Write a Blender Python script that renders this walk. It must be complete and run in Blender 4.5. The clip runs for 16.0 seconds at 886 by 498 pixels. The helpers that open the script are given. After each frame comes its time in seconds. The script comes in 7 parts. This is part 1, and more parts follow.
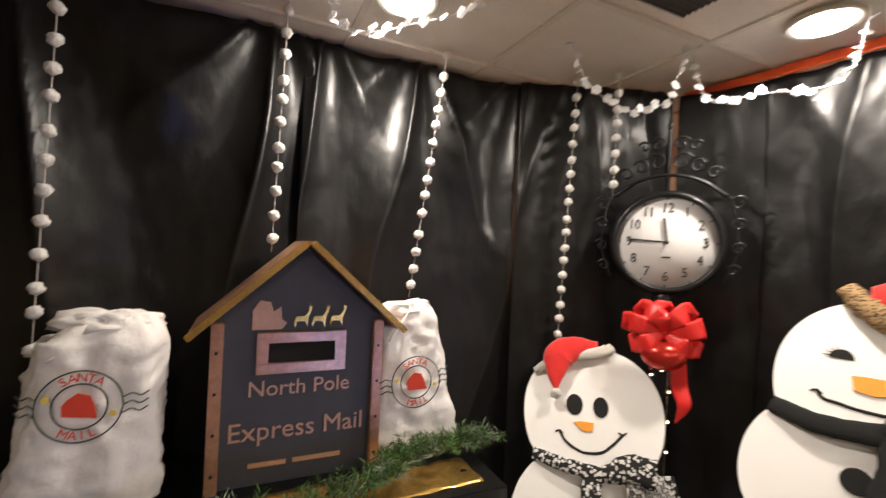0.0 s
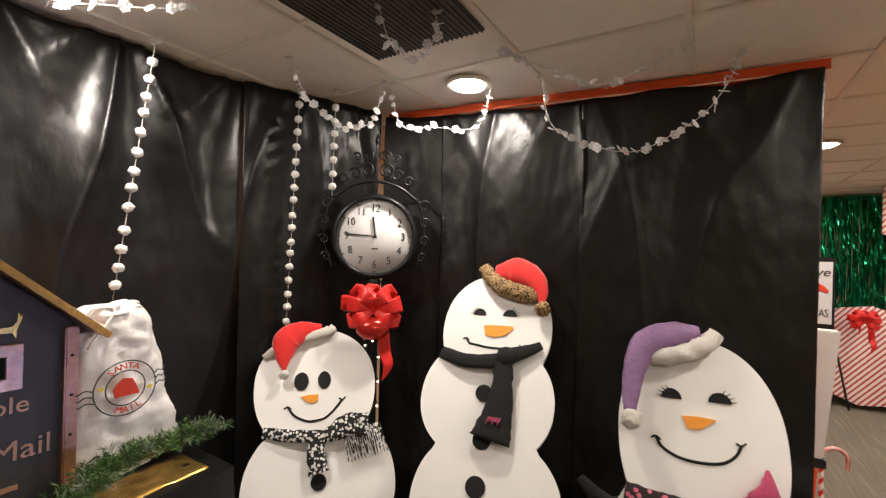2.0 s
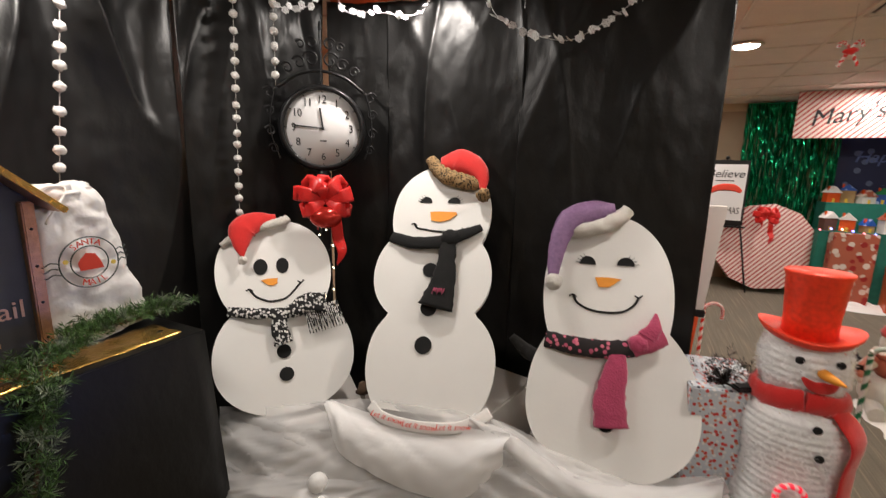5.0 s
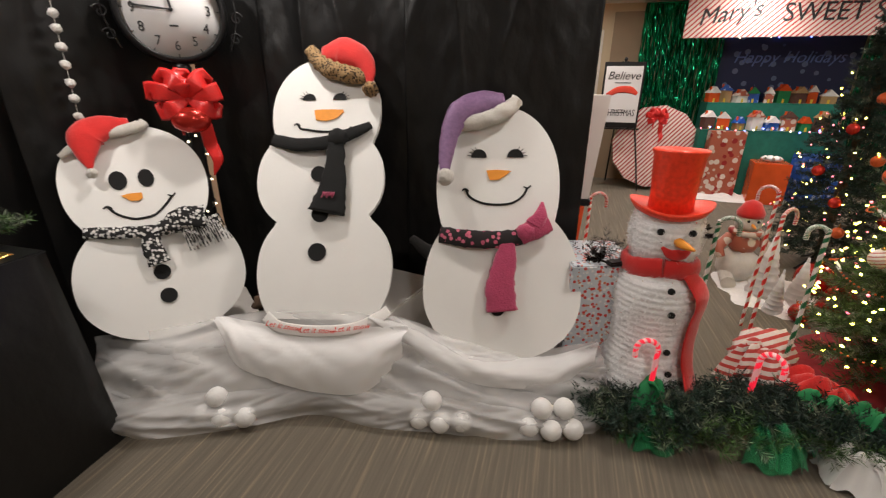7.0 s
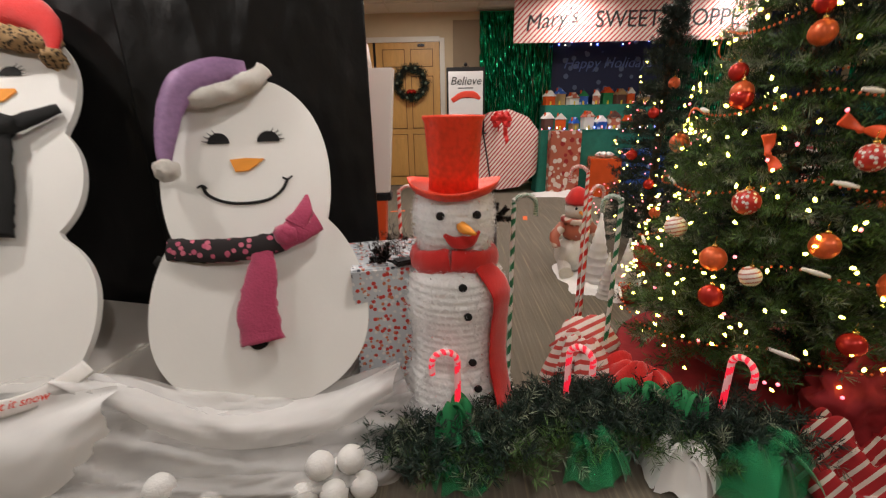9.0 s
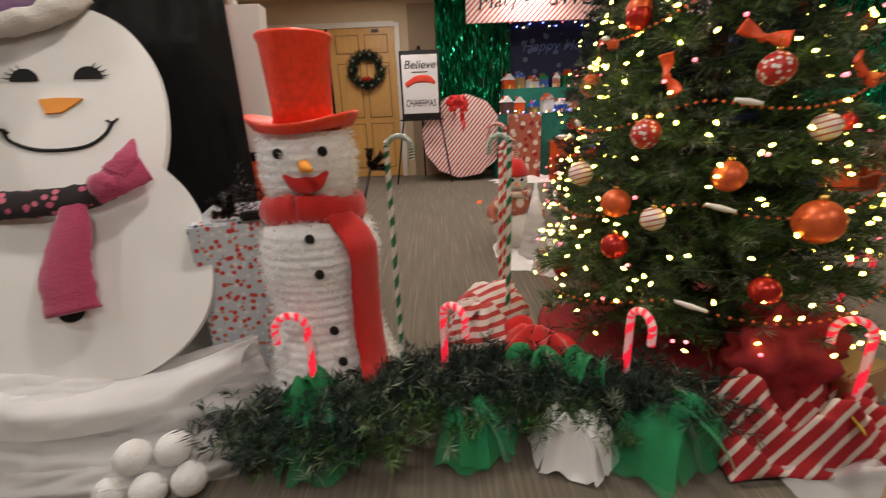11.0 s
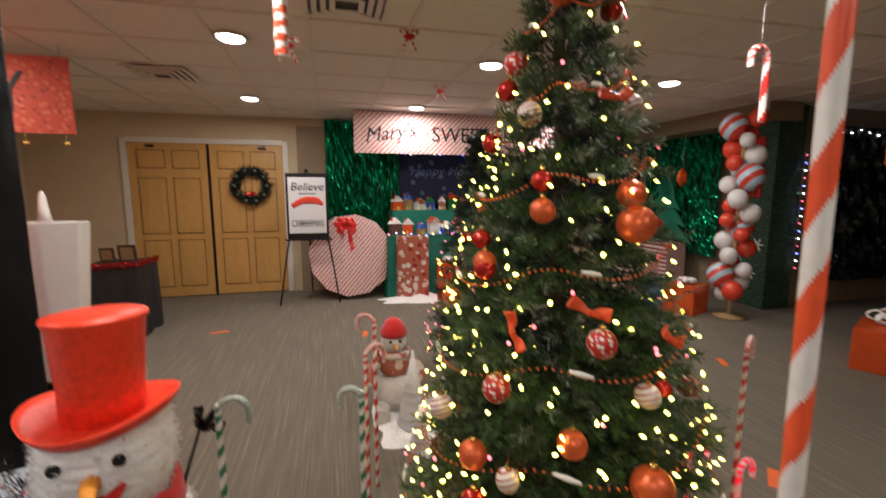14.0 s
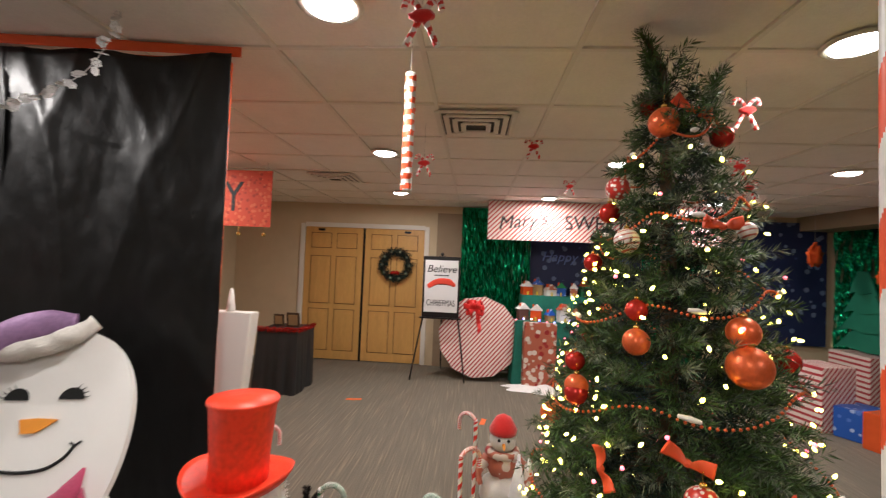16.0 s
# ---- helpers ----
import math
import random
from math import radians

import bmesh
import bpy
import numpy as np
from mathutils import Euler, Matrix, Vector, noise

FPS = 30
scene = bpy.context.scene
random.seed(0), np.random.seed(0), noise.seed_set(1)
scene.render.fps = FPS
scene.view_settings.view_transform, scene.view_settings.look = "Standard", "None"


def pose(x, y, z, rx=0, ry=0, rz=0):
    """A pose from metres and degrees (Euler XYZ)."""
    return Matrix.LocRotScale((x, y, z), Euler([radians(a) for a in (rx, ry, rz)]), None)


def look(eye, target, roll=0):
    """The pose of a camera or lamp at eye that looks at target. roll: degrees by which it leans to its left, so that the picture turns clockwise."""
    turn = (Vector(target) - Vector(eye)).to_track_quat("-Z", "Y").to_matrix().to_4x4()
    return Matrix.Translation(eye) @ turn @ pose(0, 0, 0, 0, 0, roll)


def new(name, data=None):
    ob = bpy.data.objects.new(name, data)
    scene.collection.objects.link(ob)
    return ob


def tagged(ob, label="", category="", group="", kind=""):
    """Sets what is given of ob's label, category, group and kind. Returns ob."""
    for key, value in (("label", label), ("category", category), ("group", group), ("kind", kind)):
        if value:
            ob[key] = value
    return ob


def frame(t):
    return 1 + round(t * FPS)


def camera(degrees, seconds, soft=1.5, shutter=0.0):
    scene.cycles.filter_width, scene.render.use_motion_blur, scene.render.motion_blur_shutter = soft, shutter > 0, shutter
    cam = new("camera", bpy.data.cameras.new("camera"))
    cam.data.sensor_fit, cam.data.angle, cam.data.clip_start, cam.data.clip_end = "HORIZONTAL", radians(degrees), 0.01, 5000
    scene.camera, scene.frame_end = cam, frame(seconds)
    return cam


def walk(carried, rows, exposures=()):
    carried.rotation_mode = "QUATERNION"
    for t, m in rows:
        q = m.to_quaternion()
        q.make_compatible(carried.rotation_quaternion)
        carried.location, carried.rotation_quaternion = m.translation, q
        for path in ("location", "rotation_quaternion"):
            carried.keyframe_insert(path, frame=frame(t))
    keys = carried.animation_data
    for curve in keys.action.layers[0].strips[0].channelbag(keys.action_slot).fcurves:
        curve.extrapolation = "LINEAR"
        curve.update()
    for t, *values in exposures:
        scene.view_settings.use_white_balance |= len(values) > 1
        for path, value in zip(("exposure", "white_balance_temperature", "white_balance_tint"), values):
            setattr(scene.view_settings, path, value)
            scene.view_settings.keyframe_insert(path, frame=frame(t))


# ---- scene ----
cam = camera(91.7, 16.0, soft=1.15, shutter=0.5)
PATH = [
    (0, (0.194, 0.287, 1.599), (1.034, 2.102, 1.605), 2.7),
    (0.5, (0.092, 0.238, 1.613), (1.268, 1.851, 1.732), 2.2),
    (1, (0.081, 0.151, 1.619), (1.578, 1.473, 1.716), 2.7),
    (1.5, (0.081, 0.11, 1.624), (1.73, 1.241, 1.652), 2.3),
    (2, (0.101, 0.058, 1.62), (1.8, 1.113, 1.622), 1.6),
    (2.5, (0.111, -0.043, 1.629), (1.821, 0.994, 1.618), 1.4),
    (3, (0.114, -0.114, 1.598), (1.802, 0.958, 1.546), 1.5),
    (3.2, (0.125, -0.145, 1.603), (1.798, 0.947, 1.513), 1.5),
    (5.3, (-0.052, -0.051, 1.461), (1.74, 0.723, 1.031), 1.2),
    (5.5, (-0.06, -0.068, 1.444), (1.744, 0.66, 0.978), 1.2),
    (6, (-0.062, -0.069, 1.411), (1.759, 0.554, 0.869), 0.6),
    (6.5, (-0.026, -0.121, 1.385), (1.804, 0.38, 0.753), 0.5),
    (7, (0.052, -0.183, 1.379), (1.855, 0.298, 0.659), 0.4),
    (7.5, (0.133, -0.311, 1.362), (1.953, 0.072, 0.626), 1.3),
    (8, (0.239, -0.427, 1.324), (2.132, -0.311, 0.689), 1.6),
    (8.2, (0.288, -0.473, 1.316), (2.197, -0.416, 0.721), 0.8),
    (10.3, (0.661, -0.831, 0.924), (2.546, -0.798, 0.257), -2.5),
    (10.5, (0.653, -0.877, 0.93), (2.541, -0.838, 0.271), -2.7),
    (11, (0.637, -1.013, 0.933), (2.54, -1.038, 0.317), -2.4),
    (11.5, (0.65, -1.13, 0.935), (2.528, -1.423, 0.313), -3.5),
    (12, (0.697, -1.239, 0.955), (2.539, -1.771, 0.385), -3.8),
    (12.5, (0.703, -1.304, 0.98), (2.539, -1.918, 0.478), -3.5),
    (13, (0.725, -1.305, 1.084), (2.559, -1.961, 0.627), -3.4),
    (13.5, (0.759, -1.257, 1.242), (2.611, -1.898, 0.844), -0.7),
    (14, (0.801, -1.189, 1.429), (2.721, -1.682, 1.162), 0.0),
    (14.5, (0.81, -1.146, 1.548), (2.772, -1.514, 1.421), -0.6),
    (15, (0.79, -1.197, 1.609), (2.777, -1.425, 1.595), 1.3),
    (15.5, (0.755, -1.281, 1.608), (2.754, -1.32, 1.676), 2.4),
    (16, (0.683, -1.323, 1.579), (2.676, -1.175, 1.639), 2.4),
]
walk(cam, [(t, look(eye, target, roll)) for t, eye, target, roll in PATH],
     [(0, 0.2, 6500, 10), (1.5, 0.12, 6450, 10), (3, -0.03, 6300, 10), (5.5, -0.15, 6150, 10), (8.2, -0.18, 6100, 10), (11, -0.16, 6150, 10),
      (12.4, -0.06, 6350, 10), (13.5, -0.2, 6050, 10), (14.5, -0.12, 5950, 10), (16, 0.05, 5900, 10)])

# ---------------------------------------------------------------- light
world = bpy.data.worlds.new("world")
scene.world = world
world.use_nodes = True
world.node_tree.nodes["Background"].inputs[0].default_value = (0.02, 0.018, 0.016, 1)
world.node_tree.nodes["Background"].inputs[1].default_value = 0.3
CEIL = 2.43
# Last three are added fill, out of view: door side and behind the camera.
DOWNLIGHTS = [(0.65, 1.64), (1.92, 1.07), (2.06, -0.81), (2.3, -2.66), (4.01, -0.585), (4.18, -2.45), (4.3, -4.25),
              (5.98, -0.37), (6.05, -2.21), (6.1, -4.2), (4.0, 1.4), (0.0, -0.95), (0.1, -2.9)]
LAMP_WATTS = 19.0
for lx, ly in DOWNLIGHTS:
    lamp_data = bpy.data.lights.new("downlight_glow", "AREA")
    lamp_data.shape, lamp_data.size, lamp_data.energy = "DISK", 0.13, LAMP_WATTS
    lamp_data.color = (1.0, 0.89, 0.78)
    lamp_ob = new("downlight_glow", lamp_data)
    lamp_ob.matrix_world = pose(lx, ly, CEIL - 0.042)

# the blue LED floodlight on the floor shines across to the mail table
flood = bpy.data.lights.new("flood_beam", "SPOT")
flood.energy, flood.color, flood.spot_size, flood.spot_blend, flood.shadow_soft_size = 40.0, (0.22, 0.36, 1.0), radians(34), 0.8, 0.04
flood_ob = new("flood_beam", flood)
flood_ob.matrix_world = look((1.2, -2.09, 0.315), (0.1, 1.95, 1.5))

# ---------------------------------------------------------------- materials
def mat(name, color, rough=0.6, metal=0.0, scale=20.0, vary=0.12, bump=0.0, bump_scale=None, emit=None, strength=0.0,
        alpha=1.0, trans=0.0, sheen=0.0, coat=0.0, stretch=(1, 1, 1), coords="Object"):
    m = bpy.data.materials.new(name)
    m.use_nodes = True
    nt = m.node_tree
    b = nt.nodes["Principled BSDF"]
    n, l = nt.nodes, nt.links
    b.inputs["Roughness"].default_value = rough
    b.inputs["Metallic"].default_value = metal
    b.inputs["Sheen Weight"].default_value = sheen
    b.inputs["Coat Weight"].default_value = coat
    b.inputs["Alpha"].default_value = alpha
    b.inputs["Transmission Weight"].default_value = trans
    tc = n.new("ShaderNodeTexCoord")
    mp = n.new("ShaderNodeMapping")
    mp.inputs["Scale"].default_value = stretch
    l.new(tc.outputs[coords], mp.inputs[0])
    n1 = n.new("ShaderNodeTexNoise")
    n1.inputs["Scale"].default_value, n1.inputs["Detail"].default_value = scale, 5
    n2 = n.new("ShaderNodeTexNoise")
    n2.inputs["Scale"].default_value, n2.inputs["Detail"].default_value = scale * 0.13, 3
    l.new(mp.outputs[0], n1.inputs[0])
    l.new(mp.outputs[0], n2.inputs[0])
    add = n.new("ShaderNodeMath")
    add.operation = "ADD"
    l.new(n1.outputs[0], add.inputs[0])
    l.new(n2.outputs[0], add.inputs[1])
    ramp = n.new("ShaderNodeMapRange")
    ramp.inputs[1].default_value, ramp.inputs[2].default_value = 0.6, 1.4
    ramp.inputs[3].default_value, ramp.inputs[4].default_value = 1 - vary, 1 + vary
    l.new(add.outputs[0], ramp.inputs[0])
    mul = n.new("ShaderNodeVectorMath")
    mul.operation = "SCALE"
    mul.inputs[0].default_value = color
    l.new(ramp.outputs[0], mul.inputs["Scale"])
    l.new(mul.outputs[0], b.inputs["Base Color"])
    if bump:
        bp = n.new("ShaderNodeBump")
        bp.inputs["Strength"].default_value, bp.inputs["Distance"].default_value = bump, 0.01
        if bump_scale:
            n3 = n.new("ShaderNodeTexNoise")
            n3.inputs["Scale"].default_value, n3.inputs["Detail"].default_value = bump_scale, 6
            l.new(mp.outputs[0], n3.inputs[0])
            l.new(n3.outputs[0], bp.inputs["Height"])
        else:
            l.new(n1.outputs[0], bp.inputs["Height"])
        l.new(bp.outputs[0], b.inputs["Normal"])
    if emit:
        b.inputs["Emission Color"].default_value = (*emit, 1)
        b.inputs["Emission Strength"].default_value = strength
    return m


def striped(name, c1, c2, freq, direction, rough=0.5, ratio=0.5, glitter=False):
    """Printed stripes across the given direction."""
    m = mat(name, c1, rough)
    nt = m.node_tree
    n, l = nt.nodes, nt.links
    b = n["Principled BSDF"]
    tc = n.new("ShaderNodeTexCoord")
    dot = n.new("ShaderNodeVectorMath")
    dot.operation = "DOT_PRODUCT"
    dot.inputs[1].default_value = direction
    l.new(tc.outputs["Object"], dot.inputs[0])
    fr = n.new("ShaderNodeMath")
    fr.operation = "MULTIPLY"
    fr.inputs[1].default_value = freq
    l.new(dot.outputs["Value"], fr.inputs[0])
    f2 = n.new("ShaderNodeMath")
    f2.operation = "FRACT"
    l.new(fr.outputs[0], f2.inputs[0])
    gt = n.new("ShaderNodeMath")
    gt.operation = "GREATER_THAN"
    gt.inputs[1].default_value = ratio
    l.new(f2.outputs[0], gt.inputs[0])
    mx = n.new("ShaderNodeMix")
    mx.data_type = "RGBA"
    mx.inputs[6].default_value, mx.inputs[7].default_value = (*c1, 1), (*c2, 1)
    l.new(gt.outputs[0], mx.inputs[0])
    l.new(mx.outputs[2], b.inputs["Base Color"])
    return m


def spotted(name, base, spots, scale, size=0.3, rough=0.5, coat=0.0, metal=0.0):
    """Wrapping paper or cloth printed with scattered motifs in several colours."""
    m = mat(name, base, rough, metal, coat=coat)
    nt = m.node_tree
    n, l = nt.nodes, nt.links
    b = n["Principled BSDF"]
    tc = n.new("ShaderNodeTexCoord")
    v = n.new("ShaderNodeTexVoronoi")
    v.inputs["Scale"].default_value = scale
    l.new(tc.outputs["Object"], v.inputs["Vector"])
    lt = n.new("ShaderNodeMath")
    lt.operation = "LESS_THAN"
    lt.inputs[1].default_value = size
    l.new(v.outputs["Distance"], lt.inputs[0])
    sep = n.new("ShaderNodeSeparateColor")
    l.new(v.outputs["Color"], sep.inputs[0])
    cr = n.new("ShaderNodeValToRGB")
    cr.color_ramp.interpolation = "CONSTANT"
    while len(cr.color_ramp.elements) < len(spots):
        cr.color_ramp.elements.new(0.5)
    for i, c in enumerate(spots):
        cr.color_ramp.elements[i].position = i / len(spots)
        cr.color_ramp.elements[i].color = (*c, 1)
    l.new(sep.outputs[0], cr.inputs[0])
    mx = n.new("ShaderNodeMix")
    mx.data_type = "RGBA"
    mx.inputs[6].default_value = (*base, 1)
    l.new(lt.outputs[0], mx.inputs[0])
    l.new(cr.outputs[0], mx.inputs[7])
    l.new(mx.outputs[2], b.inputs["Base Color"])
    return m


def glitter(name, color, rough=0.35, metal=0.6, scale=260.0, strength=1.0):
    """Flakes that each face their own way."""
    m = mat(name, color, rough, metal, scale=60, vary=0.25)
    nt = m.node_tree
    n, l = nt.nodes, nt.links
    tc = n.new("ShaderNodeTexCoord")
    v = n.new("ShaderNodeTexVoronoi")
    v.inputs["Scale"].default_value = scale
    l.new(tc.outputs["Object"], v.inputs["Vector"])
    bp = n.new("ShaderNodeBump")
    bp.inputs["Strength"].default_value, bp.inputs["Distance"].default_value = strength, 0.01
    l.new(v.outputs["Color"], bp.inputs["Height"])
    l.new(bp.outputs[0], n["Principled BSDF"].inputs["Normal"])
    return m


def gauze(name, color, clear):
    """Thin net cloth: part see-through, part scattering."""
    m = bpy.data.materials.new(name)
    m.use_nodes = True
    n, l = m.node_tree.nodes, m.node_tree.links
    out = n["Material Output"]
    d = n["Principled BSDF"]
    d.inputs["Base Color"].default_value = (*color, 1)
    d.inputs["Roughness"].default_value = 0.8
    d.inputs["Sheen Weight"].default_value = 0.3
    t = n.new("ShaderNodeBsdfTransparent")
    tc = n.new("ShaderNodeTexCoord")
    nz = n.new("ShaderNodeTexNoise")
    nz.inputs["Scale"].default_value = 4
    l.new(tc.outputs["Object"], nz.inputs[0])
    mr = n.new("ShaderNodeMapRange")
    mr.inputs[1].default_value, mr.inputs[2].default_value = 0.3, 0.7
    mr.inputs[3].default_value, mr.inputs[4].default_value = clear + 0.07, clear - 0.07
    l.new(nz.outputs[0], mr.inputs[0])
    mx = n.new("ShaderNodeMixShader")
    l.new(mr.outputs[0], mx.inputs[0])
    l.new(d.outputs[0], mx.inputs[1])
    l.new(t.outputs[0], mx.inputs[2])
    l.new(mx.outputs[0], out.inputs[0])
    return m


def carpet_material():
    m = mat("carpet", (0.2, 0.165, 0.125), 0.95, scale=90, vary=0.25, bump=0.5, bump_scale=500)
    n, l = m.node_tree.nodes, m.node_tree.links
    tc = n.new("ShaderNodeTexCoord")
    mp = n.new("ShaderNodeMapping")
    mp.inputs["Rotation"].default_value = (0, 0, radians(12))
    mp.inputs["Scale"].default_value = (1.2, 55, 1)
    l.new(tc.outputs["Object"], mp.inputs[0])
    nz = n.new("ShaderNodeTexNoise")
    nz.inputs["Scale"].default_value, nz.inputs["Detail"].default_value = 1.6, 4
    l.new(mp.outputs[0], nz.inputs[0])
    cr = n.new("ShaderNodeValToRGB")
    cr.color_ramp.elements[0].position, cr.color_ramp.elements[1].position = 0.36, 0.72
    cr.color_ramp.elements[0].color = (0.15, 0.127, 0.095, 1)
    cr.color_ramp.elements[1].color = (0.29, 0.235, 0.155, 1)
    e = cr.color_ramp.elements.new(0.55)
    e.color = (0.175, 0.15, 0.115, 1)
    l.new(nz.outputs[0], cr.inputs[0])
    l.new(cr.outputs[0], n["Principled BSDF"].inputs["Base Color"])
    return m


def bulb(name, color, strength):
    m = mat(name, (0.8, 0.8, 0.8), 0.3, emit=color, strength=strength)
    m.cycles.emission_sampling = "NONE"
    return m


M_CARPET = carpet_material()
M_WALL = mat("beige_paint", (0.58, 0.47, 0.31), 0.75, scale=6, vary=0.06, bump=0.08, bump_scale=220)
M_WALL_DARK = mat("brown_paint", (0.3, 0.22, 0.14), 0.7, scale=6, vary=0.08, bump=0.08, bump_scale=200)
M_CEIL = mat("ceiling_tile", (0.9, 0.86, 0.8), 0.9, scale=60, vary=0.05, bump=0.25, bump_scale=160)
M_GRID = mat("ceiling_bar", (0.82, 0.78, 0.71), 0.5, scale=10, vary=0.04)
M_PLASTIC = mat("black_plastic", (0.005, 0.0049, 0.0049), 0.37, scale=5, vary=0.3, bump=0.55, bump_scale=9, stretch=(1.2, 1.2, 0.8))
M_PLASTIC.node_tree.nodes["Principled BSDF"].inputs["Specular IOR Level"].default_value = 0.4
M_ORANGE = mat("orange_plastic", (0.75, 0.1, 0.02), 0.4, scale=8, bump=0.2, bump_scale=14)
M_DOOR = mat("oak_door", (0.6, 0.34, 0.1), 0.42, scale=14, vary=0.14, bump=0.06, stretch=(8, 8, 0.8))
# Darker oak that paints in the shadow lines round the door panels.
M_PANEL_SHADE = mat("oak_panel_shade", (0.2, 0.1, 0.03), 0.6, scale=14)
M_WHITE_TRIM = mat("white_trim", (0.72, 0.68, 0.6), 0.45, scale=12, vary=0.04)
M_BLACK = mat("black_metal", (0.015, 0.015, 0.016), 0.35, 0.4, scale=40)
M_BLACK_FELT = mat("black_felt", (0.009, 0.009, 0.009), 0.95, scale=200, bump=0.3)
M_FOAM = mat("white_foam_board", (0.8, 0.79, 0.76), 0.6, scale=7, vary=0.025, bump=0.04, bump_scale=60)
M_CARROT = mat("orange_paint", (0.8, 0.3, 0.02), 0.6, scale=40, vary=0.1)
M_RED_FELT = mat("red_felt", (0.62, 0.016, 0.012), 0.9, scale=180, bump=0.3, sheen=0.4)
M_RED_SATIN = mat("red_ribbon", (0.68, 0.025, 0.022), 0.3, scale=90, vary=0.15, bump=0.15, bump_scale=120)
M_RED_GLITTER = glitter("red_glitter", (0.92, 0.06, 0.018), 0.42, 0.1, 170.0, 0.7)
M_ORANGE_GLITTER = glitter("copper_glitter", (0.62, 0.14, 0.05), 0.3, 0.7)
M_ROSE = glitter("rose_gold_glitter", (0.6, 0.33, 0.2), 0.3, 0.75)
M_GOLD = glitter("gold_foil", (0.75, 0.47, 0.13), 0.25, 0.9, 60)
M_LILAC = glitter("lilac_sequins", (0.3, 0.17, 0.33), 0.5, 0.2, 420)
M_FUR = mat("white_fur", (0.75, 0.71, 0.64), 1.0, scale=120, vary=0.12, bump=1.0, bump_scale=220, sheen=0.6)
M_LEOPARD = spotted("leopard_fur", (0.32, 0.2, 0.09), [(0.02, 0.015, 0.01), (0.06, 0.035, 0.015)], 90, 0.42, 0.95)
M_PLAID = spotted("houndstooth_cloth", (0.014, 0.014, 0.014), [(0.7, 0.69, 0.66), (0.6, 0.59, 0.57), (0.014, 0.014, 0.014)], 75, 0.5, 0.95)
M_PINK = mat("raspberry_fleece", (0.42, 0.05, 0.12), 0.95, scale=120, vary=0.15, bump=0.4, sheen=0.4)
M_PINKDOT = spotted("black_cloth_pink_dots", (0.02, 0.015, 0.016), [(0.6, 0.15, 0.22), (0.5, 0.1, 0.17)], 38, 0.34, 0.95)
M_CHARCOAL = mat("charcoal_cloth", (0.045, 0.043, 0.042), 0.95, scale=150, bump=0.3)
M_NAVY = mat("slate_painted_wood", (0.045, 0.048, 0.058), 0.55, scale=18, vary=0.15, bump=0.06)
M_SACK = mat("white_cotton", (0.76, 0.74, 0.71), 0.92, scale=30, vary=0.05, bump=0.45, bump_scale=26)
M_INK = mat("green_black_ink", (0.05, 0.07, 0.06), 0.8)
M_INK_RED = mat("red_ink", (0.7, 0.06, 0.03), 0.8)
M_INK_YELLOW = mat("yellow_ink", (0.8, 0.6, 0.12), 0.8)
M_POM = mat("white_pompom", (0.82, 0.8, 0.77), 1.0, scale=200, vary=0.08, bump=0.8, bump_scale=260)
M_SNOWBALL = mat("snowball", (0.82, 0.81, 0.79), 0.7, scale=90, vary=0.04, bump=0.4, bump_scale=150)
M_THREAD = mat("thread", (0.5, 0.48, 0.45), 0.8)
M_SILVER = mat("silver_plastic", (0.85, 0.85, 0.86), 0.25, 0.2, scale=60)
M_FLECK = mat("mirror_tinsel", (0.95, 0.95, 0.95), 0.12, 1.0, scale=60, vary=0.03)
M_CLOCKFACE = mat("clock_paper", (0.75, 0.74, 0.74), 0.5, scale=8, vary=0.03)
M_NEEDLE = mat("fir_needles", (0.042, 0.088, 0.02), 0.6, scale=7, vary=0.5)
M_NEEDLE_PALE = mat("frosted_needles", (0.15, 0.18, 0.12), 0.75, scale=9, vary=0.4)
def per_blade(m, lo, hi):
    """Each blade takes its own brightness."""
    n, l = m.node_tree.nodes, m.node_tree.links
    b = n["Principled BSDF"]
    src = b.inputs["Base Color"].links[0].from_socket
    g = n.new("ShaderNodeNewGeometry")
    mr = n.new("ShaderNodeMapRange")
    mr.inputs[3].default_value, mr.inputs[4].default_value = lo, hi
    l.new(g.outputs["Random Per Island"], mr.inputs[0])
    sc = n.new("ShaderNodeVectorMath")
    sc.operation = "SCALE"
    l.new(src, sc.inputs[0])
    l.new(mr.outputs[0], sc.inputs["Scale"])
    l.new(sc.outputs[0], b.inputs["Base Color"])


# Dark green of garlands, wreath and small fir; in trees also painted inner shade.
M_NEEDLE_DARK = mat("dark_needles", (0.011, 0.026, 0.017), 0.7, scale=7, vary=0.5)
per_blade(M_NEEDLE, 0.25, 1.9)
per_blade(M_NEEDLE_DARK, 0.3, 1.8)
per_blade(M_NEEDLE_PALE, 0.4, 1.6)
M_BARK = mat("brown_bark", (0.1, 0.06, 0.035), 0.9, scale=50, vary=0.3, bump=0.5)
M_TULLE = gauze("white_tulle", (0.92, 0.91, 0.9), 0.66)
M_TULLE_THICK = gauze("white_tulle_folded", (0.92, 0.91, 0.9), 0.14)
M_TULLE_MID = gauze("white_tulle_doubled", (0.92, 0.91, 0.9), 0.4)
M_GREEN_NET = gauze("green_deco_mesh", (0.015, 0.3, 0.1), 0.42)
M_GREEN_LEAF = mat("green_felt", (0.02, 0.22, 0.07), 0.8, scale=60)
M_RED_NET = gauze("red_deco_mesh", (0.75, 0.06, 0.03), 0.6)
M_STRIPE_NET = striped("red_white_mesh", (0.7, 0.6, 0.55), (0.5, 0.05, 0.04), 28, (0.3, 0.2, 1), 0.7, 0.55)
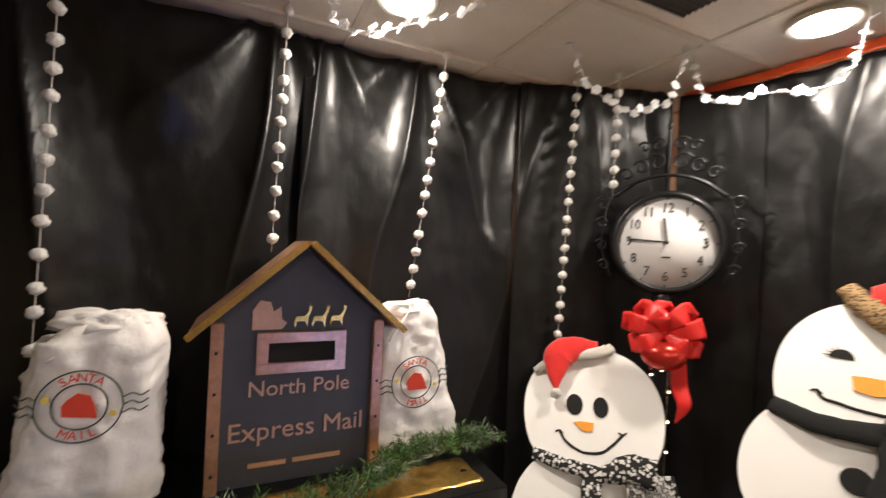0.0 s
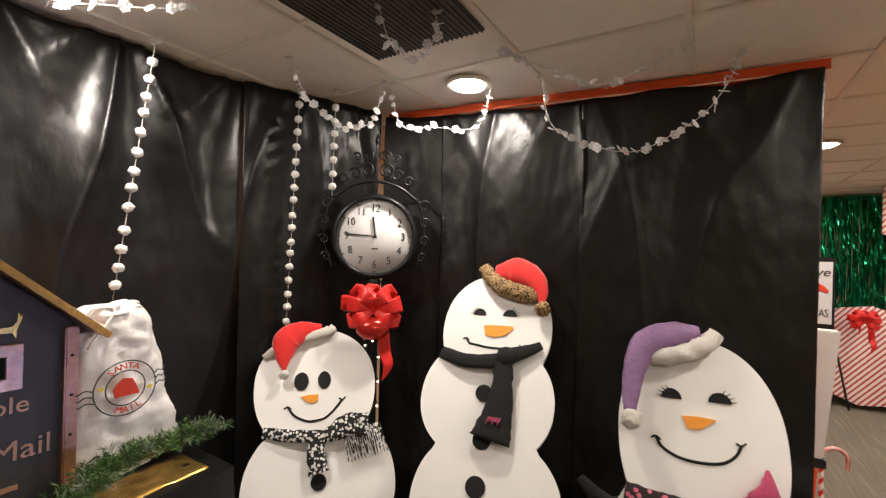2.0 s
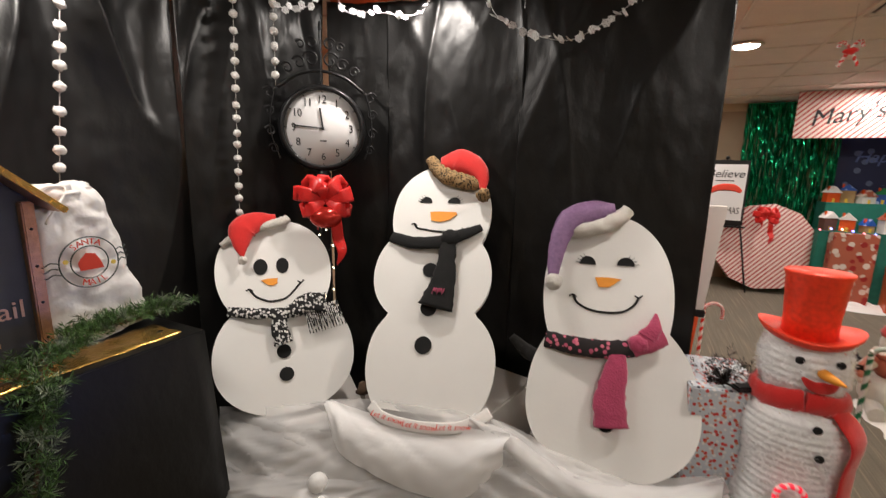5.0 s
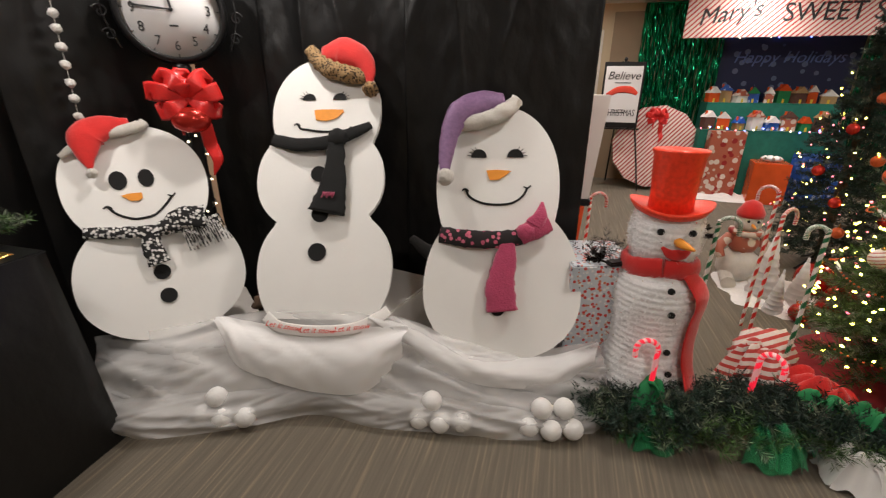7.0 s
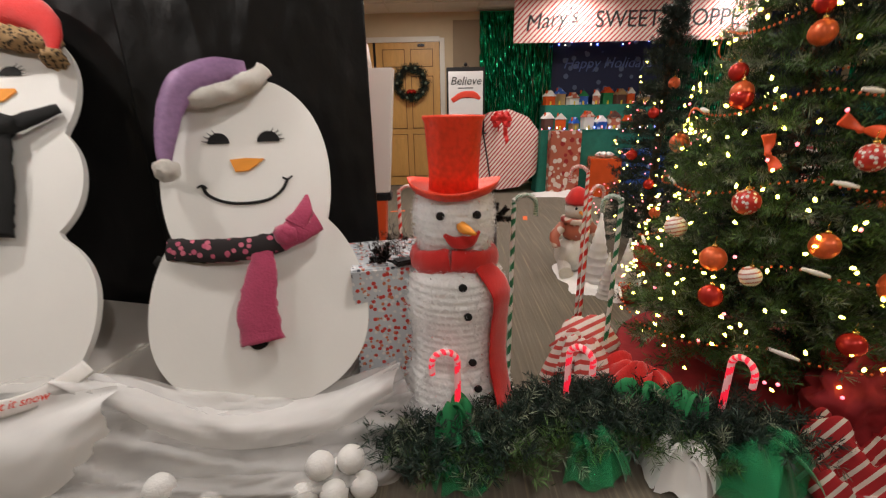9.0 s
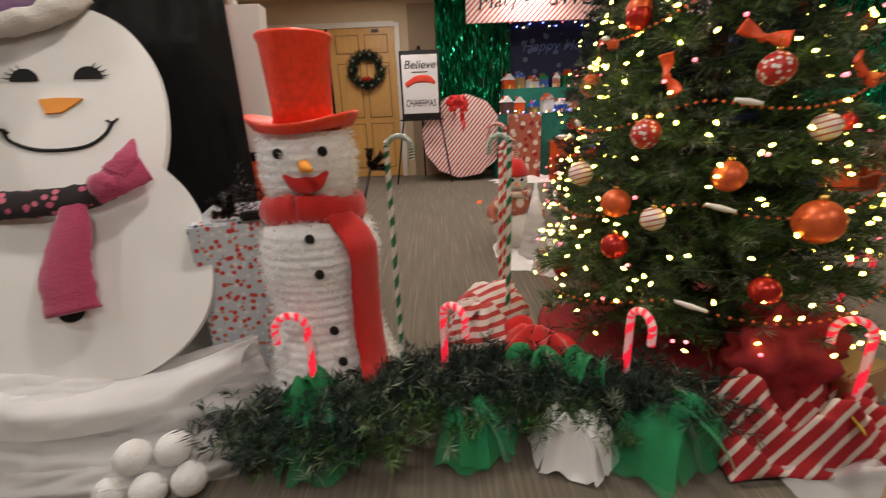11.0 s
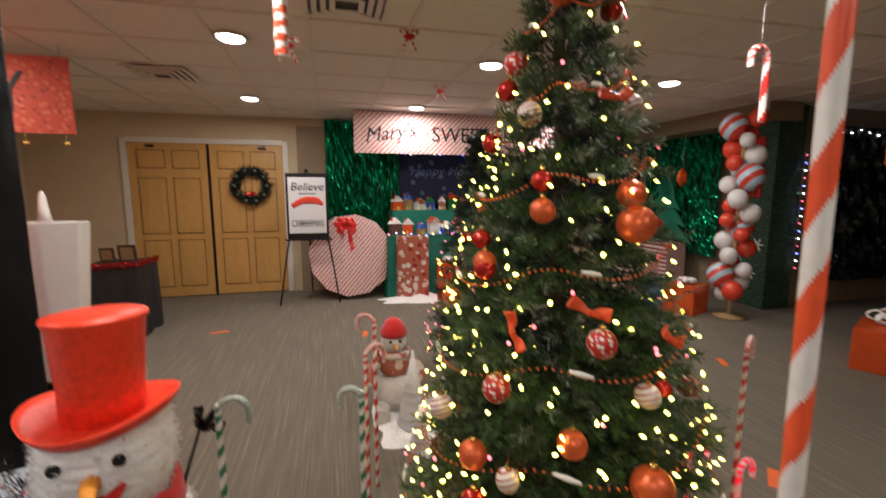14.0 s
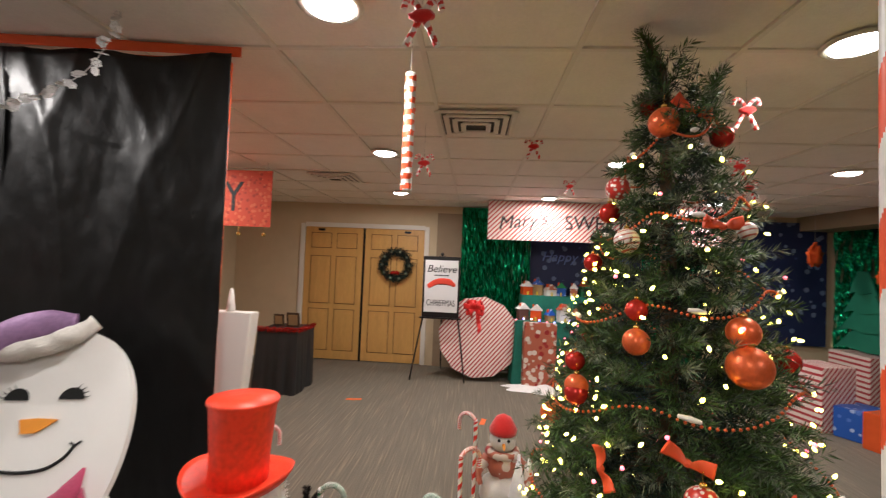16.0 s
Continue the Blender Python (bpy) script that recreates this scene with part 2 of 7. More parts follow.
M_TINSEL = mat("white_tinsel", (0.96, 0.96, 0.96), 0.3, 0.0, scale=40)
def thin(m, share):
    """Thin strips pass part of the light on."""
    n, l = m.node_tree.nodes, m.node_tree.links
    t = n.new("ShaderNodeBsdfTranslucent")
    t.inputs[0].default_value = (0.96, 0.96, 0.96, 1)
    mx = n.new("ShaderNodeMixShader")
    mx.inputs[0].default_value = share
    l.new(n["Principled BSDF"].outputs[0], mx.inputs[1])
    l.new(t.outputs[0], mx.inputs[2])
    l.new(mx.outputs[0], n["Material Output"].inputs[0])


thin(M_TINSEL, 0.5)
M_TINSEL_BODY = mat("packed_white_tinsel", (0.95, 0.95, 0.95), 0.6, scale=90, vary=0.03, bump=0.4, bump_scale=120)
M_TINSEL_BLACK = mat("dark_tinsel", (0.02, 0.014, 0.012), 0.3, 0.5)
M_WHITE_STRIPE = mat("white_plastic", (0.8, 0.77, 0.73), 0.35, scale=40)
M_RED_STRIPE = mat("red_plastic", (0.62, 0.03, 0.02), 0.3, scale=40)
M_ORANGE_STRIPE = mat("orange_red_tape", (0.8, 0.1, 0.03), 0.4, scale=30, vary=0.15)
M_GREEN_STRIPE = mat("green_plastic", (0.02, 0.17, 0.07), 0.35, scale=40)
M_GLOW_RED = mat("lit_red_plastic", (0.7, 0.012, 0.025), 0.3, emit=(1.0, 0.02, 0.05), strength=0.9)
M_GLOW_WHITE = mat("lit_white_plastic", (0.8, 0.62, 0.6), 0.3, emit=(1.0, 0.25, 0.27), strength=0.25)
M_WARM_BULB = bulb("warm_bulb", (1.0, 0.76, 0.09), 15.0)
M_WARM_BULB.cycles.emission_sampling = "AUTO"
M_POST_BULB = bulb("post_bulb", (1.0, 0.8, 0.5), 5.0)
M_RED_BULB = bulb("red_bulb", (1.0, 0.1, 0.16), 3.5)
M_BLUE_BULB = bulb("blue_bulb", (0.15, 0.2, 1.0), 8.0)
M_WHITE_BULB = bulb("white_bulb", (0.9, 0.95, 1.0), 12.0)
M_LENS = bulb("lamp_lens", (1.0, 0.9, 0.8), 16.0)
M_LENS.cycles.emission_sampling = "AUTO"
M_LED = bulb("blue_led_lens", (0.03, 0.3, 1.0), 2.2)
M_LED_CORE = bulb("led_core", (0.5, 0.75, 1.0), 14.0)
M_BALL_RED = mat("red_bauble", (0.5, 0.03, 0.02), 0.22, 0.55, scale=60, vary=0.2)
M_BALL_COPPER = glitter("copper_bauble", (0.75, 0.14, 0.04), 0.35, 0.4, 170)
M_BALL_WHITE = striped("striped_bauble", (0.75, 0.68, 0.62), (0.45, 0.12, 0.08), 60, (0.3, 0.2, 1), 0.3, 0.7)
M_BALL_PATTERN = spotted("patterned_bauble", (0.5, 0.03, 0.02), [(0.8, 0.76, 0.7), (0.75, 0.7, 0.65)], 70, 0.4, 0.3)
M_GREEN_FOIL = mat("green_foil", (0.01, 0.3, 0.13), 0.2, 0.8, scale=20, vary=0.4)
M_BLACK_FOIL = mat("black_foil", (0.03, 0.04, 0.045), 0.25, 0.7, scale=20, vary=0.4)
M_PAPER_STRIPE = striped("diagonal_striped_paper", (0.78, 0.68, 0.62), (0.5, 0.06, 0.06), 20, (0, 0.8, 0.8), 0.4, 0.62)
M_CHEVRON = striped("striped_wrapping", (0.78, 0.66, 0.6), (0.42, 0.04, 0.05), 24, (0, 0.75, 0.66), 0.4, 0.58)
M_SNOWMAN_PAPER = spotted("snowman_wrapping", (0.6, 0.65, 0.7), [(0.6, 0.05, 0.04), (0.8, 0.8, 0.8), (0.06, 0.07, 0.1), (0.62, 0.2, 0.1)], 58, 0.42, 0.3, 0.4)
M_SANTA_PAPER = spotted("red_motif_wrapping", (0.42, 0.12, 0.07), [(0.7, 0.62, 0.55), (0.6, 0.5, 0.42), (0.3, 0.02, 0.02)], 13, 0.45, 0.4)
M_BLUE_PAPER = spotted("blue_snowflake_wrapping", (0.02, 0.1, 0.45), [(0.4, 0.5, 0.75), (0.1, 0.2, 0.6)], 14, 0.3, 0.35)
M_RED_PAPER = mat("red_foil_paper", (0.82, 0.12, 0.025), 0.2, 0.3, scale=8, vary=0.2, bump=0.3, bump_scale=9)
M_BLUE_PANEL = spotted("blue_snow_scene", (0.012, 0.02, 0.075), [(0.12, 0.16, 0.28), (0.04, 0.06, 0.18)], 7, 0.25, 0.6)
M_GREEN_CLOTH = mat("teal_cloth", (0.01, 0.14, 0.1), 0.8, scale=14, vary=0.25, bump=0.3, bump_scale=16)
M_BLACK_CLOTH = mat("black_tablecloth", (0.013, 0.013, 0.013), 0.6, scale=9, vary=0.3, bump=0.35, bump_scale=12)
M_WHITE_BOARD = mat("white_laminate", (0.72, 0.68, 0.64), 0.45, scale=6, vary=0.03)
M_RED_BRICKS = spotted("brick_print_paper", (0.55, 0.07, 0.03), [(0.35, 0.04, 0.02), (0.62, 0.14, 0.06)], 26, 0.4, 0.7)
M_KRAFT = mat("kraft_cardboard", (0.4, 0.26, 0.12), 0.85, scale=20)
M_TUBE = mat("cardboard_tube", (0.5, 0.36, 0.22), 0.8, scale=25, vary=0.12)
M_MAROON = mat("maroon_velvet", (0.24, 0.008, 0.012), 0.85, scale=18, vary=0.3, bump=0.5, bump_scale=16)
M_KNIT = striped("striped_knit", (0.6, 0.52, 0.45), (0.33, 0.012, 0.015), 27, (0.8, 0.55, 0.4), 0.95, 0.33)
M_BALLOON_R = mat("red_balloon", (0.72, 0.06, 0.025), 0.25, coat=0.5)
M_BALLOON_W = mat("white_balloon", (0.75, 0.73, 0.72), 0.3, coat=0.4)
M_SWIRL = striped("swirl_balloon", (0.45, 0.6, 0.7), (0.6, 0.06, 0.04), 9, (0.7, 0.1, 0.7), 0.22, 0.5)
M_HEDGE = spotted("printed_hedge_paper", (0.03, 0.07, 0.04), [(0.05, 0.12, 0.06), (0.02, 0.04, 0.02)], 40, 0.5, 0.7)
M_FLAT_GREEN = mat("green_board", (0.02, 0.2, 0.12), 0.6, scale=8, vary=0.15)
M_WRITING = mat("black_lettering", (0.02, 0.02, 0.022), 0.7)
M_COPPER_WRITING = mat("copper_lettering", (0.55, 0.33, 0.22), 0.4, 0.4, scale=60)
M_TAPE = mat("orange_floor_tape", (0.8, 0.15, 0.03), 0.6)
M_COTTON = mat("cotton_snow", (0.86, 0.84, 0.82), 1.0, scale=30, vary=0.06, bump=0.8, bump_scale=60)
M_VENT = mat("dark_grille", (0.075, 0.07, 0.066), 0.6, scale=30, bump=0.5, bump_scale=90)
M_BRICKBROWN = mat("pinecone_brown", (0.1, 0.04, 0.028), 0.7, scale=60, vary=0.3)
M_YELLOW = mat("yellow_card", (0.75, 0.5, 0.04), 0.7)


# ---------------------------------------------------------------- mesh helpers
def part(name, mesh, material, parent=None, label="", smooth=False):
    """Links a bmesh, or a (verts, faces) pair, as one mesh object."""
    me = bpy.data.meshes.new(name)
    if isinstance(mesh, tuple):
        me.from_pydata(mesh[0], [], mesh[1])
    else:
        mesh.to_mesh(me)
        mesh.free()
    for mt in (material if isinstance(material, (list, tuple)) else [material]):
        me.materials.append(mt)
    if smooth:
        me.polygons.foreach_set("use_smooth", [True] * len(me.polygons))
    me.update()
    ob = new(name, me)
    if parent:
        ob.parent = parent
    if label:
        ob["label"] = label
    return ob


def thing(name, label, category, m=None, group="", kind=""):
    ob = new(name)
    ob.empty_display_size = 0.05
    if m is not None:
        ob.matrix_world = m
    return tagged(ob, label, category, group, kind)


def box(sx, sy, sz, at=(0, 0, 0), bevel=0.0, bm=None, turn=0.0):
    """A box whose base is centred at the given point."""
    b = bmesh.new()
    bmesh.ops.create_cube(b, size=1)
    for v in b.verts:
        v.co = Vector((v.co.x * sx, v.co.y * sy, (v.co.z + 0.5) * sz))
    if bevel:
        bmesh.ops.bevel(b, geom=b.edges[:], offset=bevel, segments=2, affect="EDGES")
    b.transform(pose(*at, 0, 0, turn))
    if bm is None:
        return b
    me = bpy.data.meshes.new("tmp")
    b.to_mesh(me)
    bm.from_mesh(me)
    b.free()
    bpy.data.meshes.remove(me)
    return bm


def smooth_line(pts, n):
    """Catmull-Rom through the points, n samples."""
    p = [Vector(q) for q in pts]
    p = [p[0] * 2 - p[1]] + p + [p[-1] * 2 - p[-2]]
    out = []
    seg = len(p) - 3
    for i in range(n):
        s = i / (n - 1) * seg
        k = min(int(s), seg - 1)
        u = s - k
        a, b, c, d = p[k:k + 4]
        out.append(0.5 * ((2 * b) + (c - a) * u + (2 * a - 5 * b + 4 * c - d) * u * u + (3 * b - a - 3 * c + d) * u ** 3))
    return out


def sweep(pts, radius, seg=10, n=24, flat=(1, 1), up=(0, 0, 1), rough=0.0, stripe=0, turns=0.0):
    """A tube along the points; radius a number or a list to blend; flat scales the section's two axes. stripe: bands that wind round."""
    line = smooth_line(pts, n)
    rr = radius if isinstance(radius, (list, tuple)) else [radius, radius]
    up = Vector(up)
    bm = bmesh.new()
    rings = []
    for i, c in enumerate(line):
        d = (line[min(i + 1, n - 1)] - line[max(i - 1, 0)]).normalized()
        side = d.cross(up)
        if side.length < 0.05:
            side = d.cross(Vector((1, 0.2, 0)))
        side.normalize()
        u2 = side.cross(d).normalized()
        s = i / (n - 1) * (len(rr) - 1)
        k = min(int(s), len(rr) - 2)
        r = rr[k] + (rr[k + 1] - rr[k]) * (s - k)
        ring = []
        for j in range(seg):
            a = 2 * math.pi * j / seg
            q = 1 + (rough * noise.noise(c * 40 + Vector((math.cos(a), math.sin(a), 0)) * 2) if rough else 0)
            ring.append(bm.verts.new(c + (side * math.cos(a) * flat[0] + u2 * math.sin(a) * flat[1]) * r * q))
        rings.append(ring)
    for i in range(n - 1):
        for j in range(seg):
            f = bm.faces.new((rings[i][j], rings[i][(j + 1) % seg], rings[i + 1][(j + 1) % seg], rings[i + 1][j]))
            f.smooth = True
            if stripe:
                f.material_index = int((i / (n - 1) * stripe + turns * j / seg) * 2) % 2
    bm.faces.new(rings[0][::-1])
    bm.faces.new(rings[-1])
    return bm


def lathe(profile, seg=24, at=(0, 0, 0)):
    """Turns (radius, height) pairs round the z axis."""
    bm = bmesh.new()
    rings = []
    for r, z in profile:
        rings.append([bm.verts.new((at[0] + r * math.cos(2 * math.pi * j / seg), at[1] + r * math.sin(2 * math.pi * j / seg), at[2] + z)) for j in range(seg)])
    for a, b in zip(rings, rings[1:]):
        for j in range(seg):
            bm.faces.new((a[j], a[(j + 1) % seg], b[(j + 1) % seg], b[j])).smooth = True
    bm.faces.new(rings[0][::-1])
    bm.faces.new(rings[-1])
    return bm


def ball(r, at=(0, 0, 0), seg=16, squash=(1, 1, 1), rough=0.0, bm=None):
    b = bm or bmesh.new()
    made = bmesh.ops.create_uvsphere(b, u_segments=seg, v_segments=max(6, seg * 2 // 3), radius=1)
    for v in made["verts"]:
        d = v.co.copy()
        q = r * (1 + (rough * noise.noise(d * 3 + Vector(at) * 9) if rough else 0))
        v.co = Vector((d.x * squash[0], d.y * squash[1], d.z * squash[2])) * q + Vector(at)
    for f in b.faces:
        f.smooth = True
    return b


def plate(outline, depth, at=0.0):
    """A flat board of that outline (x, y), its back at z = at and depth thick."""
    bm = bmesh.new()
    lo = [bm.verts.new((x, y, at)) for x, y in outline]
    hi = [bm.verts.new((x, y, at + depth)) for x, y in outline]
    bm.faces.new(lo[::-1])
    bm.faces.new(hi)
    for i in range(len(lo)):
        j = (i + 1) % len(lo)
        bm.faces.new((lo[i], lo[j], hi[j], hi[i]))
    bmesh.ops.recalc_face_normals(bm, faces=bm.faces[:])
    return bm


def oval(cx, cy, rx, ry, n=28, a0=0, a1=360):
    return [(cx + rx * math.cos(radians(a0 + (a1 - a0) * i / n)), cy + ry * math.sin(radians(a0 + (a1 - a0) * i / n))) for i in range(n)]


def sheet(fn, nu, nv):
    """A surface from fn(u, v), u and v from 0 to 1."""
    vs = [tuple(fn(i / nu, j / nv)) for j in range(nv + 1) for i in range(nu + 1)]
    fs = [(j * (nu + 1) + i, j * (nu + 1) + i + 1, (j + 1) * (nu + 1) + i + 1, (j + 1) * (nu + 1) + i) for j in range(nv) for i in range(nu)]
    return vs, fs


def lettering(text, size, m, material, parent, name="lettering", shear=0.0, width=1.0):
    cu = bpy.data.curves.new("letters", "FONT")
    cu.body, cu.size, cu.align_x, cu.align_y, cu.extrude, cu.shear = text, size, "CENTER", "CENTER", 0.0012, shear
    cu.resolution_u = 3
    tmp = bpy.data.objects.new("letters", cu)
    me = bpy.data.meshes.new_from_object(tmp)
    bpy.data.objects.remove(tmp)
    me.materials.clear()
    me.materials.append(material)
    ob = new(name, me)
    ob.parent = parent
    ob.matrix_basis = m @ Matrix.Diagonal((width, 1, 1, 1))
    return ob


def axes(origin, h, u):
    """A pose whose x runs along h, y along u, and z out of the front."""
    h, u = Vector(h).normalized(), Vector(u).normalized()
    n = h.cross(u).normalized()
    return Matrix(((h.x, u.x, n.x, origin[0]), (h.y, u.y, n.y, origin[1]), (h.z, u.z, n.z, origin[2]), (0, 0, 0, 1)))


def needles(sprigs, length, width, rnd, count, spread=0.9):
    """Fir sprigs: (base, direction, sprig length) each set with narrow two-sided blades. Returns (verts, faces)."""
    n = len(sprigs) * count
    base = np.repeat(np.array([s[0] for s in sprigs]), count, axis=0)
    d = np.repeat(np.array([s[1] for s in sprigs]), count, axis=0)
    ln = np.repeat(np.array([s[2] for s in sprigs]), count)
    d /= np.linalg.norm(d, axis=1)[:, None]
    t = rnd.random(n)
    rv = rnd.normal(size=(n, 3))
    rv -= d * (rv * d).sum(1)[:, None]
    rv /= np.linalg.norm(rv, axis=1)[:, None]
    way = d * (1 - spread * 0.45) + rv * spread
    way /= np.linalg.norm(way, axis=1)[:, None]
    start = base + d * (t * ln)[:, None]
    tip = start + way * (length * (0.7 + 0.6 * rnd.random(n)))[:, None]
    side = np.cross(way, rnd.normal(size=(n, 3)))
    side /= np.linalg.norm(side, axis=1)[:, None]
    side *= width
    mid = start * 0.5 + tip * 0.5
    v = np.stack([start, mid + side, tip, mid - side], axis=1).reshape(-1, 3)
    f = np.arange(n * 4).reshape(-1, 4)
    return v.tolist(), f.tolist()


def wall(name, x0, y0, x1, y1, z0, z1, material, thick=0.1):
    """A wall from (x0, y0) to (x1, y1); its body lies to the left of that way."""
    d = Vector((x1 - x0, y1 - y0, 0))
    side = Vector((-d.y, d.x, 0)).normalized() * thick
    bm = bmesh.new()
    a, b = Vector((x0, y0, 0)), Vector((x1, y1, 0))
    vs = [bm.verts.new(p + Vector((0, 0, z))) for z in (z0, z1) for p in (a, b, b + side, a + side)]
    for q in ((3, 2, 1, 0), (4, 5, 6, 7), (0, 1, 5, 4), (1, 2, 6, 5), (2, 3, 7, 6), (3, 0, 4, 7)):
        bm.faces.new([vs[i] for i in q])
    bmesh.ops.recalc_face_normals(bm, faces=bm.faces[:])
    return tagged(part(name, bm, material), "painted plaster wall", "wall", kind="structure")


# ---------------------------------------------------------------- the room
tagged(part("floor", box(13, 16, 0.1, (3, -3.5, -0.1)), M_CARPET), "grey-brown carpet with fine broken stripes", "floor", kind="structure")


def build_ceiling():
    rnd = random.Random(3)
    bm = bmesh.new()
    bars = bmesh.new()
    xs = [2.37 + 0.61 * k for k in range(-10, 10)]
    ys = [-0.473 + 0.61 * k for k in range(-16, 7)]
    for xa, xb in zip(xs, xs[1:]):
        for ya, yb in zip(ys, ys[1:]):
            dz = rnd.uniform(-0.002, 0.002)
            vs = [bm.verts.new((x, y, CEIL + 0.006 + dz)) for x, y in ((xa, ya), (xa, yb), (xb, yb), (xb, ya))]
            bm.faces.new(vs)
    tagged(part("ceiling", bm, M_CEIL), "off-white suspended ceiling tiles", "ceiling", kind="structure")
    tagged(part("ceiling_slab", box(13, 16, 0.1, (3, -3.5, CEIL + 0.05)), M_CEIL), "slab above the tiles", "ceiling", kind="structure")
    for x in xs:
        box(0.022, ys[-1] - ys[0], 0.012, (x, (ys[0] + ys[-1]) / 2, CEIL - 0.004), 0, bars)
    for y in ys:
        box(xs[-1] - xs[0], 0.022, 0.012, ((xs[0] + xs[-1]) / 2, y, CEIL - 0.006), 0, bars)
    tagged(part("ceiling_grid", bars, M_GRID), "pale metal grid that carries the ceiling tiles", "ceiling", kind="structure")


build_ceiling()
wall("wall_north", 7.4, 2.55, -2.7, 2.55, 0, CEIL + 0.05, M_WALL)
wall("wall_west", -2.6, 2.55, -2.6, -6.7, 0, CEIL + 0.05, M_WALL)
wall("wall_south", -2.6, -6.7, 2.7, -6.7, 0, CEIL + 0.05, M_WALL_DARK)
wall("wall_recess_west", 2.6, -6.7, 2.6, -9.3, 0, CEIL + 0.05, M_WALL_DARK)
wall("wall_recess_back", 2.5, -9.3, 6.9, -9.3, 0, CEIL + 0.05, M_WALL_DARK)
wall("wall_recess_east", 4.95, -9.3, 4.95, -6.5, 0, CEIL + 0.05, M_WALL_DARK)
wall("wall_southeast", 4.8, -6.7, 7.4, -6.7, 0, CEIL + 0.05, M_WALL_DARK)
# the wall with the double doors, opening from y -0.55 to 1.33
wall("wall_east_a", 7.24, -0.55, 7.24, -6.8, 0, CEIL + 0.05, M_WALL)
wall("wall_east_b", 7.24, 2.65, 7.24, 1.33, 0, CEIL + 0.05, M_WALL)
wall("wall_east_lintel", 7.24, 1.33, 7.24, -0.55, 2.06, CEIL + 0.05, M_WALL)
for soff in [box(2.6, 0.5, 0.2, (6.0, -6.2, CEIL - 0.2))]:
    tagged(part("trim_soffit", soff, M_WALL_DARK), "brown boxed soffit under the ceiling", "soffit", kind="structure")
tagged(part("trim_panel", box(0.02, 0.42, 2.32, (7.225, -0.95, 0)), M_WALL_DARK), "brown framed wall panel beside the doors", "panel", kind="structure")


def door_leaf(y0, y1, hinge_low):
    w = y1 - y0
    d = thing("door", "golden oak six-panel door, shut", "door", pose(7.26, (y0 + y1) / 2, 0.012), "double doors", kind="structure")
    part("slab", box(0.04, w, 2.04), M_DOOR, d)
    rows = [(0.14, 0.62), (0.86, 0.72), (1.72, 0.22)]
    for z, h in rows:
        for s in (-1, 1):
            # thin dark plate behind each panel, its edge a painted shadow line
            part("panel_shade_line", box(0.006, w * 0.33 + 0.022, h + 0.022, (-0.0195, s * w * 0.22, z - 0.011)), M_PANEL_SHADE, d)
            b = box(0.014, w * 0.33, h, (-0.024, s * w * 0.22, z), 0.006)
            box(0.01, w * 0.25, h - 0.09, (-0.032, s * w * 0.22, z + 0.045), 0.004, b)
            part("panel", b, M_DOOR, d)
    part("closer", box(0.03, 0.1, 0.03, (-0.04, -0.2 if hinge_low else 0.2, 1.98), 0.005), M_BLACK, d, "small metal door closer")
    return d


door_leaf(-0.545, 0.375, True)
door_leaf(0.405, 1.325, False)
tagged(part("trim_astragal", box(0.03, 0.036, 2.05, (7.25, 0.39, 0.0)), M_BLACK), "dark gap strip between the door leaves", "trim", kind="structure")
for y, w, z, h in ((-0.585, 0.07, 0, 2.1), (1.365, 0.07, 0, 2.1)):
    tagged(part("trim", box(0.024, w, h, (7.229, y, z), 0.004), M_WHITE_TRIM), "white door casing", "trim", kind="structure")
tagged(part("trim", box(0.024, 1.88, 0.07, (7.229, 0.39, 2.05), 0.004), M_WHITE_TRIM), "white door casing", "trim", kind="structure")


def downlight(x, y):
    d = thing("recessed_light", "round recessed ceiling light, lit warm white", "ceiling light", pose(x, y, CEIL - 0.006), "recessed lights")
    part("ring", lathe([(0.085, 0.004), (0.11, 0.0), (0.112, -0.008), (0.1, -0.014), (0.083, -0.006)], 32), M_WHITE_TRIM, d)
    part("lens", lathe([(0.084, -0.004), (0.08, -0.016), (0.06, -0.024), (0.02, -0.028)], 32), M_LENS, d, "glowing frosted lens")


# the three added fill lamps get the same ring and lens as the others
for lx, ly in DOWNLIGHTS:
    downlight(lx, ly)


def ceiling_vent(x, y, s, dark):
    v = thing("ceiling_vent", "square metal air diffuser in the ceiling" if not dark else "dark perforated return-air grille in the ceiling", "air vent", pose(x, y, CEIL - 0.006))
    if dark:
        part("grille", box(s, s, 0.008, (0, 0, -0.008)), M_VENT, v)
        for k in range(24):
            part("slat", box(s, 0.006, 0.006, (0, (k / 23 - 0.5) * s * 0.97, -0.014)), M_VENT, v)
    else:
        for k in range(4):
            q = s * (1 - 0.22 * k)
            b = bmesh.new()
            for sx, sy, w, l in ((1, 0, 0.03, q), (-1, 0, 0.03, q), (0, 1, q, 0.03), (0, -1, q, 0.03)):
                box(w, l, 0.008, (sx * q / 2, sy * q / 2, -0.012 - 0.006 * k), 0, b)
            part("louvre", b, M_GRID, v)
        part("backing", box(s * 0.9, s * 0.9, 0.004, (0, 0, -0.008)), M_VENT, v)


ceiling_vent(1.24, 1.02, 0.5, True)
ceiling_vent(3.27, -1.3, 0.44, False)
ceiling_vent(5.1, 0.17, 0.44, False)


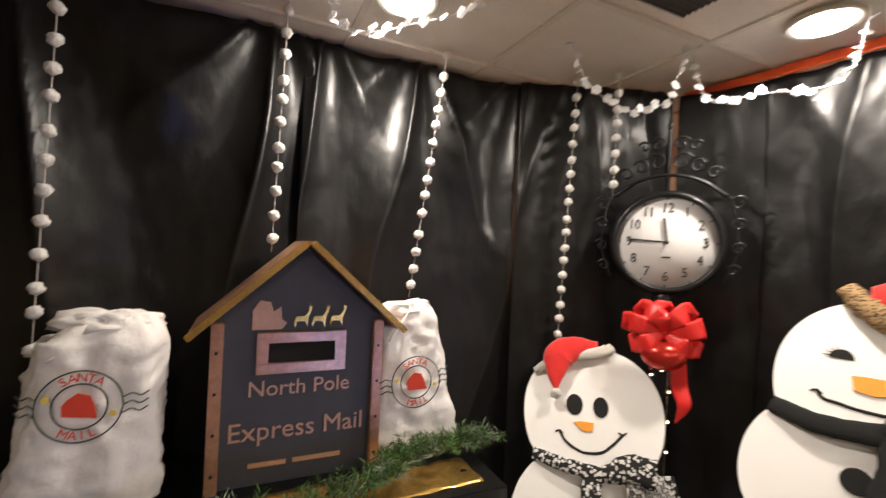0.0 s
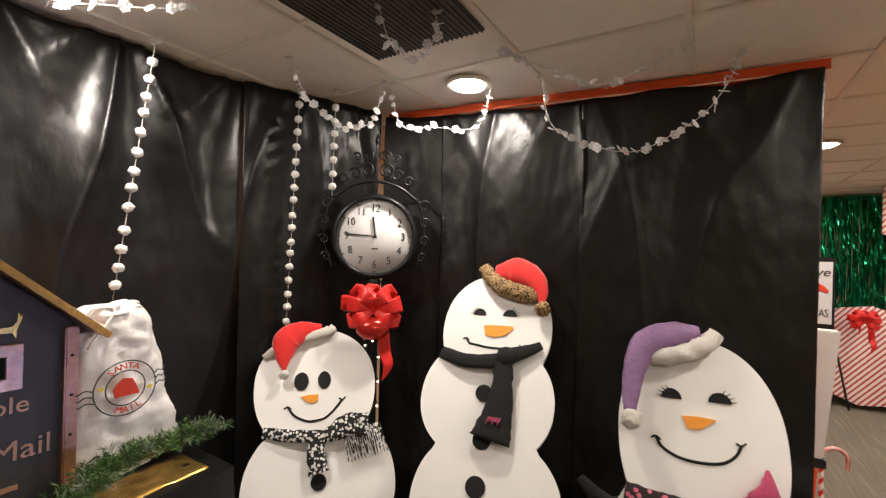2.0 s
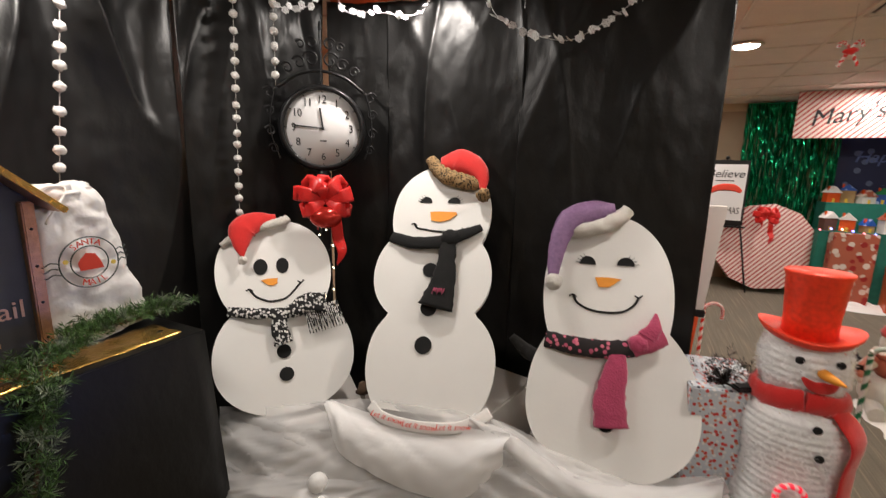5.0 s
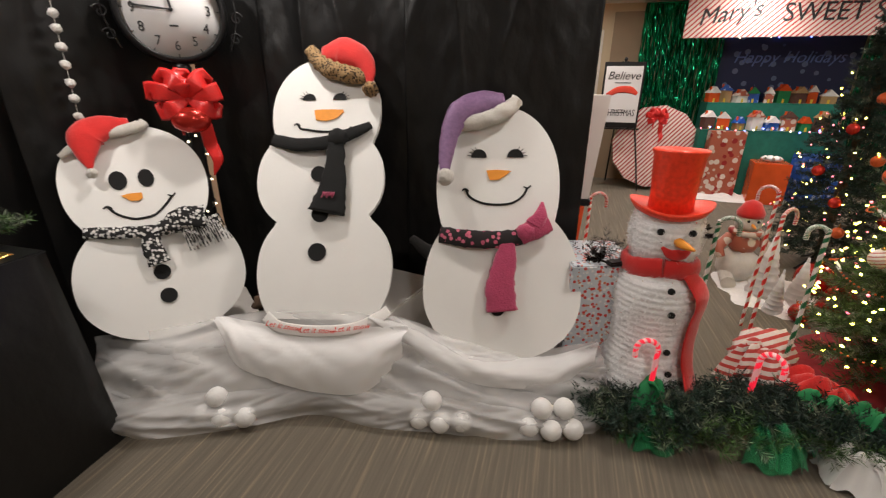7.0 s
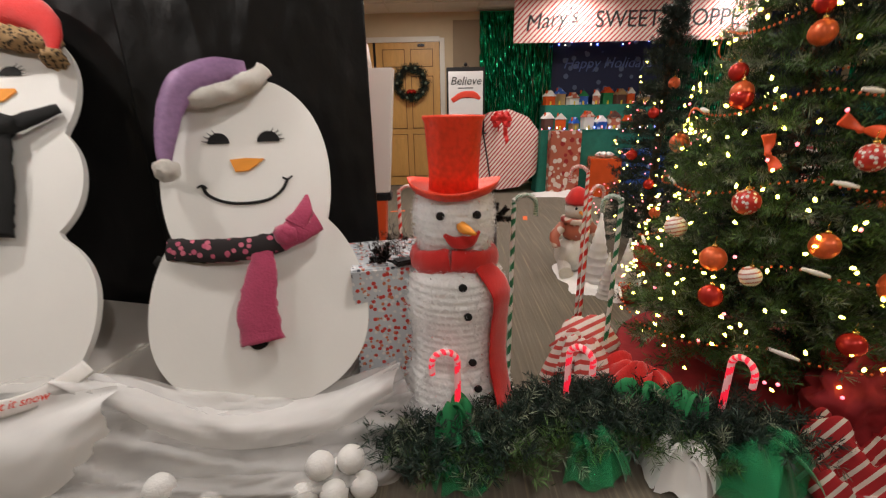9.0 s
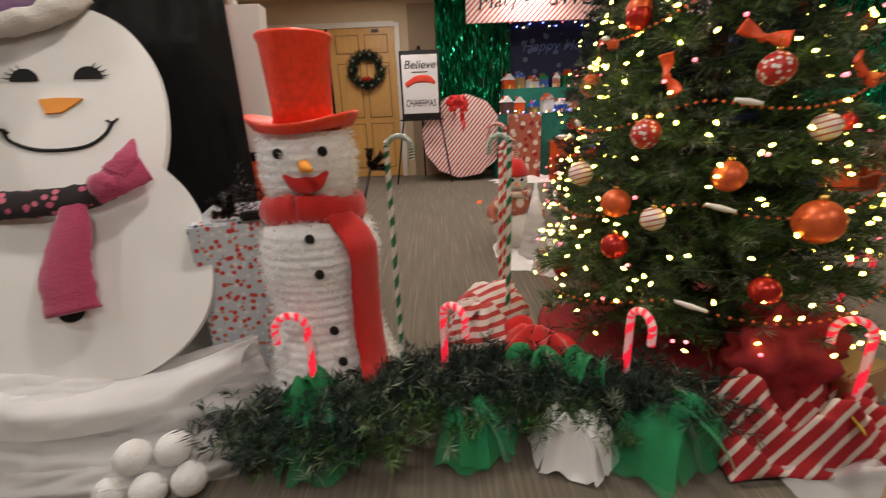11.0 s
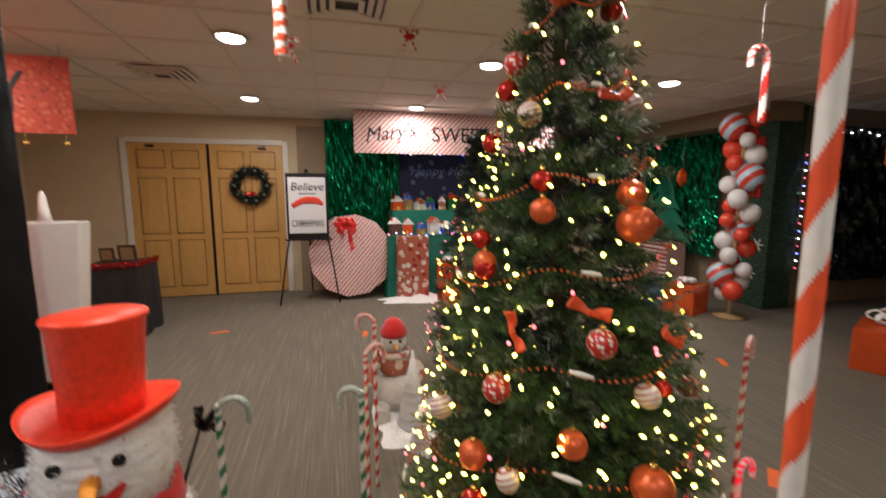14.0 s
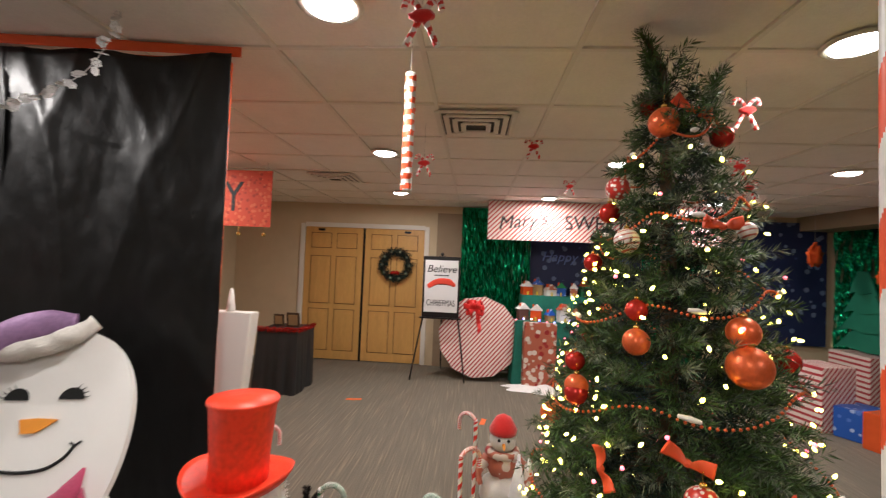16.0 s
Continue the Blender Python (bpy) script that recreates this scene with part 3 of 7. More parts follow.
# ---------------------------------------------------------------- black plastic hangings
def hanging(name, p0, p1, z0, z1, pins, depth, seed, label, nu=130, nv=60, crease=0.006, material=None, sag=0.03):
    """A hung plastic sheet; folds fan out below the pins (0 to 1 along its top) and it sags between them."""
    a, b = Vector((*p0, 0)), Vector((*p1, 0))
    d = b - a
    width = d.length
    side = Vector((d.y, -d.x, 0)).normalized()
    off = Vector((seed * 3.1, seed * 1.7, 0))
    rnd = random.Random(seed)
    fans = [(p, rnd.uniform(7, 11), rnd.uniform(0, 6), rnd.uniform(-0.25, 0.25), rnd.uniform(0.8, 1.2)) for p in pins]

    def at(u, v):
        h = (1 - v) * (z1 - z0)
        w, total = 0.0, 0.25
        for p, freq, ph, lean, amp in fans:
            dx = (u - p) * width - lean * h
            ang = math.atan2(dx, h + 0.12)
            k = math.exp(-(dx / (0.16 + 0.3 * h)) ** 2)
            ridge = 1 - 2.0 * abs(math.sin(ang * freq * 0.5 + ph + 0.9 * noise.noise(Vector((u * 3, v * 2, p * 7)) + off))) ** 0.7
            w += k * ridge * amp * min(1.0, 0.25 + h * 1.3)
            total += k
        w /= total
        broad = noise.noise(Vector((u * width * 2.2, v * 0.7, 0)) + off)
        crumple = noise.noise(Vector((u * width * 7, v * 11, 9)) + off) + 0.5 * noise.noise(Vector((u * width * 19, v * 31, 3)) + off)
        near = min(abs(u - p) * width for p, *_ in fans)
        drop = sag * (1 - math.exp(-(near / 0.22) ** 2)) * v ** 8
        return a + d * u + side * (depth * (w + 0.8 * broad) + crease * crumple) + Vector((0, 0, z0 + (z1 - z0) * v - drop))

    ob = part(name, sheet(at, nu, nv), material or M_PLASTIC, smooth=True)
    mod = ob.modifiers.new("thick", "SOLIDIFY")
    mod.thickness = 0.002
    return tagged(ob, label, "plastic sheet", "plastic hangings")


hanging("plastic_sheet", (-1.9, 2.06), (0.42, 2.04), 0.0, 2.42, (0.02, 0.3, 0.62, 0.93), 0.075, 1, "glossy black plastic sheeting hung in loose folds", 230, 80)
hanging("plastic_sheet", (0.38, 2.06), (1.42, 2.05), 0.0, 2.42, (0.04, 0.48, 0.97), 0.07, 2, "glossy black plastic sheeting hung in loose folds", 150, 80)
hanging("plastic_sheet", (1.36, 2.0), (2.06, 1.72), 0.0, 2.42, (0.05, 0.28, 0.5, 0.75, 0.98), 0.045, 3, "black plastic sheeting gathered in the corner", 130, 60)
hanging("plastic_sheet", (2.05, 1.69), (2.18, 1.36), 0.0, 2.385, (0.1, 0.9), 0.022, 4, "flat black plastic sheet taped to the partition", 60, 60, 0.005)
hanging("plastic_sheet", (2.165, 1.37), (2.285, 0.60), 0.0, 2.385, (0.03, 0.4, 0.97), 0.028, 5, "flat black plastic sheet taped to the partition", 110, 80, 0.006)
hanging("plastic_sheet", (2.272, 0.615), (2.33, -0.312), 0.0, 2.385, (0.04, 0.36, 0.96), 0.024, 6, "black plastic sheet with sharp folds at its free edge", 110, 80, 0.006)
pw = wall("partition", 2.22, 1.80, 2.41, -0.25, 0, CEIL - 0.03, M_ORANGE, 0.04)
pw["label"], pw["category"] = "display partition wrapped in orange plastic", "partition"
hanging("orange_plastic_edge", (2.12, 1.72), (2.355, -0.335), 2.383, 2.424, (0.0, 0.3, 0.6, 1.0), 0.005, 8, "strip of orange plastic along the partition's top", 80, 4, 0.004, M_ORANGE, 0.0)
tagged(part("orange_plastic_flap", box(0.022, 0.012, 2.36, (2.385, -0.265, 0.0), 0.004), M_ORANGE), "orange plastic flap at the partition's end", "plastic sheet")


# ---------------------------------------------------------------- mail table
def cloth_table(name, label, x0, x1, y0, y1, z, material, flare=0.07, seed=0, folds=14):
    """A table under a floor-length cloth with folds in its skirt."""
    t = thing(name, label, "table", pose((x0 + x1) / 2, (y0 + y1) / 2, 0))
    hx, hy = (x1 - x0) / 2, (y1 - y0) / 2
    n = 160

    def edge(s):
        p = s * 4
        k, f = int(p) % 4, p % 1
        c = [(-hx, -hy), (hx, -hy), (hx, hy), (-hx, hy)]
        a, b = c[k], c[(k + 1) % 4]
        return Vector((a[0] + (b[0] - a[0]) * f, a[1] + (b[1] - a[1]) * f, 0))

    def at(u, v):
        e = edge(u % 1.0)
        out = e.normalized()
        w = noise.noise(Vector((math.cos(2 * math.pi * u) * folds / 3, math.sin(2 * math.pi * u) * folds / 3, seed)))
        return e + out * ((1 - v) * (flare + 0.05 * w)) + Vector((0, 0, z * v))

    part("skirt", sheet(at, n, 10), material, t, smooth=True)
    part("tabletop", box(2 * hx + 0.006, 2 * hy + 0.006, 0.012, (0, 0, z - 0.008), 0.004), material, t)
    return t


TZ = 0.845
cloth_table("covered_table", "table under a black plastic cloth that hangs to the floor", -1.3, 1.0, 1.45, 1.99, TZ, M_PLASTIC, 0.06, 2)


def mailbox():
    m = thing("letter_box", "slate-painted wooden toy mailbox with rose-gold glitter trim", "mailbox", pose(0.378, 1.72, TZ + 0.004))
    W, H, A, D = 0.255, 0.515, 0.75, 0.24
    out = [(-W, 0), (W, 0), (W, H), (0, A - 0.01), (-W, H)]
    b = plate(out, D, -D)
    b.transform(Matrix.Rotation(radians(90), 4, "X"))
    part("body", b, M_NAVY, m)
    for s in (-1, 1):
        ang = math.atan2(A - H + 0.045, W + 0.055)
        L = math.hypot(A - H + 0.045, W + 0.055)
        r = box(L, D + 0.09, 0.014, (0, 0, 0), 0.003)
        r.transform(pose(s * (W + 0.055) / 2, D / 2 - 0.035, (A + H - 0.045) / 2, 0, math.degrees(ang) * s, 0))
        part("roof_board", r, M_ROSE, m, "copper glitter roof board")
        e = box(L, 0.012, 0.02, (0, 0, 0), 0.003)
        e.transform(pose(s * (W + 0.055) / 2, -0.088, (A + H - 0.045) / 2 - 0.003, 0, math.degrees(ang) * s, 0))
        part("roof_edge", e, M_GOLD, m, "gold glitter edging")
        part("corner_post", box(0.034, 0.034, H - 0.01, (s * (W - 0.012), -0.012, 0), 0.004), M_ROSE, m, "rose-gold glitter corner post")
        for k in range(4):
            part("nail", ball(0.005, (s * (W - 0.012), -0.03, 0.06 + 0.12 * k), 8), M_BLACK, m)
    fr = bmesh.new()
    for cx, cz, w, h in ((0, 0.44, 0.27, 0.032), (0, 0.345, 0.27, 0.032), (-0.118, 0.376, 0.034, 0.066), (0.118, 0.376, 0.034, 0.066)):
        box(w, 0.02, h, (cx, -0.012, cz), 0.002, fr)
    part("slot_frame", fr, M_ROSE, m, "rose-gold glitter frame round the letter slot")
    part("slot", box(0.205, 0.006, 0.064, (0, -0.003, 0.377)), M_BLACK_FELT, m, "dark letter slot")
    up = lambda x, z: pose(x, -0.004, z, 90, 0, 0)
    lettering("North Pole", 0.068, up(0.0, 0.295), M_COPPER_WRITING, m)
    lettering("Express Mail", 0.082, up(0.0, 0.165), M_COPPER_WRITING, m)
    for x, w in ((-0.09, 0.11), (0.06, 0.15)):
        part("small_writing", box(w, 0.004, 0.014, (x, -0.002, 0.055)), M_COPPER_WRITING, m)
    # sleigh and three reindeer cut from copper film
    sl = plate([(0, 0), (0.085, 0), (0.1, 0.02), (0.085, 0.03), (0.08, 0.07), (0.06, 0.055), (0.05, 0.085), (0.02, 0.09), (0.0, 0.06)], 0.003)
    sl.transform(up(-0.15, 0.48))
    part("sleigh_picture", sl, M_COPPER_WRITING, m)
    for k in range(3):
        deer = plate([(0, 0.012), (0.004, 0), (0.01, 0.018), (0.034, 0.018), (0.042, 0.0), (0.044, 0.03), (0.052, 0.05), (0.056, 0.07), (0.05, 0.062), (0.046, 0.075), (0.044, 0.05), (0.034, 0.036), (0.006, 0.034)], 0.003)
        deer.transform(up(-0.03 + 0.055 * k, 0.485))
        part("reindeer_picture", deer, M_GOLD, m)
    return m


mailbox()


def mail_sack(x, y, w, h, seed, label, lean=0.0, slump=0.25):
    s = thing("mail_sack", label, "sack", pose(x, y, TZ + 0.006, 0, lean, 0), "mail sacks")
    rnd = Vector((seed * 7.3, seed * 2.1, 0))

    def at(u, v):
        a = 2 * math.pi * u
        prof = (1.0 + 0.06 * math.sin(min(v * 2.5, 1) * math.pi) - slump * v - (0.3 * max(0, v - 0.9) / 0.1)) * (1 if v > 0.03 else 0.94)
        c, sn = math.cos(a), math.sin(a)
        sq = 1 / max(abs(c) ** 3 + abs(sn) ** 3, 0.3) ** (1 / 3)
        dd = Vector((c * sq * w / 2 * prof, sn * sq * w * 0.3 * prof, h * v))
        wob = noise.noise(Vector((c * 2, sn * 2, v * 3)) + rnd) * 0.02 + (0.5 - abs(noise.noise(Vector((c * 3, sn * 3, v * 10)) + rnd)) * 2) * 0.012
        return dd * (1 + 0) + Vector((c, sn, 0)) * wob + Vector((0.02 * v * math.sin(seed), 0, 0.02 * c * (v > 0.9)))

    part("bag", sheet(at, 60, 40), M_SACK, s, smooth=True)
    part("gathered_top", ball(w * 0.26 * (1.25 - slump), (0.02 * math.sin(seed), 0, h * 0.97), 24, (1.2, 0.7, 0.45), 0.5), M_SACK, s)
    part("cord", sweep([(-0.06, -0.03, h * 0.97), (-0.03, -0.04, h * 1.02), (0.02, -0.05, h * 0.99), (-0.08, -w * 0.3, h * 0.82)], 0.004, 6, 20), M_SACK, s)
    fy = -w * 0.36
    up = lambda px, pz, dz=0.0: pose(px, fy - dz, pz, 90, 0, 0)
    cz = h * (0.62 if slump < 0.3 else 0.54)
    for r in (0.088, 0.056):
        b = sweep([(r * math.cos(k * math.pi / 8), fy, cz + r * math.sin(k * math.pi / 8)) for k in range(17)], 0.0022, 5, 49, up=(0, 1, 0))
        part("printed_ring", b, M_INK, s)
    hat = plate([(-0.034, -0.022), (0.036, -0.03), (0.03, 0.0), (0.02, 0.026), (-0.006, 0.034), (-0.026, 0.018), (-0.036, 0.004)], 0.003)
    hat.transform(up(0, cz))
    part("printed_hat", hat, M_INK_RED, s, "red printed cap")
    for txt, r0, flip in (("SANTA", 0.071, 1), ("MAIL", 0.071, -1)):
        for k, ch in enumerate(txt):
            a = (k - (len(txt) - 1) / 2) * 0.27
            lettering(ch, 0.03, pose(r0 * math.sin(a), fy - 0.002, cz + flip * r0 * math.cos(a), 90, 0, 0) @ pose(0, 0, 0, 0, 0, -math.degrees(a) * flip), M_INK_RED, s)
    for sx in (-1, 1):
        st = plate(oval(0, 0, 0.008, 0.008, 8), 0.003)
        st.transform(up(sx * 0.068, cz - sx * 0.02))
        part("printed_star", st, M_INK_YELLOW, s)
        for k in range(3):
            wv = sweep([(sx * (0.088 + 0.016 * q), fy + 0.012 * q, cz - 0.02 + 0.02 * k + 0.006 * math.sin(q * 2.2)) for q in range(4)], 0.002, 5, 14)
            part("printed_wave", wv, M_INK, s)
    return s


mail_sack(0.79, 1.79, 0.345, 0.54, 1, "stuffed white cotton mail sack with a red printed emblem", -7, 0.38)
mail_sack(-0.165, 1.73, 0.325, 0.52, 2, "slouching white cotton mail sack with a red printed emblem", 2, 0.16)


def gold_mat():
    def at(u, v):
        return Vector((0.16 + 0.78 * u, 1.475 + 0.17 * v + 0.02 * u, TZ + 0.008 + 0.006 * noise.noise(Vector((u * 14, v * 3, 0)))))
    ob = part("gold_runner", sheet(at, 60, 8), M_GOLD, smooth=True)
    ob.modifiers.new("thick", "SOLIDIFY").thickness = 0.003
    tagged(ob, "crinkled gold foil runner on the black table", "table runner")


gold_mat()


# ---------------------------------------------------------------- pine garlands
def garland(name, label, pts, thick, n, seed, material, length=0.035, count=26, pale=0.15, width=0.0016):
    rnd = np.random.default_rng(seed)
    g = thing(name, label, "garland")
    line = smooth_line(pts, 80)
    dark, light = [], []
    for i in range(n):
        k = rnd.integers(1, 79)
        c = np.array(line[k])
        d = rnd.normal(size=3)
        d[2] = abs(d[2]) * 0.8
        d /= np.linalg.norm(d)
        off = rnd.normal(size=3) * thick * 0.45
        off[2] = abs(off[2]) * 0.7
        s = (c + off, d + np.array(line[k + 1] - line[k - 1]) * 2, thick * rnd.uniform(0.5, 1.0))
        (light if rnd.random() < pale else dark).append(s)
    part("needles", needles(dark, length, width, rnd, count), material, g)["kind"] = "stuff"
    if light:
        part("frosted_needles", needles(light, length, width, rnd, count), M_NEEDLE_PALE, g)["kind"] = "stuff"
    part("wire", sweep(pts, 0.006, 6, 40), M_BARK, g)
    return g


garland("pine_garland", "green pine garland laid along the mail table", [(-0.1, 1.52, TZ + 0.02), (0.2, 1.5, TZ + 0.02), (0.55, 1.53, TZ + 0.03), (0.72, 1.62, TZ + 0.06), (0.95, 1.66, TZ + 0.05), (1.06, 1.7, TZ + 0.03)], 0.05, 330, 11, M_NEEDLE, 0.03, 24, 0.2)
garland("pine_garland", "green pine garland laid along the mail table", [(-0.9, 1.5, TZ + 0.02), (-0.5, 1.48, TZ + 0.02), (-0.1, 1.5, TZ + 0.02)], 0.05, 160, 12, M_NEEDLE, 0.03, 24, 0.2)
garland("pine_sprig", "drooping pine sprig over the table edge", [(0.3, 1.44, TZ + 0.02), (0.32, 1.42, TZ - 0.08), (0.3, 1.4, TZ - 0.2)], 0.04, 70, 13, M_NEEDLE, 0.03, 24, 0.2)

garland("pine_sprig", "drooping pine sprig over the table edge", [(0.5, 1.44, TZ + 0.02), (0.47, 1.41, TZ - 0.1), (0.42, 1.39, TZ - 0.3)], 0.045, 110, 14, M_NEEDLE, 0.03, 24, 0.25)


# ---------------------------------------------------------------- strings of pompoms
POM = None


def pom_string(x0, y0, x1, y1, z1, n, z0=CEIL - 0.01):
    global POM
    s = thing("pompom_string", "string of white pompoms hung from the ceiling", "garland", pose(x0, y0, z0), "pompom strings")
    dx, dy, dz = x1 - x0, y1 - y0, z1 - z0
    part("thread", sweep([(0, 0, 0), (dx * 0.5, dy * 0.5, dz * 0.5), (dx, dy, dz)], 0.0016, 5, 12), M_THREAD, s)
    rnd = random.Random(n)
    for i in range(n):
        f = (i + 0.4 + rnd.uniform(-0.12, 0.12)) / n
        if POM is None:
            o = part("pompom", ball(0.0185, (0, 0, 0), 14, (1, 1, 1), 0.3), M_POM, s)
            POM = o.data
        else:
            o = new("pompom", POM)
            o.parent = s
        o.matrix_basis = pose(dx * f, dy * f, dz * f, rnd.uniform(0, 90), 0, rnd.uniform(0, 360))


pom_string(-0.29, 1.8, -0.315, 1.8, 1.15, 15)
pom_string(0.297, 1.85, 0.279, 1.85, 1.565, 11)
pom_string(0.92, 1.9, 0.80, 1.9, 1.405, 14)
pom_string(1.55, 1.83, 1.55, 1.89, 1.19, 18)
pom_string(1.65, 1.68, 1.65, 1.69, 1.875, 8)


# ---------------------------------------------------------------- post clock in the corner
def post_clock():
    c = thing("post_clock", "black iron post clock with white face and scrollwork", "clock", pose(1.86, 1.58, 0, 0, 0, -48))
    # local -y faces the aisle
    part("post", lathe([(0.1, 0), (0.1, 0.03), (0.045, 0.06), (0.032, 0.1), (0.03, 1.4), (0.04, 1.44), (0.02, 1.47)], 20), M_BLACK, c)
    Z = 1.678
    rim = lathe([(0.0, -0.05), (0.2, -0.05), (0.222, -0.03), (0.228, 0.0), (0.222, 0.03), (0.205, 0.05), (0.197, 0.04), (0.195, 0.02), (0.0, 0.02)], 56)
    rim.transform(pose(0, 0, Z, 90, 0, 0))
    part("case", rim, M_BLACK, c, "glossy black round case")
    face = lathe([(0.196, 0.02), (0.196, 0.024), (0.001, 0.024)], 56)
    face.transform(pose(0, 0, Z, 90, 0, 0))
    part("dial", face, M_CLOCKFACE, c, "white paper dial")
    for k in range(12):
        a = radians(30 * (k + 1))
        lettering(str(k + 1), 0.058, pose(0.148 * math.sin(a), -0.026, Z + 0.148 * math.cos(a), 90, 0, 0), M_WRITING, c, "numeral", width=0.85)
        part("tick", box(0.004, 0.002, 0.012, (0, 0, 0)), M_WRITING, c).matrix_basis = pose(0.183 * math.sin(a), -0.026, Z + 0.183 * math.cos(a), 0, math.degrees(a), 0)
    part("maker_mark", box(0.034, 0.002, 0.007, (0, -0.026, Z - 0.068)), M_WRITING, c)
    hh = box(0.009, 0.003, 0.105, (0, -0.03, 0))
    part("hour_hand", hh, M_WRITING, c).matrix_basis = pose(0, 0, Z, 0, -7, 0)
    mh = box(0.007, 0.003, 0.15, (0, -0.034, 0))
    part("minute_hand", mh, M_WRITING, c).matrix_basis = pose(0, 0, Z, 0, -86, 0)
    part("hub", ball(0.009, (0, -0.034, Z), 10), M_WRITING, c)

    def scroll(pts, r=0.005):
        part("scroll", sweep(pts, r, 6, 40, up=(0, 1, 0)), M_BLACK, c)

    def spiral(cx, cz, r, turn, hand):
        return [(cx + hand * r * (1 - 0.75 * q / 9) * math.cos(turn + q * 0.75), 0, cz + r * (1 - 0.75 * q / 9) * math.sin(turn + q * 0.75)) for q in range(10)]

    scroll([(-0.22, 0, Z + 0.2), (-0.12, 0, Z + 0.27), (0, 0, Z + 0.295), (0.12, 0, Z + 0.27), (0.22, 0, Z + 0.2)], 0.008)
    for hand in (-1, 1):
        for cx, cz, r in ((0.05, 0.35, 0.045), (0.11, 0.33, 0.035), (0.045, 0.43, 0.035), (0.17, 0.3, 0.03), (0.26, 0.17, 0.035), (0.265, 0.08, 0.03), (0.265, -0.02, 0.03), (0.25, -0.11, 0.028), (0.1, 0.42, 0.025)):
            scroll(spiral(hand * cx, Z + cz, r, 0.4, hand))
        scroll([(hand * 0.23, 0, Z + 0.2), (hand * 0.255, 0, Z + 0.1), (hand * 0.26, 0, Z - 0.03), (hand * 0.22, 0, Z - 0.16)], 0.005)
    scroll([(0, 0, Z + 0.22), (0, 0, Z + 0.4), (0, 0, Z + 0.5)], 0.007)
    part("finial", lathe([(0.004, 0), (0.012, 0.015), (0.004, 0.05)], 10, (0, 0, Z + 0.49)), M_BLACK, c)
    return c


post_clock()


def bow(name, label, m, size, material, tails=True, group=""):
    b = thing(name, label, "bow", m, group)
    for k, (a, l) in enumerate(((15, 1.0), (165, 1.0), (50, 0.85), (130, 0.85), (95, 0.7), (-25, 0.8), (205, 0.8))):
        ca, sa = math.cos(radians(a)), math.sin(radians(a))
        L = size * l
        tw = 0.12 * math.sin(k * 2.7)
        pts = [(0, 0, 0.01), (ca * L * 0.55 - sa * L * tw, sa * L * 0.55 + ca * L * tw, 0.0), (ca * L, sa * L, 0.2 * size),
               (ca * L * 0.62 + sa * L * tw, sa * L * 0.62 - ca * L * tw, 0.5 * size), (0, 0, 0.16 * size)]
        part("loop", sweep(pts, [0.08 * size, 0.22 * size, 0.3 * size, 0.26 * size, 0.08 * size], 8, 26, (1, 0.07)), material, b)
    part("knot", ball(size * 0.16, (0, 0, 0.12 * size), 12, (1, 1, 0.7), 0.15), material, b)
    if tails:
        part("tail", sweep([(0.02, 0, 0.02), (size * 0.35, -size * 0.7, 0.05), (size * 0.42, -size * 1.4, 0.03), (size * 0.55, -size * 1.9, 0.05), (size * 0.36, -size * 2.45, 0.04)], [0.05 * size, 0.2 * size, 0.22 * size, 0.18 * size, 0.02 * size], 8, 30, (1, 0.06)), material, b)
        part("tail", sweep([(-0.02, 0, 0.02), (-size * 0.3, -size * 0.5, 0.03), (-size * 0.3, -size * 1.1, 0.02)], [0.05 * size, 0.1 * size, 0.03 * size], 8, 20, (1, 0.06)), material, b)
    return b


CORNER = axes((1.80, 1.525, 1.30), (0.67, -0.743, 0), (0, 0, 1))
bow("red_bow", "large red ribbon bow tied to the clock post", CORNER, 0.145, M_RED_SATIN)
rb = part("red_bauble", ball(0.075, (0, 0, 0), 20, (1.15, 0.8, 0.8)), M_BALL_RED)
rb.matrix_world = CORNER @ pose(0, -0.09, 0.04)
tagged(rb, "shiny red bauble under the bow", "ornament")


def post_lights():
    s = thing("post_lights", "small white fairy lights wound round the clock post", "string lights")
    pts = [(1.86 + 0.036 * math.cos(k * 0.8), 1.58 + 0.036 * math.sin(k * 0.8), 0.3 + k * 0.016) for k in range(58)]
    part("wire", sweep(pts, 0.0025, 5, 180), M_BLACK, s)
    for k in range(0, 58, 2):
        x, y, z = pts[k]
        part("bulb", ball(0.0055, (x - 0.006, y - 0.006, z), 8), M_POST_BULB, s)


post_lights()


# ---------------------------------------------------------------- snowflake garlands at the ceiling
FLAKE = None


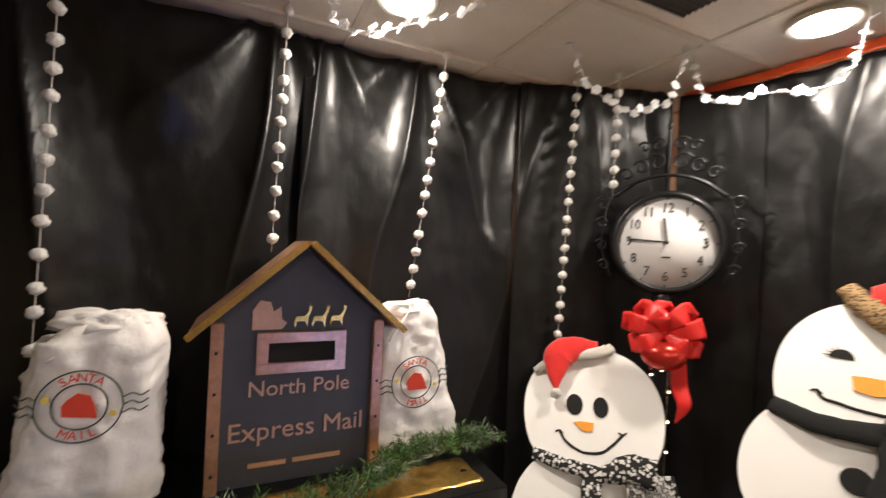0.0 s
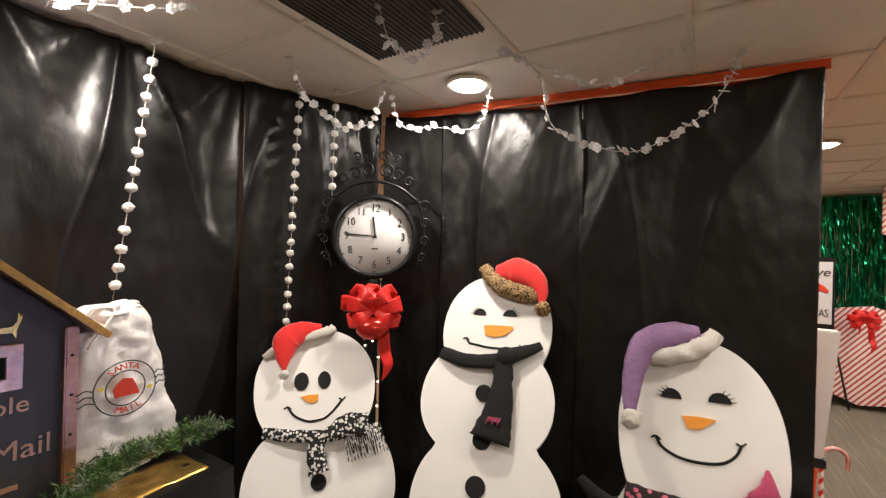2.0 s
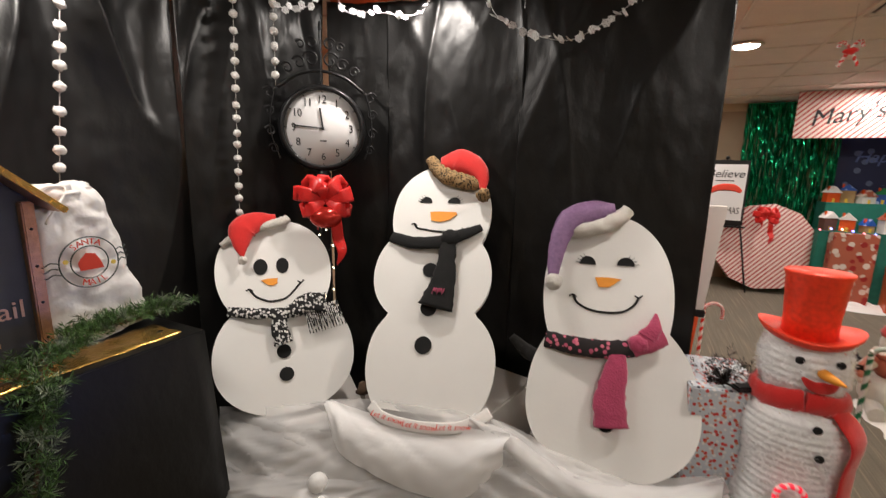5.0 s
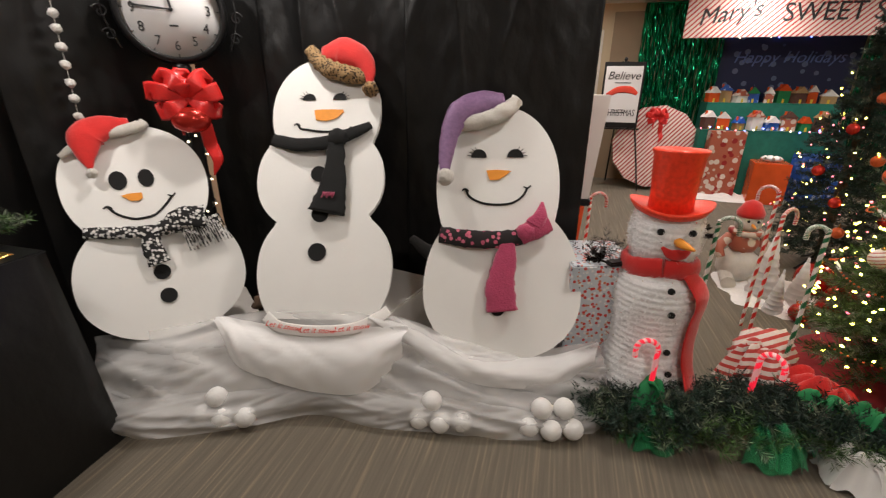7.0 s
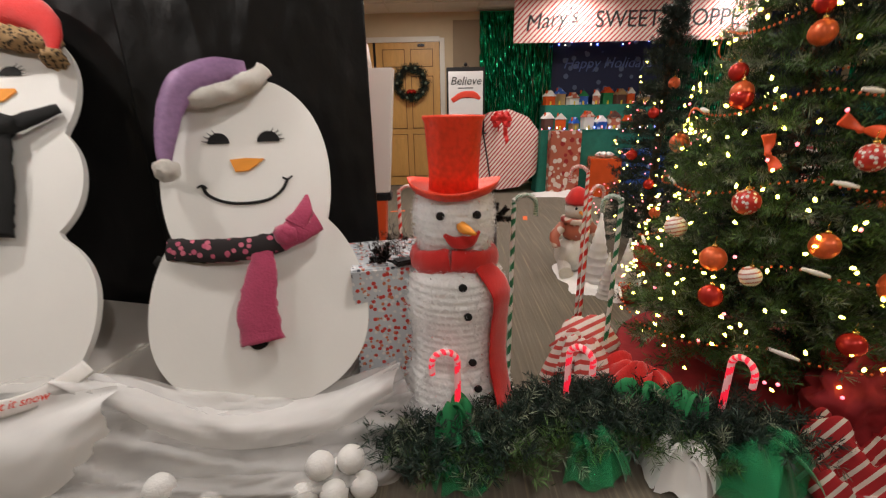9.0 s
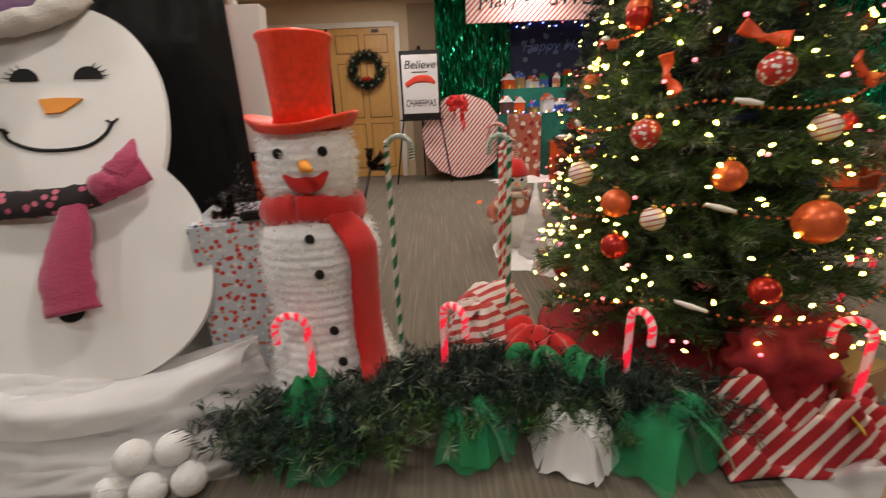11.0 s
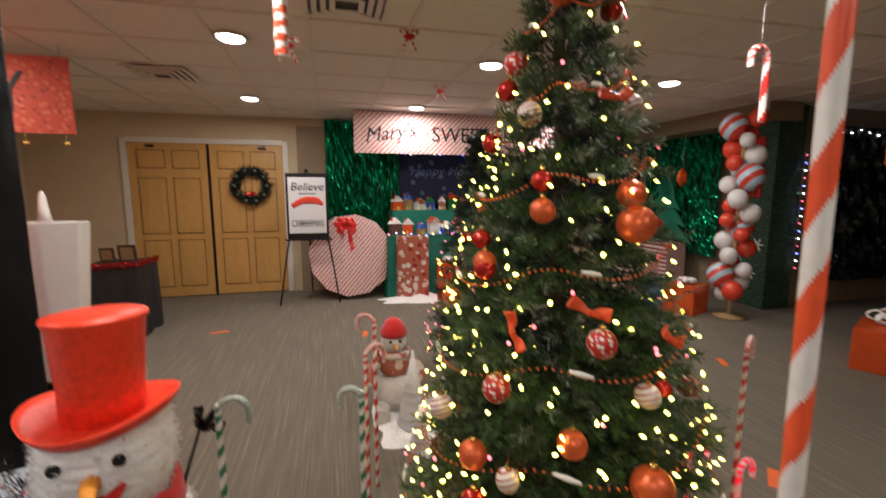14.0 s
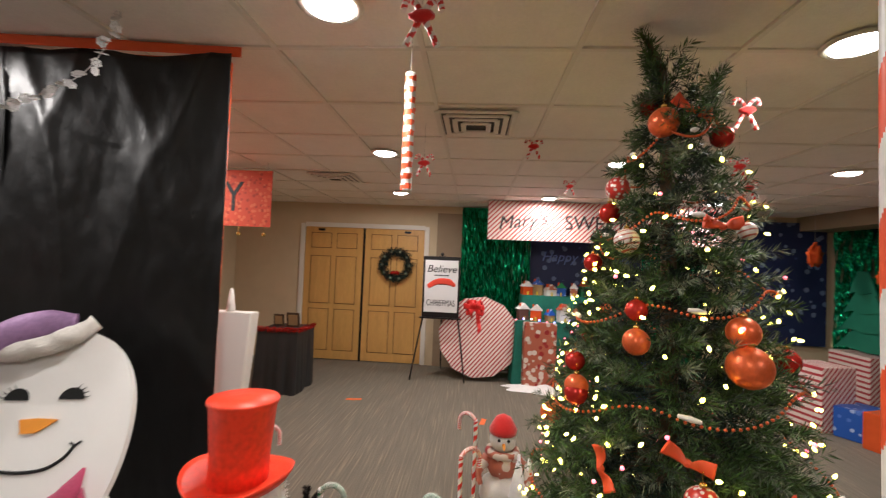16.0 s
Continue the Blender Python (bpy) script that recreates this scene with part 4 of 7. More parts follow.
def snowflake_garland(pts, n, seed):
    global FLAKE
    s = thing("snowflake_garland", "thin string of glittering silver snowflakes swagged under the ceiling", "garland", group="snowflake garlands")
    line = smooth_line(pts, n * 3)
    part("thread", sweep(pts, 0.0016, 5, 60), M_SILVER, s)
    rnd = random.Random(seed)
    for k in range(n):
        if FLAKE is None:
            b = bmesh.new()
            for q in range(3):
                t = box(0.052, 0.007, 0.003, (0, 0, -0.0015))
                for e in (-0.017, 0.017):
                    box(0.007, 0.02, 0.003, (e, 0, -0.0015), 0, t)
                me = bpy.data.meshes.new("tmp")
                t.transform(pose(0, 0, 0.001 * q, 0, 0, 60 * q))
                t.to_mesh(me)
                t.free()
                b.from_mesh(me)
            o = part("snowflake", b, M_SILVER, s)
            FLAKE = o.data
        else:
            o = new("snowflake", FLAKE)
            o.parent = s
        p = line[k * 3 + 1] + Vector((rnd.uniform(-0.012, 0.012), rnd.uniform(-0.012, 0.012), rnd.uniform(-0.012, 0.012)))
        o.matrix_basis = pose(*p, 60 + rnd.uniform(-40, 40), rnd.uniform(-30, 30), rnd.uniform(-90, 0)) @ Matrix.Scale(rnd.uniform(0.55, 0.85), 4)


snowflake_garland([(1.3, 1.59, 2.42), (1.36, 1.56, 2.27), (1.49, 1.48, 2.16), (1.62, 1.41, 2.21), (1.66, 1.38, 2.41)], 20, 1)
snowflake_garland([(1.78, 1.44, 2.42), (1.81, 1.38, 2.23), (1.86, 1.24, 2.22), (1.95, 1.03, 2.22), (1.97, 0.97, 2.41)], 22, 2)
snowflake_garland([(1.96, 0.72, 2.42), (1.97, 0.67, 2.19), (2.0, 0.51, 2.09), (2.04, 0.34, 2.05), (2.06, 0.2, 2.11), (2.09, 0.08, 2.2), (2.1, 0.0, 2.33), (2.1, -0.02, 2.42)], 36, 3)
snowflake_garland([(1.66, 0.79, 2.42), (1.69, 0.73, 2.39), (1.76, 0.57, 2.32), (1.82, 0.43, 2.27), (1.88, 0.27, 2.34), (1.94, 0.12, 2.42)], 24, 4)
snowflake_garland([(1.17, 1.0, 2.42), (1.2, 0.97, 2.3), (1.23, 0.93, 2.25), (1.28, 0.88, 2.27), (1.3, 0.85, 2.36), (1.29, 0.86, 2.42)], 16, 5)
snowflake_garland([(0.42, 1.75, 2.42), (0.44, 1.74, 2.33), (0.54, 1.67, 2.3), (0.63, 1.6, 2.31), (0.8, 1.47, 2.35), (0.82, 1.46, 2.42)], 22, 6)


# ---------------------------------------------------------------- cut-out snowmen
def cutout(name, label, m, lobes, foot, eyes, nose, mouth, buttons, lashes):
    s = thing(name, label, "snowman cutout", m, "cut-out snowmen")
    top = max(cy + up for cx, cy, rx, up, dn in lobes)

    def half(y, sgn):
        best = None
        for cx, cy, rx, up, dn in lobes:
            q = (y - cy) / (up if y > cy else dn)
            if abs(q) <= 1:
                w = sgn * cx + rx * max(0.0, 1 - abs(q) ** 2.15) ** (1 / 2.15)
                best = w if best is None else max(best, w)
        return sgn * (best if best is not None else 0.0)

    ys = [foot + (top - foot) * (0.5 - 0.5 * math.cos(math.pi * k / 90)) for k in range(91)]
    outl = [(half(y, 1), y) for y in ys[:-1]] + [(lobes[0][0], top)] + [(half(y, -1), y) for y in ys[:-1][::-1]]
    part("board", plate(outl, 0.03, -0.03), M_FOAM, s)
    for ex, ey, rx, ry in eyes:
        if lashes:
            pts = [(ex - rx, ey - ry * 0.6)] + [(ex + rx * math.cos(radians(180 - 12 * k)), ey - ry * 0.6 + 1.6 * ry * math.sin(radians(180 - 12 * k))) for k in range(1, 15)] + [(ex + rx, ey - ry * 0.6)]
        else:
            pts = oval(ex, ey, rx, ry)
        part("eye", plate(pts, 0.004, 0.001), M_BLACK_FELT, s, "black felt eye")
    if lashes:
        for sgn, (ex, ey, rx, ry) in ((-1, eyes[0]), (1, eyes[1])):
            for k in range(4):
                a = radians(10 + 22 * k)
                p = Vector((ex + sgn * rx * math.cos(a), ey - ry * 0.5 + 1.4 * ry * math.sin(a), 0.004))
                q = p + Vector((sgn * 0.018 * math.cos(a * 0.7), 0.018 * math.sin(a * 0.7), 0.001))
                part("eyelash", sweep([p, (p + q) / 2 + Vector((0, -0.002, 0)), q], [0.0022, 0.001], 5, 6), M_BLACK_FELT, s)
    part("nose", plate(nose, 0.006, 0.001), M_CARROT, s, "orange painted carrot nose")
    part("mouth", sweep([(x, y, 0.003) for x, y in mouth], 0.0052, 6, 40, (1, 0.5)), M_BLACK_FELT, s)
    for (x, y), d in ((mouth[0], -1), (mouth[-1], 1)):
        part("mouth_corner", sweep([(x - 0.016, y + 0.008 * d, 0.003), (x, y, 0.004), (x + 0.016, y + 0.012 * d, 0.003)], 0.0035, 6, 10, (1, 0.5)), M_BLACK_FELT, s)
    for bx, by, r in buttons:
        part("button", plate(oval(bx, by, r, r), 0.006, 0.001), M_BLACK_FELT, s, "black felt button")
    return s


S1 = axes((1.426, 1.477, 0.473), (0.755, -0.655, 0), (0.303, 0.349, 0.887))
S2 = axes((1.69, 0.856, 0.647), (0.222, -0.975, 0), (0.502, 0.114, 0.857))
S3 = axes((2.008, 0.083, 0.993), (0.204, -0.979, 0), (0.411, 0.085, 0.908))
cutout("snowman_cutout", "white foam-board snowman with red cap and houndstooth scarf", S1,
       [(-0.02, 0.53, 0.283, 0.275, 0.3), (0.006, 0.085, 0.333, 0.31, 0.28)], -0.19,
       [(-0.091, 0.548, 0.034, 0.043), (0.016, 0.549, 0.031, 0.042)],
       [(-0.092, 0.476), (-0.06, 0.482), (-0.012, 0.482), (-0.014, 0.455), (-0.03, 0.445), (-0.06, 0.448)],
       [(-0.149, 0.435), (-0.12, 0.395), (-0.07, 0.368), (-0.035, 0.363), (0.02, 0.373), (0.065, 0.41), (0.101, 0.451)],
       [(-0.027, 0.228, 0.03), (-0.005, 0.105, 0.034), (0.0, -0.006, 0.034)], False)
cutout("snowman_cutout", "tall white foam-board snowman with leopard-trimmed cap and black scarf", S2,
       [(-0.006, 0.70, 0.266, 0.285, 0.3), (-0.012, 0.355, 0.305, 0.28, 0.27), (0.038, -0.068, 0.312, 0.29, 0.34)], -0.31,
       [(-0.096, 0.768, 0.032, 0.021), (0.055, 0.772, 0.034, 0.021)],
       [(-0.066, 0.70), (-0.03, 0.705), (0.075, 0.706), (0.08, 0.695), (0.045, 0.66), (-0.005, 0.645), (-0.055, 0.652)],
       [(-0.145, 0.63), (-0.125, 0.605), (-0.09, 0.6), (-0.03, 0.592), (0.06, 0.594), (0.13, 0.61)],
       [(-0.02, 0.376, 0.038), (0.0, 0.18, 0.04), (0.0, -0.002, 0.042)], True)
cutout("snowman_cutout", "white foam-board snowman with lilac sequin cap and pink scarf", S3,
       [(0.002, -0.05, 0.279, 0.367, 0.4), (0.028, -0.54, 0.352, 0.42, 0.3)], -0.82,
       [(-0.087, 0.088, 0.036, 0.024), (0.078, 0.092, 0.038, 0.024)],
       [(-0.052, 0.014), (0.0, 0.018), (0.062, 0.014), (0.03, -0.012), (0.005, -0.028), (-0.035, -0.03)],
       [(-0.145, -0.072), (-0.125, -0.108), (-0.07, -0.135), (0.0, -0.142), (0.07, -0.132), (0.115, -0.1), (0.135, -0.064)],
       [(0.012, -0.61, 0.034)], True)


def cap(name, label, m, brim, brim_r, body, body_r, pom, pom_r, fur, cloth):
    h = thing(name, label, "hat", m, "festive caps")
    part("cap_body", sweep(body, body_r, 14, 30, (1, 0.5), rough=0.12), cloth, h)
    part("brim", sweep(brim, brim_r, 14, 40, (1, 0.8), rough=0.35), fur, h, "fluffy brim")
    part("bobble", ball(pom_r, pom, 18, rough=0.35), fur, h)
    return h


cap("santa_cap", "floppy red felt cap with white brim on the cut-out's head", S1, [(-0.27, 0.67, 0.012), (-0.17, 0.735, 0.03), (-0.05, 0.765, 0.03), (0.035, 0.79, 0.02), (0.06, 0.81, 0.01)], [0.014, 0.024, 0.026, 0.022],
    [(0.0, 0.80, 0.02), (-0.1, 0.785, 0.035), (-0.165, 0.74, 0.045), (-0.175, 0.66, 0.05), (-0.172, 0.595, 0.05)], [0.03, 0.055, 0.07, 0.04, 0.008], (-0.171, 0.575, 0.05), 0.021, M_FUR, M_RED_FELT)
cap("santa_cap", "red plush cap with leopard-print trim", S2, [(-0.11, 1.02, 0.012), (-0.03, 0.925, 0.03), (0.08, 0.88, 0.035), (0.17, 0.87, 0.03), (0.2, 0.9, 0.02)], [0.03, 0.045, 0.04, 0.03],
    [(-0.04, 0.99, 0.02), (0.06, 1.0, 0.035), (0.15, 0.96, 0.045), (0.2, 0.89, 0.05), (0.21, 0.81, 0.05)], [0.04, 0.075, 0.06, 0.035, 0.012], (0.215, 0.79, 0.05), 0.036, M_LEOPARD, M_RED_FELT)
cap("santa_cap", "lilac sequin cap with white fur trim", S3, [(0.08, 0.34, 0.01), (0.035, 0.29, 0.03), (-0.05, 0.245, 0.035), (-0.15, 0.225, 0.03), (-0.2, 0.235, 0.01)], [0.03, 0.037, 0.035, 0.03],
    [(0.02, 0.34, 0.02), (-0.07, 0.325, 0.035), (-0.17, 0.28, 0.045), (-0.215, 0.19, 0.05), (-0.235, 0.08, 0.05), (-0.24, 0.0, 0.05)], [0.03, 0.05, 0.055, 0.045, 0.035, 0.022], (-0.235, -0.03, 0.05), 0.037, M_FUR, M_LILAC)


def scarf(label, m, neck, neck_r, tails, knot, cloth, tail_cloth=None, fringe=None):
    s = thing("scarf", label, "scarf", m, "scarves")
    part("neck_band", sweep(neck, neck_r, 12, 36, (1, 0.42), rough=0.15), cloth, s)
    for pts, r in tails:
        part("scarf_end", sweep(pts, r, 12, 30, (1, 0.3), rough=0.15), tail_cloth or cloth, s)
    for c, r in knot:
        part("knot", ball(r, c, 14, (1.1, 1.0, 0.6), 0.3), tail_cloth or cloth, s)
    if fringe:
        x0, y0, x1, y1, dx, dy, n = fringe
        for k in range(n):
            f = k / (n - 1)
            p = Vector((x0 + (x1 - x0) * f, y0 + (y1 - y0) * f, 0.04))
            part("fringe", sweep([p, p + Vector((dx * 0.5, dy * 0.5, 0.006)), p + Vector((dx * (0.8 + 0.4 * (k % 3) / 2), dy, 0.0))], [0.004, 0.0025], 5, 6), cloth, s)
    return s


scarf("black and white houndstooth scarf with a long fringe", S1, [(-0.25, 0.33, 0.005), (-0.12, 0.305, 0.03), (0.0, 0.29, 0.035), (0.1, 0.3, 0.035), (0.2, 0.34, 0.03)], [0.025, 0.028, 0.028, 0.03],
      [([(-0.01, 0.29, 0.035), (-0.02, 0.22, 0.035), (-0.005, 0.14, 0.03)], [0.03, 0.04, 0.045]), ([(0.05, 0.3, 0.04), (0.12, 0.33, 0.05), (0.21, 0.32, 0.05)], [0.03, 0.05, 0.055])], [((0.05, 0.3, 0.04), 0.035)], M_PLAID,
      fringe=(0.1, 0.3, 0.27, 0.33, 0.03, -0.13, 18))
scarf("black knitted scarf with one hanging end", S2, [(-0.255, 0.545, 0.005), (-0.12, 0.51, 0.03), (0.03, 0.525, 0.035), (0.15, 0.58, 0.03), (0.22, 0.62, 0.02)], [0.03, 0.034, 0.034, 0.03, 0.02],
      [([(0.06, 0.53, 0.04), (0.065, 0.42, 0.04), (0.06, 0.3, 0.035), (0.04, 0.18, 0.03)], [0.04, 0.045, 0.065, 0.09])], [((0.07, 0.545, 0.04), 0.045)], M_BLACK_FELT)
scarf("pink fleece scarf with a dotted black band", S3, [(-0.255, -0.285, 0.005), (-0.1, -0.305, 0.03), (0.05, -0.3, 0.035), (0.14, -0.275, 0.03)], [0.038, 0.04, 0.04, 0.034],
      [([(0.05, -0.3, 0.04), (0.04, -0.4, 0.04), (0.02, -0.52, 0.035), (0.03, -0.62, 0.03)], [0.03, 0.05, 0.065, 0.07]), ([(0.1, -0.29, 0.04), (0.17, -0.25, 0.045), (0.23, -0.22, 0.03)], [0.04, 0.05, 0.04]), ([(0.16, -0.24, 0.05), (0.19, -0.19, 0.05), (0.2, -0.13, 0.03)], [0.04, 0.03, 0.005])],
      [((0.13, -0.27, 0.045), 0.04)], M_PINKDOT, M_PINK)
band = thing("black_cloth_band", "black cloth strip hanging behind the cut-outs", "cloth")
part("strip", sweep([(2.07, 0.53, 0.62), (2.08, 0.44, 0.545), (2.07, 0.36, 0.55), (2.05, 0.24, 0.66)], [0.02, 0.045, 0.04, 0.02], 10, 24, (0.3, 1), rough=0.2), M_CHARCOAL, band)
skull = thing("scarf_print", "small grey-pink printed emblem on the black scarf", "print", S2)
for k in range(5):
    part("print_bar", sweep([(0.02 + 0.012 * k, 0.24 + 0.012 * (k % 2), 0.062), (0.03 + 0.012 * k, 0.27, 0.063), (0.035 + 0.01 * k, 0.25, 0.062)], 0.0025, 5, 8), M_PINK, skull)


# ---------------------------------------------------------------- risers, tulle and snowballs
for nm, at, sz, tr in (("display_riser", (1.9, 0.8, 0), (0.62, 0.66, 0.375), -13), ("display_riser", (1.63, 1.46, 0), (0.4, 0.5, 0.27), -41), ("display_riser", (2.05, 0.02, 0), (0.5, 0.6, 0.22), -12)):
    r = part(nm, box(*sz, (0, 0, 0), 0.008), M_WHITE_BOARD)
    r.matrix_world = pose(*at, 0, 0, tr)
    tagged(r, "white board box that carries a cut-out snowman", "box", "display risers")


def tulle(name, label, front, back, seed, material, sag=0.0, nu=120, nv=30, puff=0.06):
    f, b = smooth_line(front, nu + 1), smooth_line(back, nu + 1)
    off = Vector((seed * 5.3, seed * 2.9, 0))

    def at(u, v):
        i = round(u * nu)
        p = f[i].lerp(b[i], v)
        z = f[i].z + (b[i].z - f[i].z) * (v ** 1.1)
        bulge = math.sin(math.pi * min(1, v * 1.15)) * 0.06
        w = 0.8 - 2.2 * abs(noise.noise(Vector((u * 7 + v * 3.2, v * 1.6, 0)) + off)) + 0.45 * (0.4 - 1.6 * abs(noise.noise(Vector((u * 17 - v * 7, v * 2.5, 3)) + off)))
        out = (f[i] - b[i])
        out.z = 0
        out.normalize()
        p = p + out * (bulge * 0.5 + w * puff * (0.35 + 0.65 * (1 - v)))
        return Vector((p.x, p.y, max(0.004, z + bulge * 0.6 + abs(w) * puff * 0.8 * (1 - 0.6 * v) - sag * math.sin(math.pi * v))))

    ob = part(name, sheet(at, nu, nv), material, smooth=True)
    return tagged(ob, label, "tulle", "tulle drapes")


F = [(1.06, 1.56, 0.0), (1.12, 1.35, 0.0), (1.26, 1.05, 0.0), (1.42, 0.78, 0.0), (1.42, 0.5, 0.0), (1.46, 0.25, 0.0), (1.5, -0.05, 0.0), (1.6, -0.36, 0.0), (1.74, -0.5, 0.0)]
B = [(1.25, 1.75, 0.3), (1.32, 1.5, 0.33), (1.5, 1.2, 0.36), (1.52, 0.98, 0.4), (1.57, 0.7, 0.4), (1.62, 0.45, 0.4), (1.66, 0.2, 0.3), (1.72, -0.1, 0.25), (1.86, -0.42, 0.28)]
tulle("tulle_drape", "white tulle gathered round the cut-out snowmen", F, B, 1, M_TULLE)
tulle("tulle_drape", "white tulle spilling onto the carpet", [tuple(Vector(p) + Vector((-0.05, -0.02, 0))) for p in F], [tuple(Vector(p) * 0.6 + Vector(q) * 0.4) for p, q in zip(F, B)], 5, M_TULLE, puff=0.05)
F2 = [tuple(Vector(p) + Vector((0.06, 0.03, 0))) for p in F]
tulle("tulle_drape", "white tulle gathered round the cut-out snowmen", F2, B, 2, M_TULLE, puff=0.08)
tulle("tulle_drape", "folded white tulle band across the riser", [(1.39, 1.2, 0.36), (1.34, 1.08, 0.22), (1.34, 0.9, 0.17), (1.37, 0.72, 0.13), (1.42, 0.52, 0.14), (1.52, 0.38, 0.28)], [(1.43, 1.21, 0.4), (1.44, 1.08, 0.385), (1.46, 0.92, 0.375), (1.49, 0.75, 0.375), (1.53, 0.55, 0.39), (1.57, 0.37, 0.4)], 3, M_TULLE_THICK, 0, 50, 16, 0.012)
tulle("tulle_drape", "white tulle swag over the riser", [(1.55, 0.55, 0.36), (1.56, 0.4, 0.3), (1.55, 0.1, 0.18), (1.62, -0.2, 0.16), (1.75, -0.42, 0.2)], [(1.6, 0.55, 0.42), (1.64, 0.4, 0.38), (1.66, 0.1, 0.26), (1.72, -0.2, 0.25), (1.86, -0.44, 0.28)], 4, M_TULLE_MID, 0, 60, 10, 0.02)


def snowballs(x, y, n):
    r = 0.044
    spots = [(0, 0.0, 0), (0, 0.09, 0), (0.03, -0.086, 0), (0.035, 0.045, 0.07), (0.09, 0.005, 0), (0.06, -0.045, 0.07)]
    for i, (dx, dy, dz) in enumerate(spots[:n]):
        o = part("snowball", ball(r, (0, 0, 0), 20, (1, 1, 1), 0.03), M_SNOWBALL)
        o.matrix_world = pose(x + dx, y + dy, r + dz + 0.01)
        tagged(o, "white foam snowball in a small heap on the tulle", "snowball", "snowballs")


snowballs(1.2, 1.08, 4)
snowballs(1.42, 0.19, 4)
snowballs(1.5, -0.26, 6)
rib = thing("printed_ribbon", "white ribbon printed with red script across the riser", "ribbon", S2)
part("ribbon", sweep([(-0.2, -0.3, 0.03), (-0.12, -0.345, 0.06), (0.03, -0.36, 0.07), (0.2, -0.345, 0.06), (0.3, -0.3, 0.05), (0.35, -0.26, 0.03)], 0.026, 8, 40, (1, 0.1)), M_SACK, rib)
for tx, rot in ((-0.1, -8), (0.05, 0), (0.2, 8)):
    lettering("Let it snow", 0.034, pose(tx, -0.356 + abs(tx - 0.05) * 0.1, 0.078, 0, 0, rot), M_INK_RED, rib, shear=0.3)
bell = part("brass_bell", lathe([(0.001, 0.05), (0.02, 0.045), (0.025, 0.02), (0.04, 0.0)], 16), M_BARK)
bell.matrix_world = pose(1.62, 1.16, 0.36)
tagged(bell, "small dark brass bell between the cut-outs", "bell")


# ---------------------------------------------------------------- tinsel snowman and wrapped box
def tinsel_snowman():
    s = thing("tinsel_snowman", "white tinsel snowman in a red glitter top hat and scarf", "snowman figure", pose(1.925, -0.64, 0.0, 0, 1.5, -6) @ Matrix.Diagonal((0.97, 0.97, 0.955, 1)))
    rnd = np.random.default_rng(5)
    prof = [(0.225, 0.0), (0.235, 0.05), (0.212, 0.15), (0.165, 0.3), (0.16, 0.42), (0.178, 0.55), (0.17, 0.63), (0.115, 0.7), (0.11, 0.72), (0.13, 0.78), (0.135, 0.85), (0.12, 0.93)]
    pz, pr = [p[1] for p in prof], [p[0] for p in prof]
    ridged = [(float(np.interp(0.93 * k / 136, pz, pr)) + 0.0035 * math.sin(k * math.pi / 2) + 0.003 * noise.noise(Vector((k * 0.37, 0, 0))), 0.93 * k / 136) for k in range(137)]
    part("body", lathe(ridged, 36), M_TINSEL_BODY, s)
    zs = np.array([p[1] for p in prof])
    rs = np.array([p[0] for p in prof])
    sprigs = []
    for k in range(4200):
        z = (int(rnd.random() * 34) + 0.5 + rnd.normal() * 0.13) / 34 * 0.93
        z = min(max(z, 0.005), 0.93)
        r = float(np.interp(z, zs, rs))
        a = rnd.random() * 2 * math.pi
        n = np.array((math.cos(a), math.sin(a), 0.0))
        sprigs.append((n * r + np.array((0, 0, z)), n * 0.5 + np.array((-math.sin(a), math.cos(a), 0)) * rnd.choice((-1, 1)) * 0.9 + rnd.normal(size=3) * 0.25, 0.012))
    part("tinsel", needles(sprigs, 0.019, 0.001, rnd, 8, 0.85), M_TINSEL, s)["kind"] = "stuff"
    flecks = [(q[0] * 1.03, q[1], 0.004) for q in sprigs[::6]]
    part("bright_flecks", needles(flecks, 0.008, 0.0022, rnd, 1, 0.9), M_FLECK, s)["kind"] = "stuff"
    brim = lathe([(0.09, 0.0), (0.145, 0.0), (0.16, 0.018), (0.164, 0.03), (0.15, 0.02), (0.09, 0.016)], 40)
    for v in brim.verts:
        v.co.z += 0.035 * (v.co.y / 0.17) ** 2
    b = part("hat_brim", brim, M_RED_GLITTER, s, "curled red glitter brim")
    b.matrix_basis = pose(0, 0, 0.925)
    cr = lathe([(0.088, 0.0), (0.087, 0.08), (0.099, 0.245), (0.107, 0.26), (0.105, 0.268), (0.02, 0.27)], 40)
    part("hat_crown", cr, M_RED_GLITTER, s, "red glitter top hat crown").matrix_basis = pose(0, 0, 0.93)

    def on(angle, z, out=0.0):
        r = float(np.interp(z, zs, rs)) + out
        a = radians(180 + angle)
        return Vector((r * math.cos(a), r * math.sin(a), z))

    for ang in (-14, 38):
        part("eye", ball(0.015, on(ang, 0.875, 0.008), 12, (0.6, 1, 1)), M_BLACK_FELT, s, "round black eye")
    p = on(16, 0.838, 0.0)
    part("nose", sweep([p, p + Vector((-0.045, -0.02, 0.0)), p + Vector((-0.075, -0.05, -0.005))], [0.019, 0.016, 0.004], 12, 14, rough=0.2), M_CARROT, s, "orange felt carrot nose")
    mouth = [on(a, z, 0.015) for a, z in ((-8, 0.815), (4, 0.79), (16, 0.785), (28, 0.79), (40, 0.82))]
    part("mouth", sweep(mouth, [0.006, 0.02, 0.026, 0.02, 0.006], 10, 24, (0.35, 1)), M_RED_FELT, s, "red felt smile")
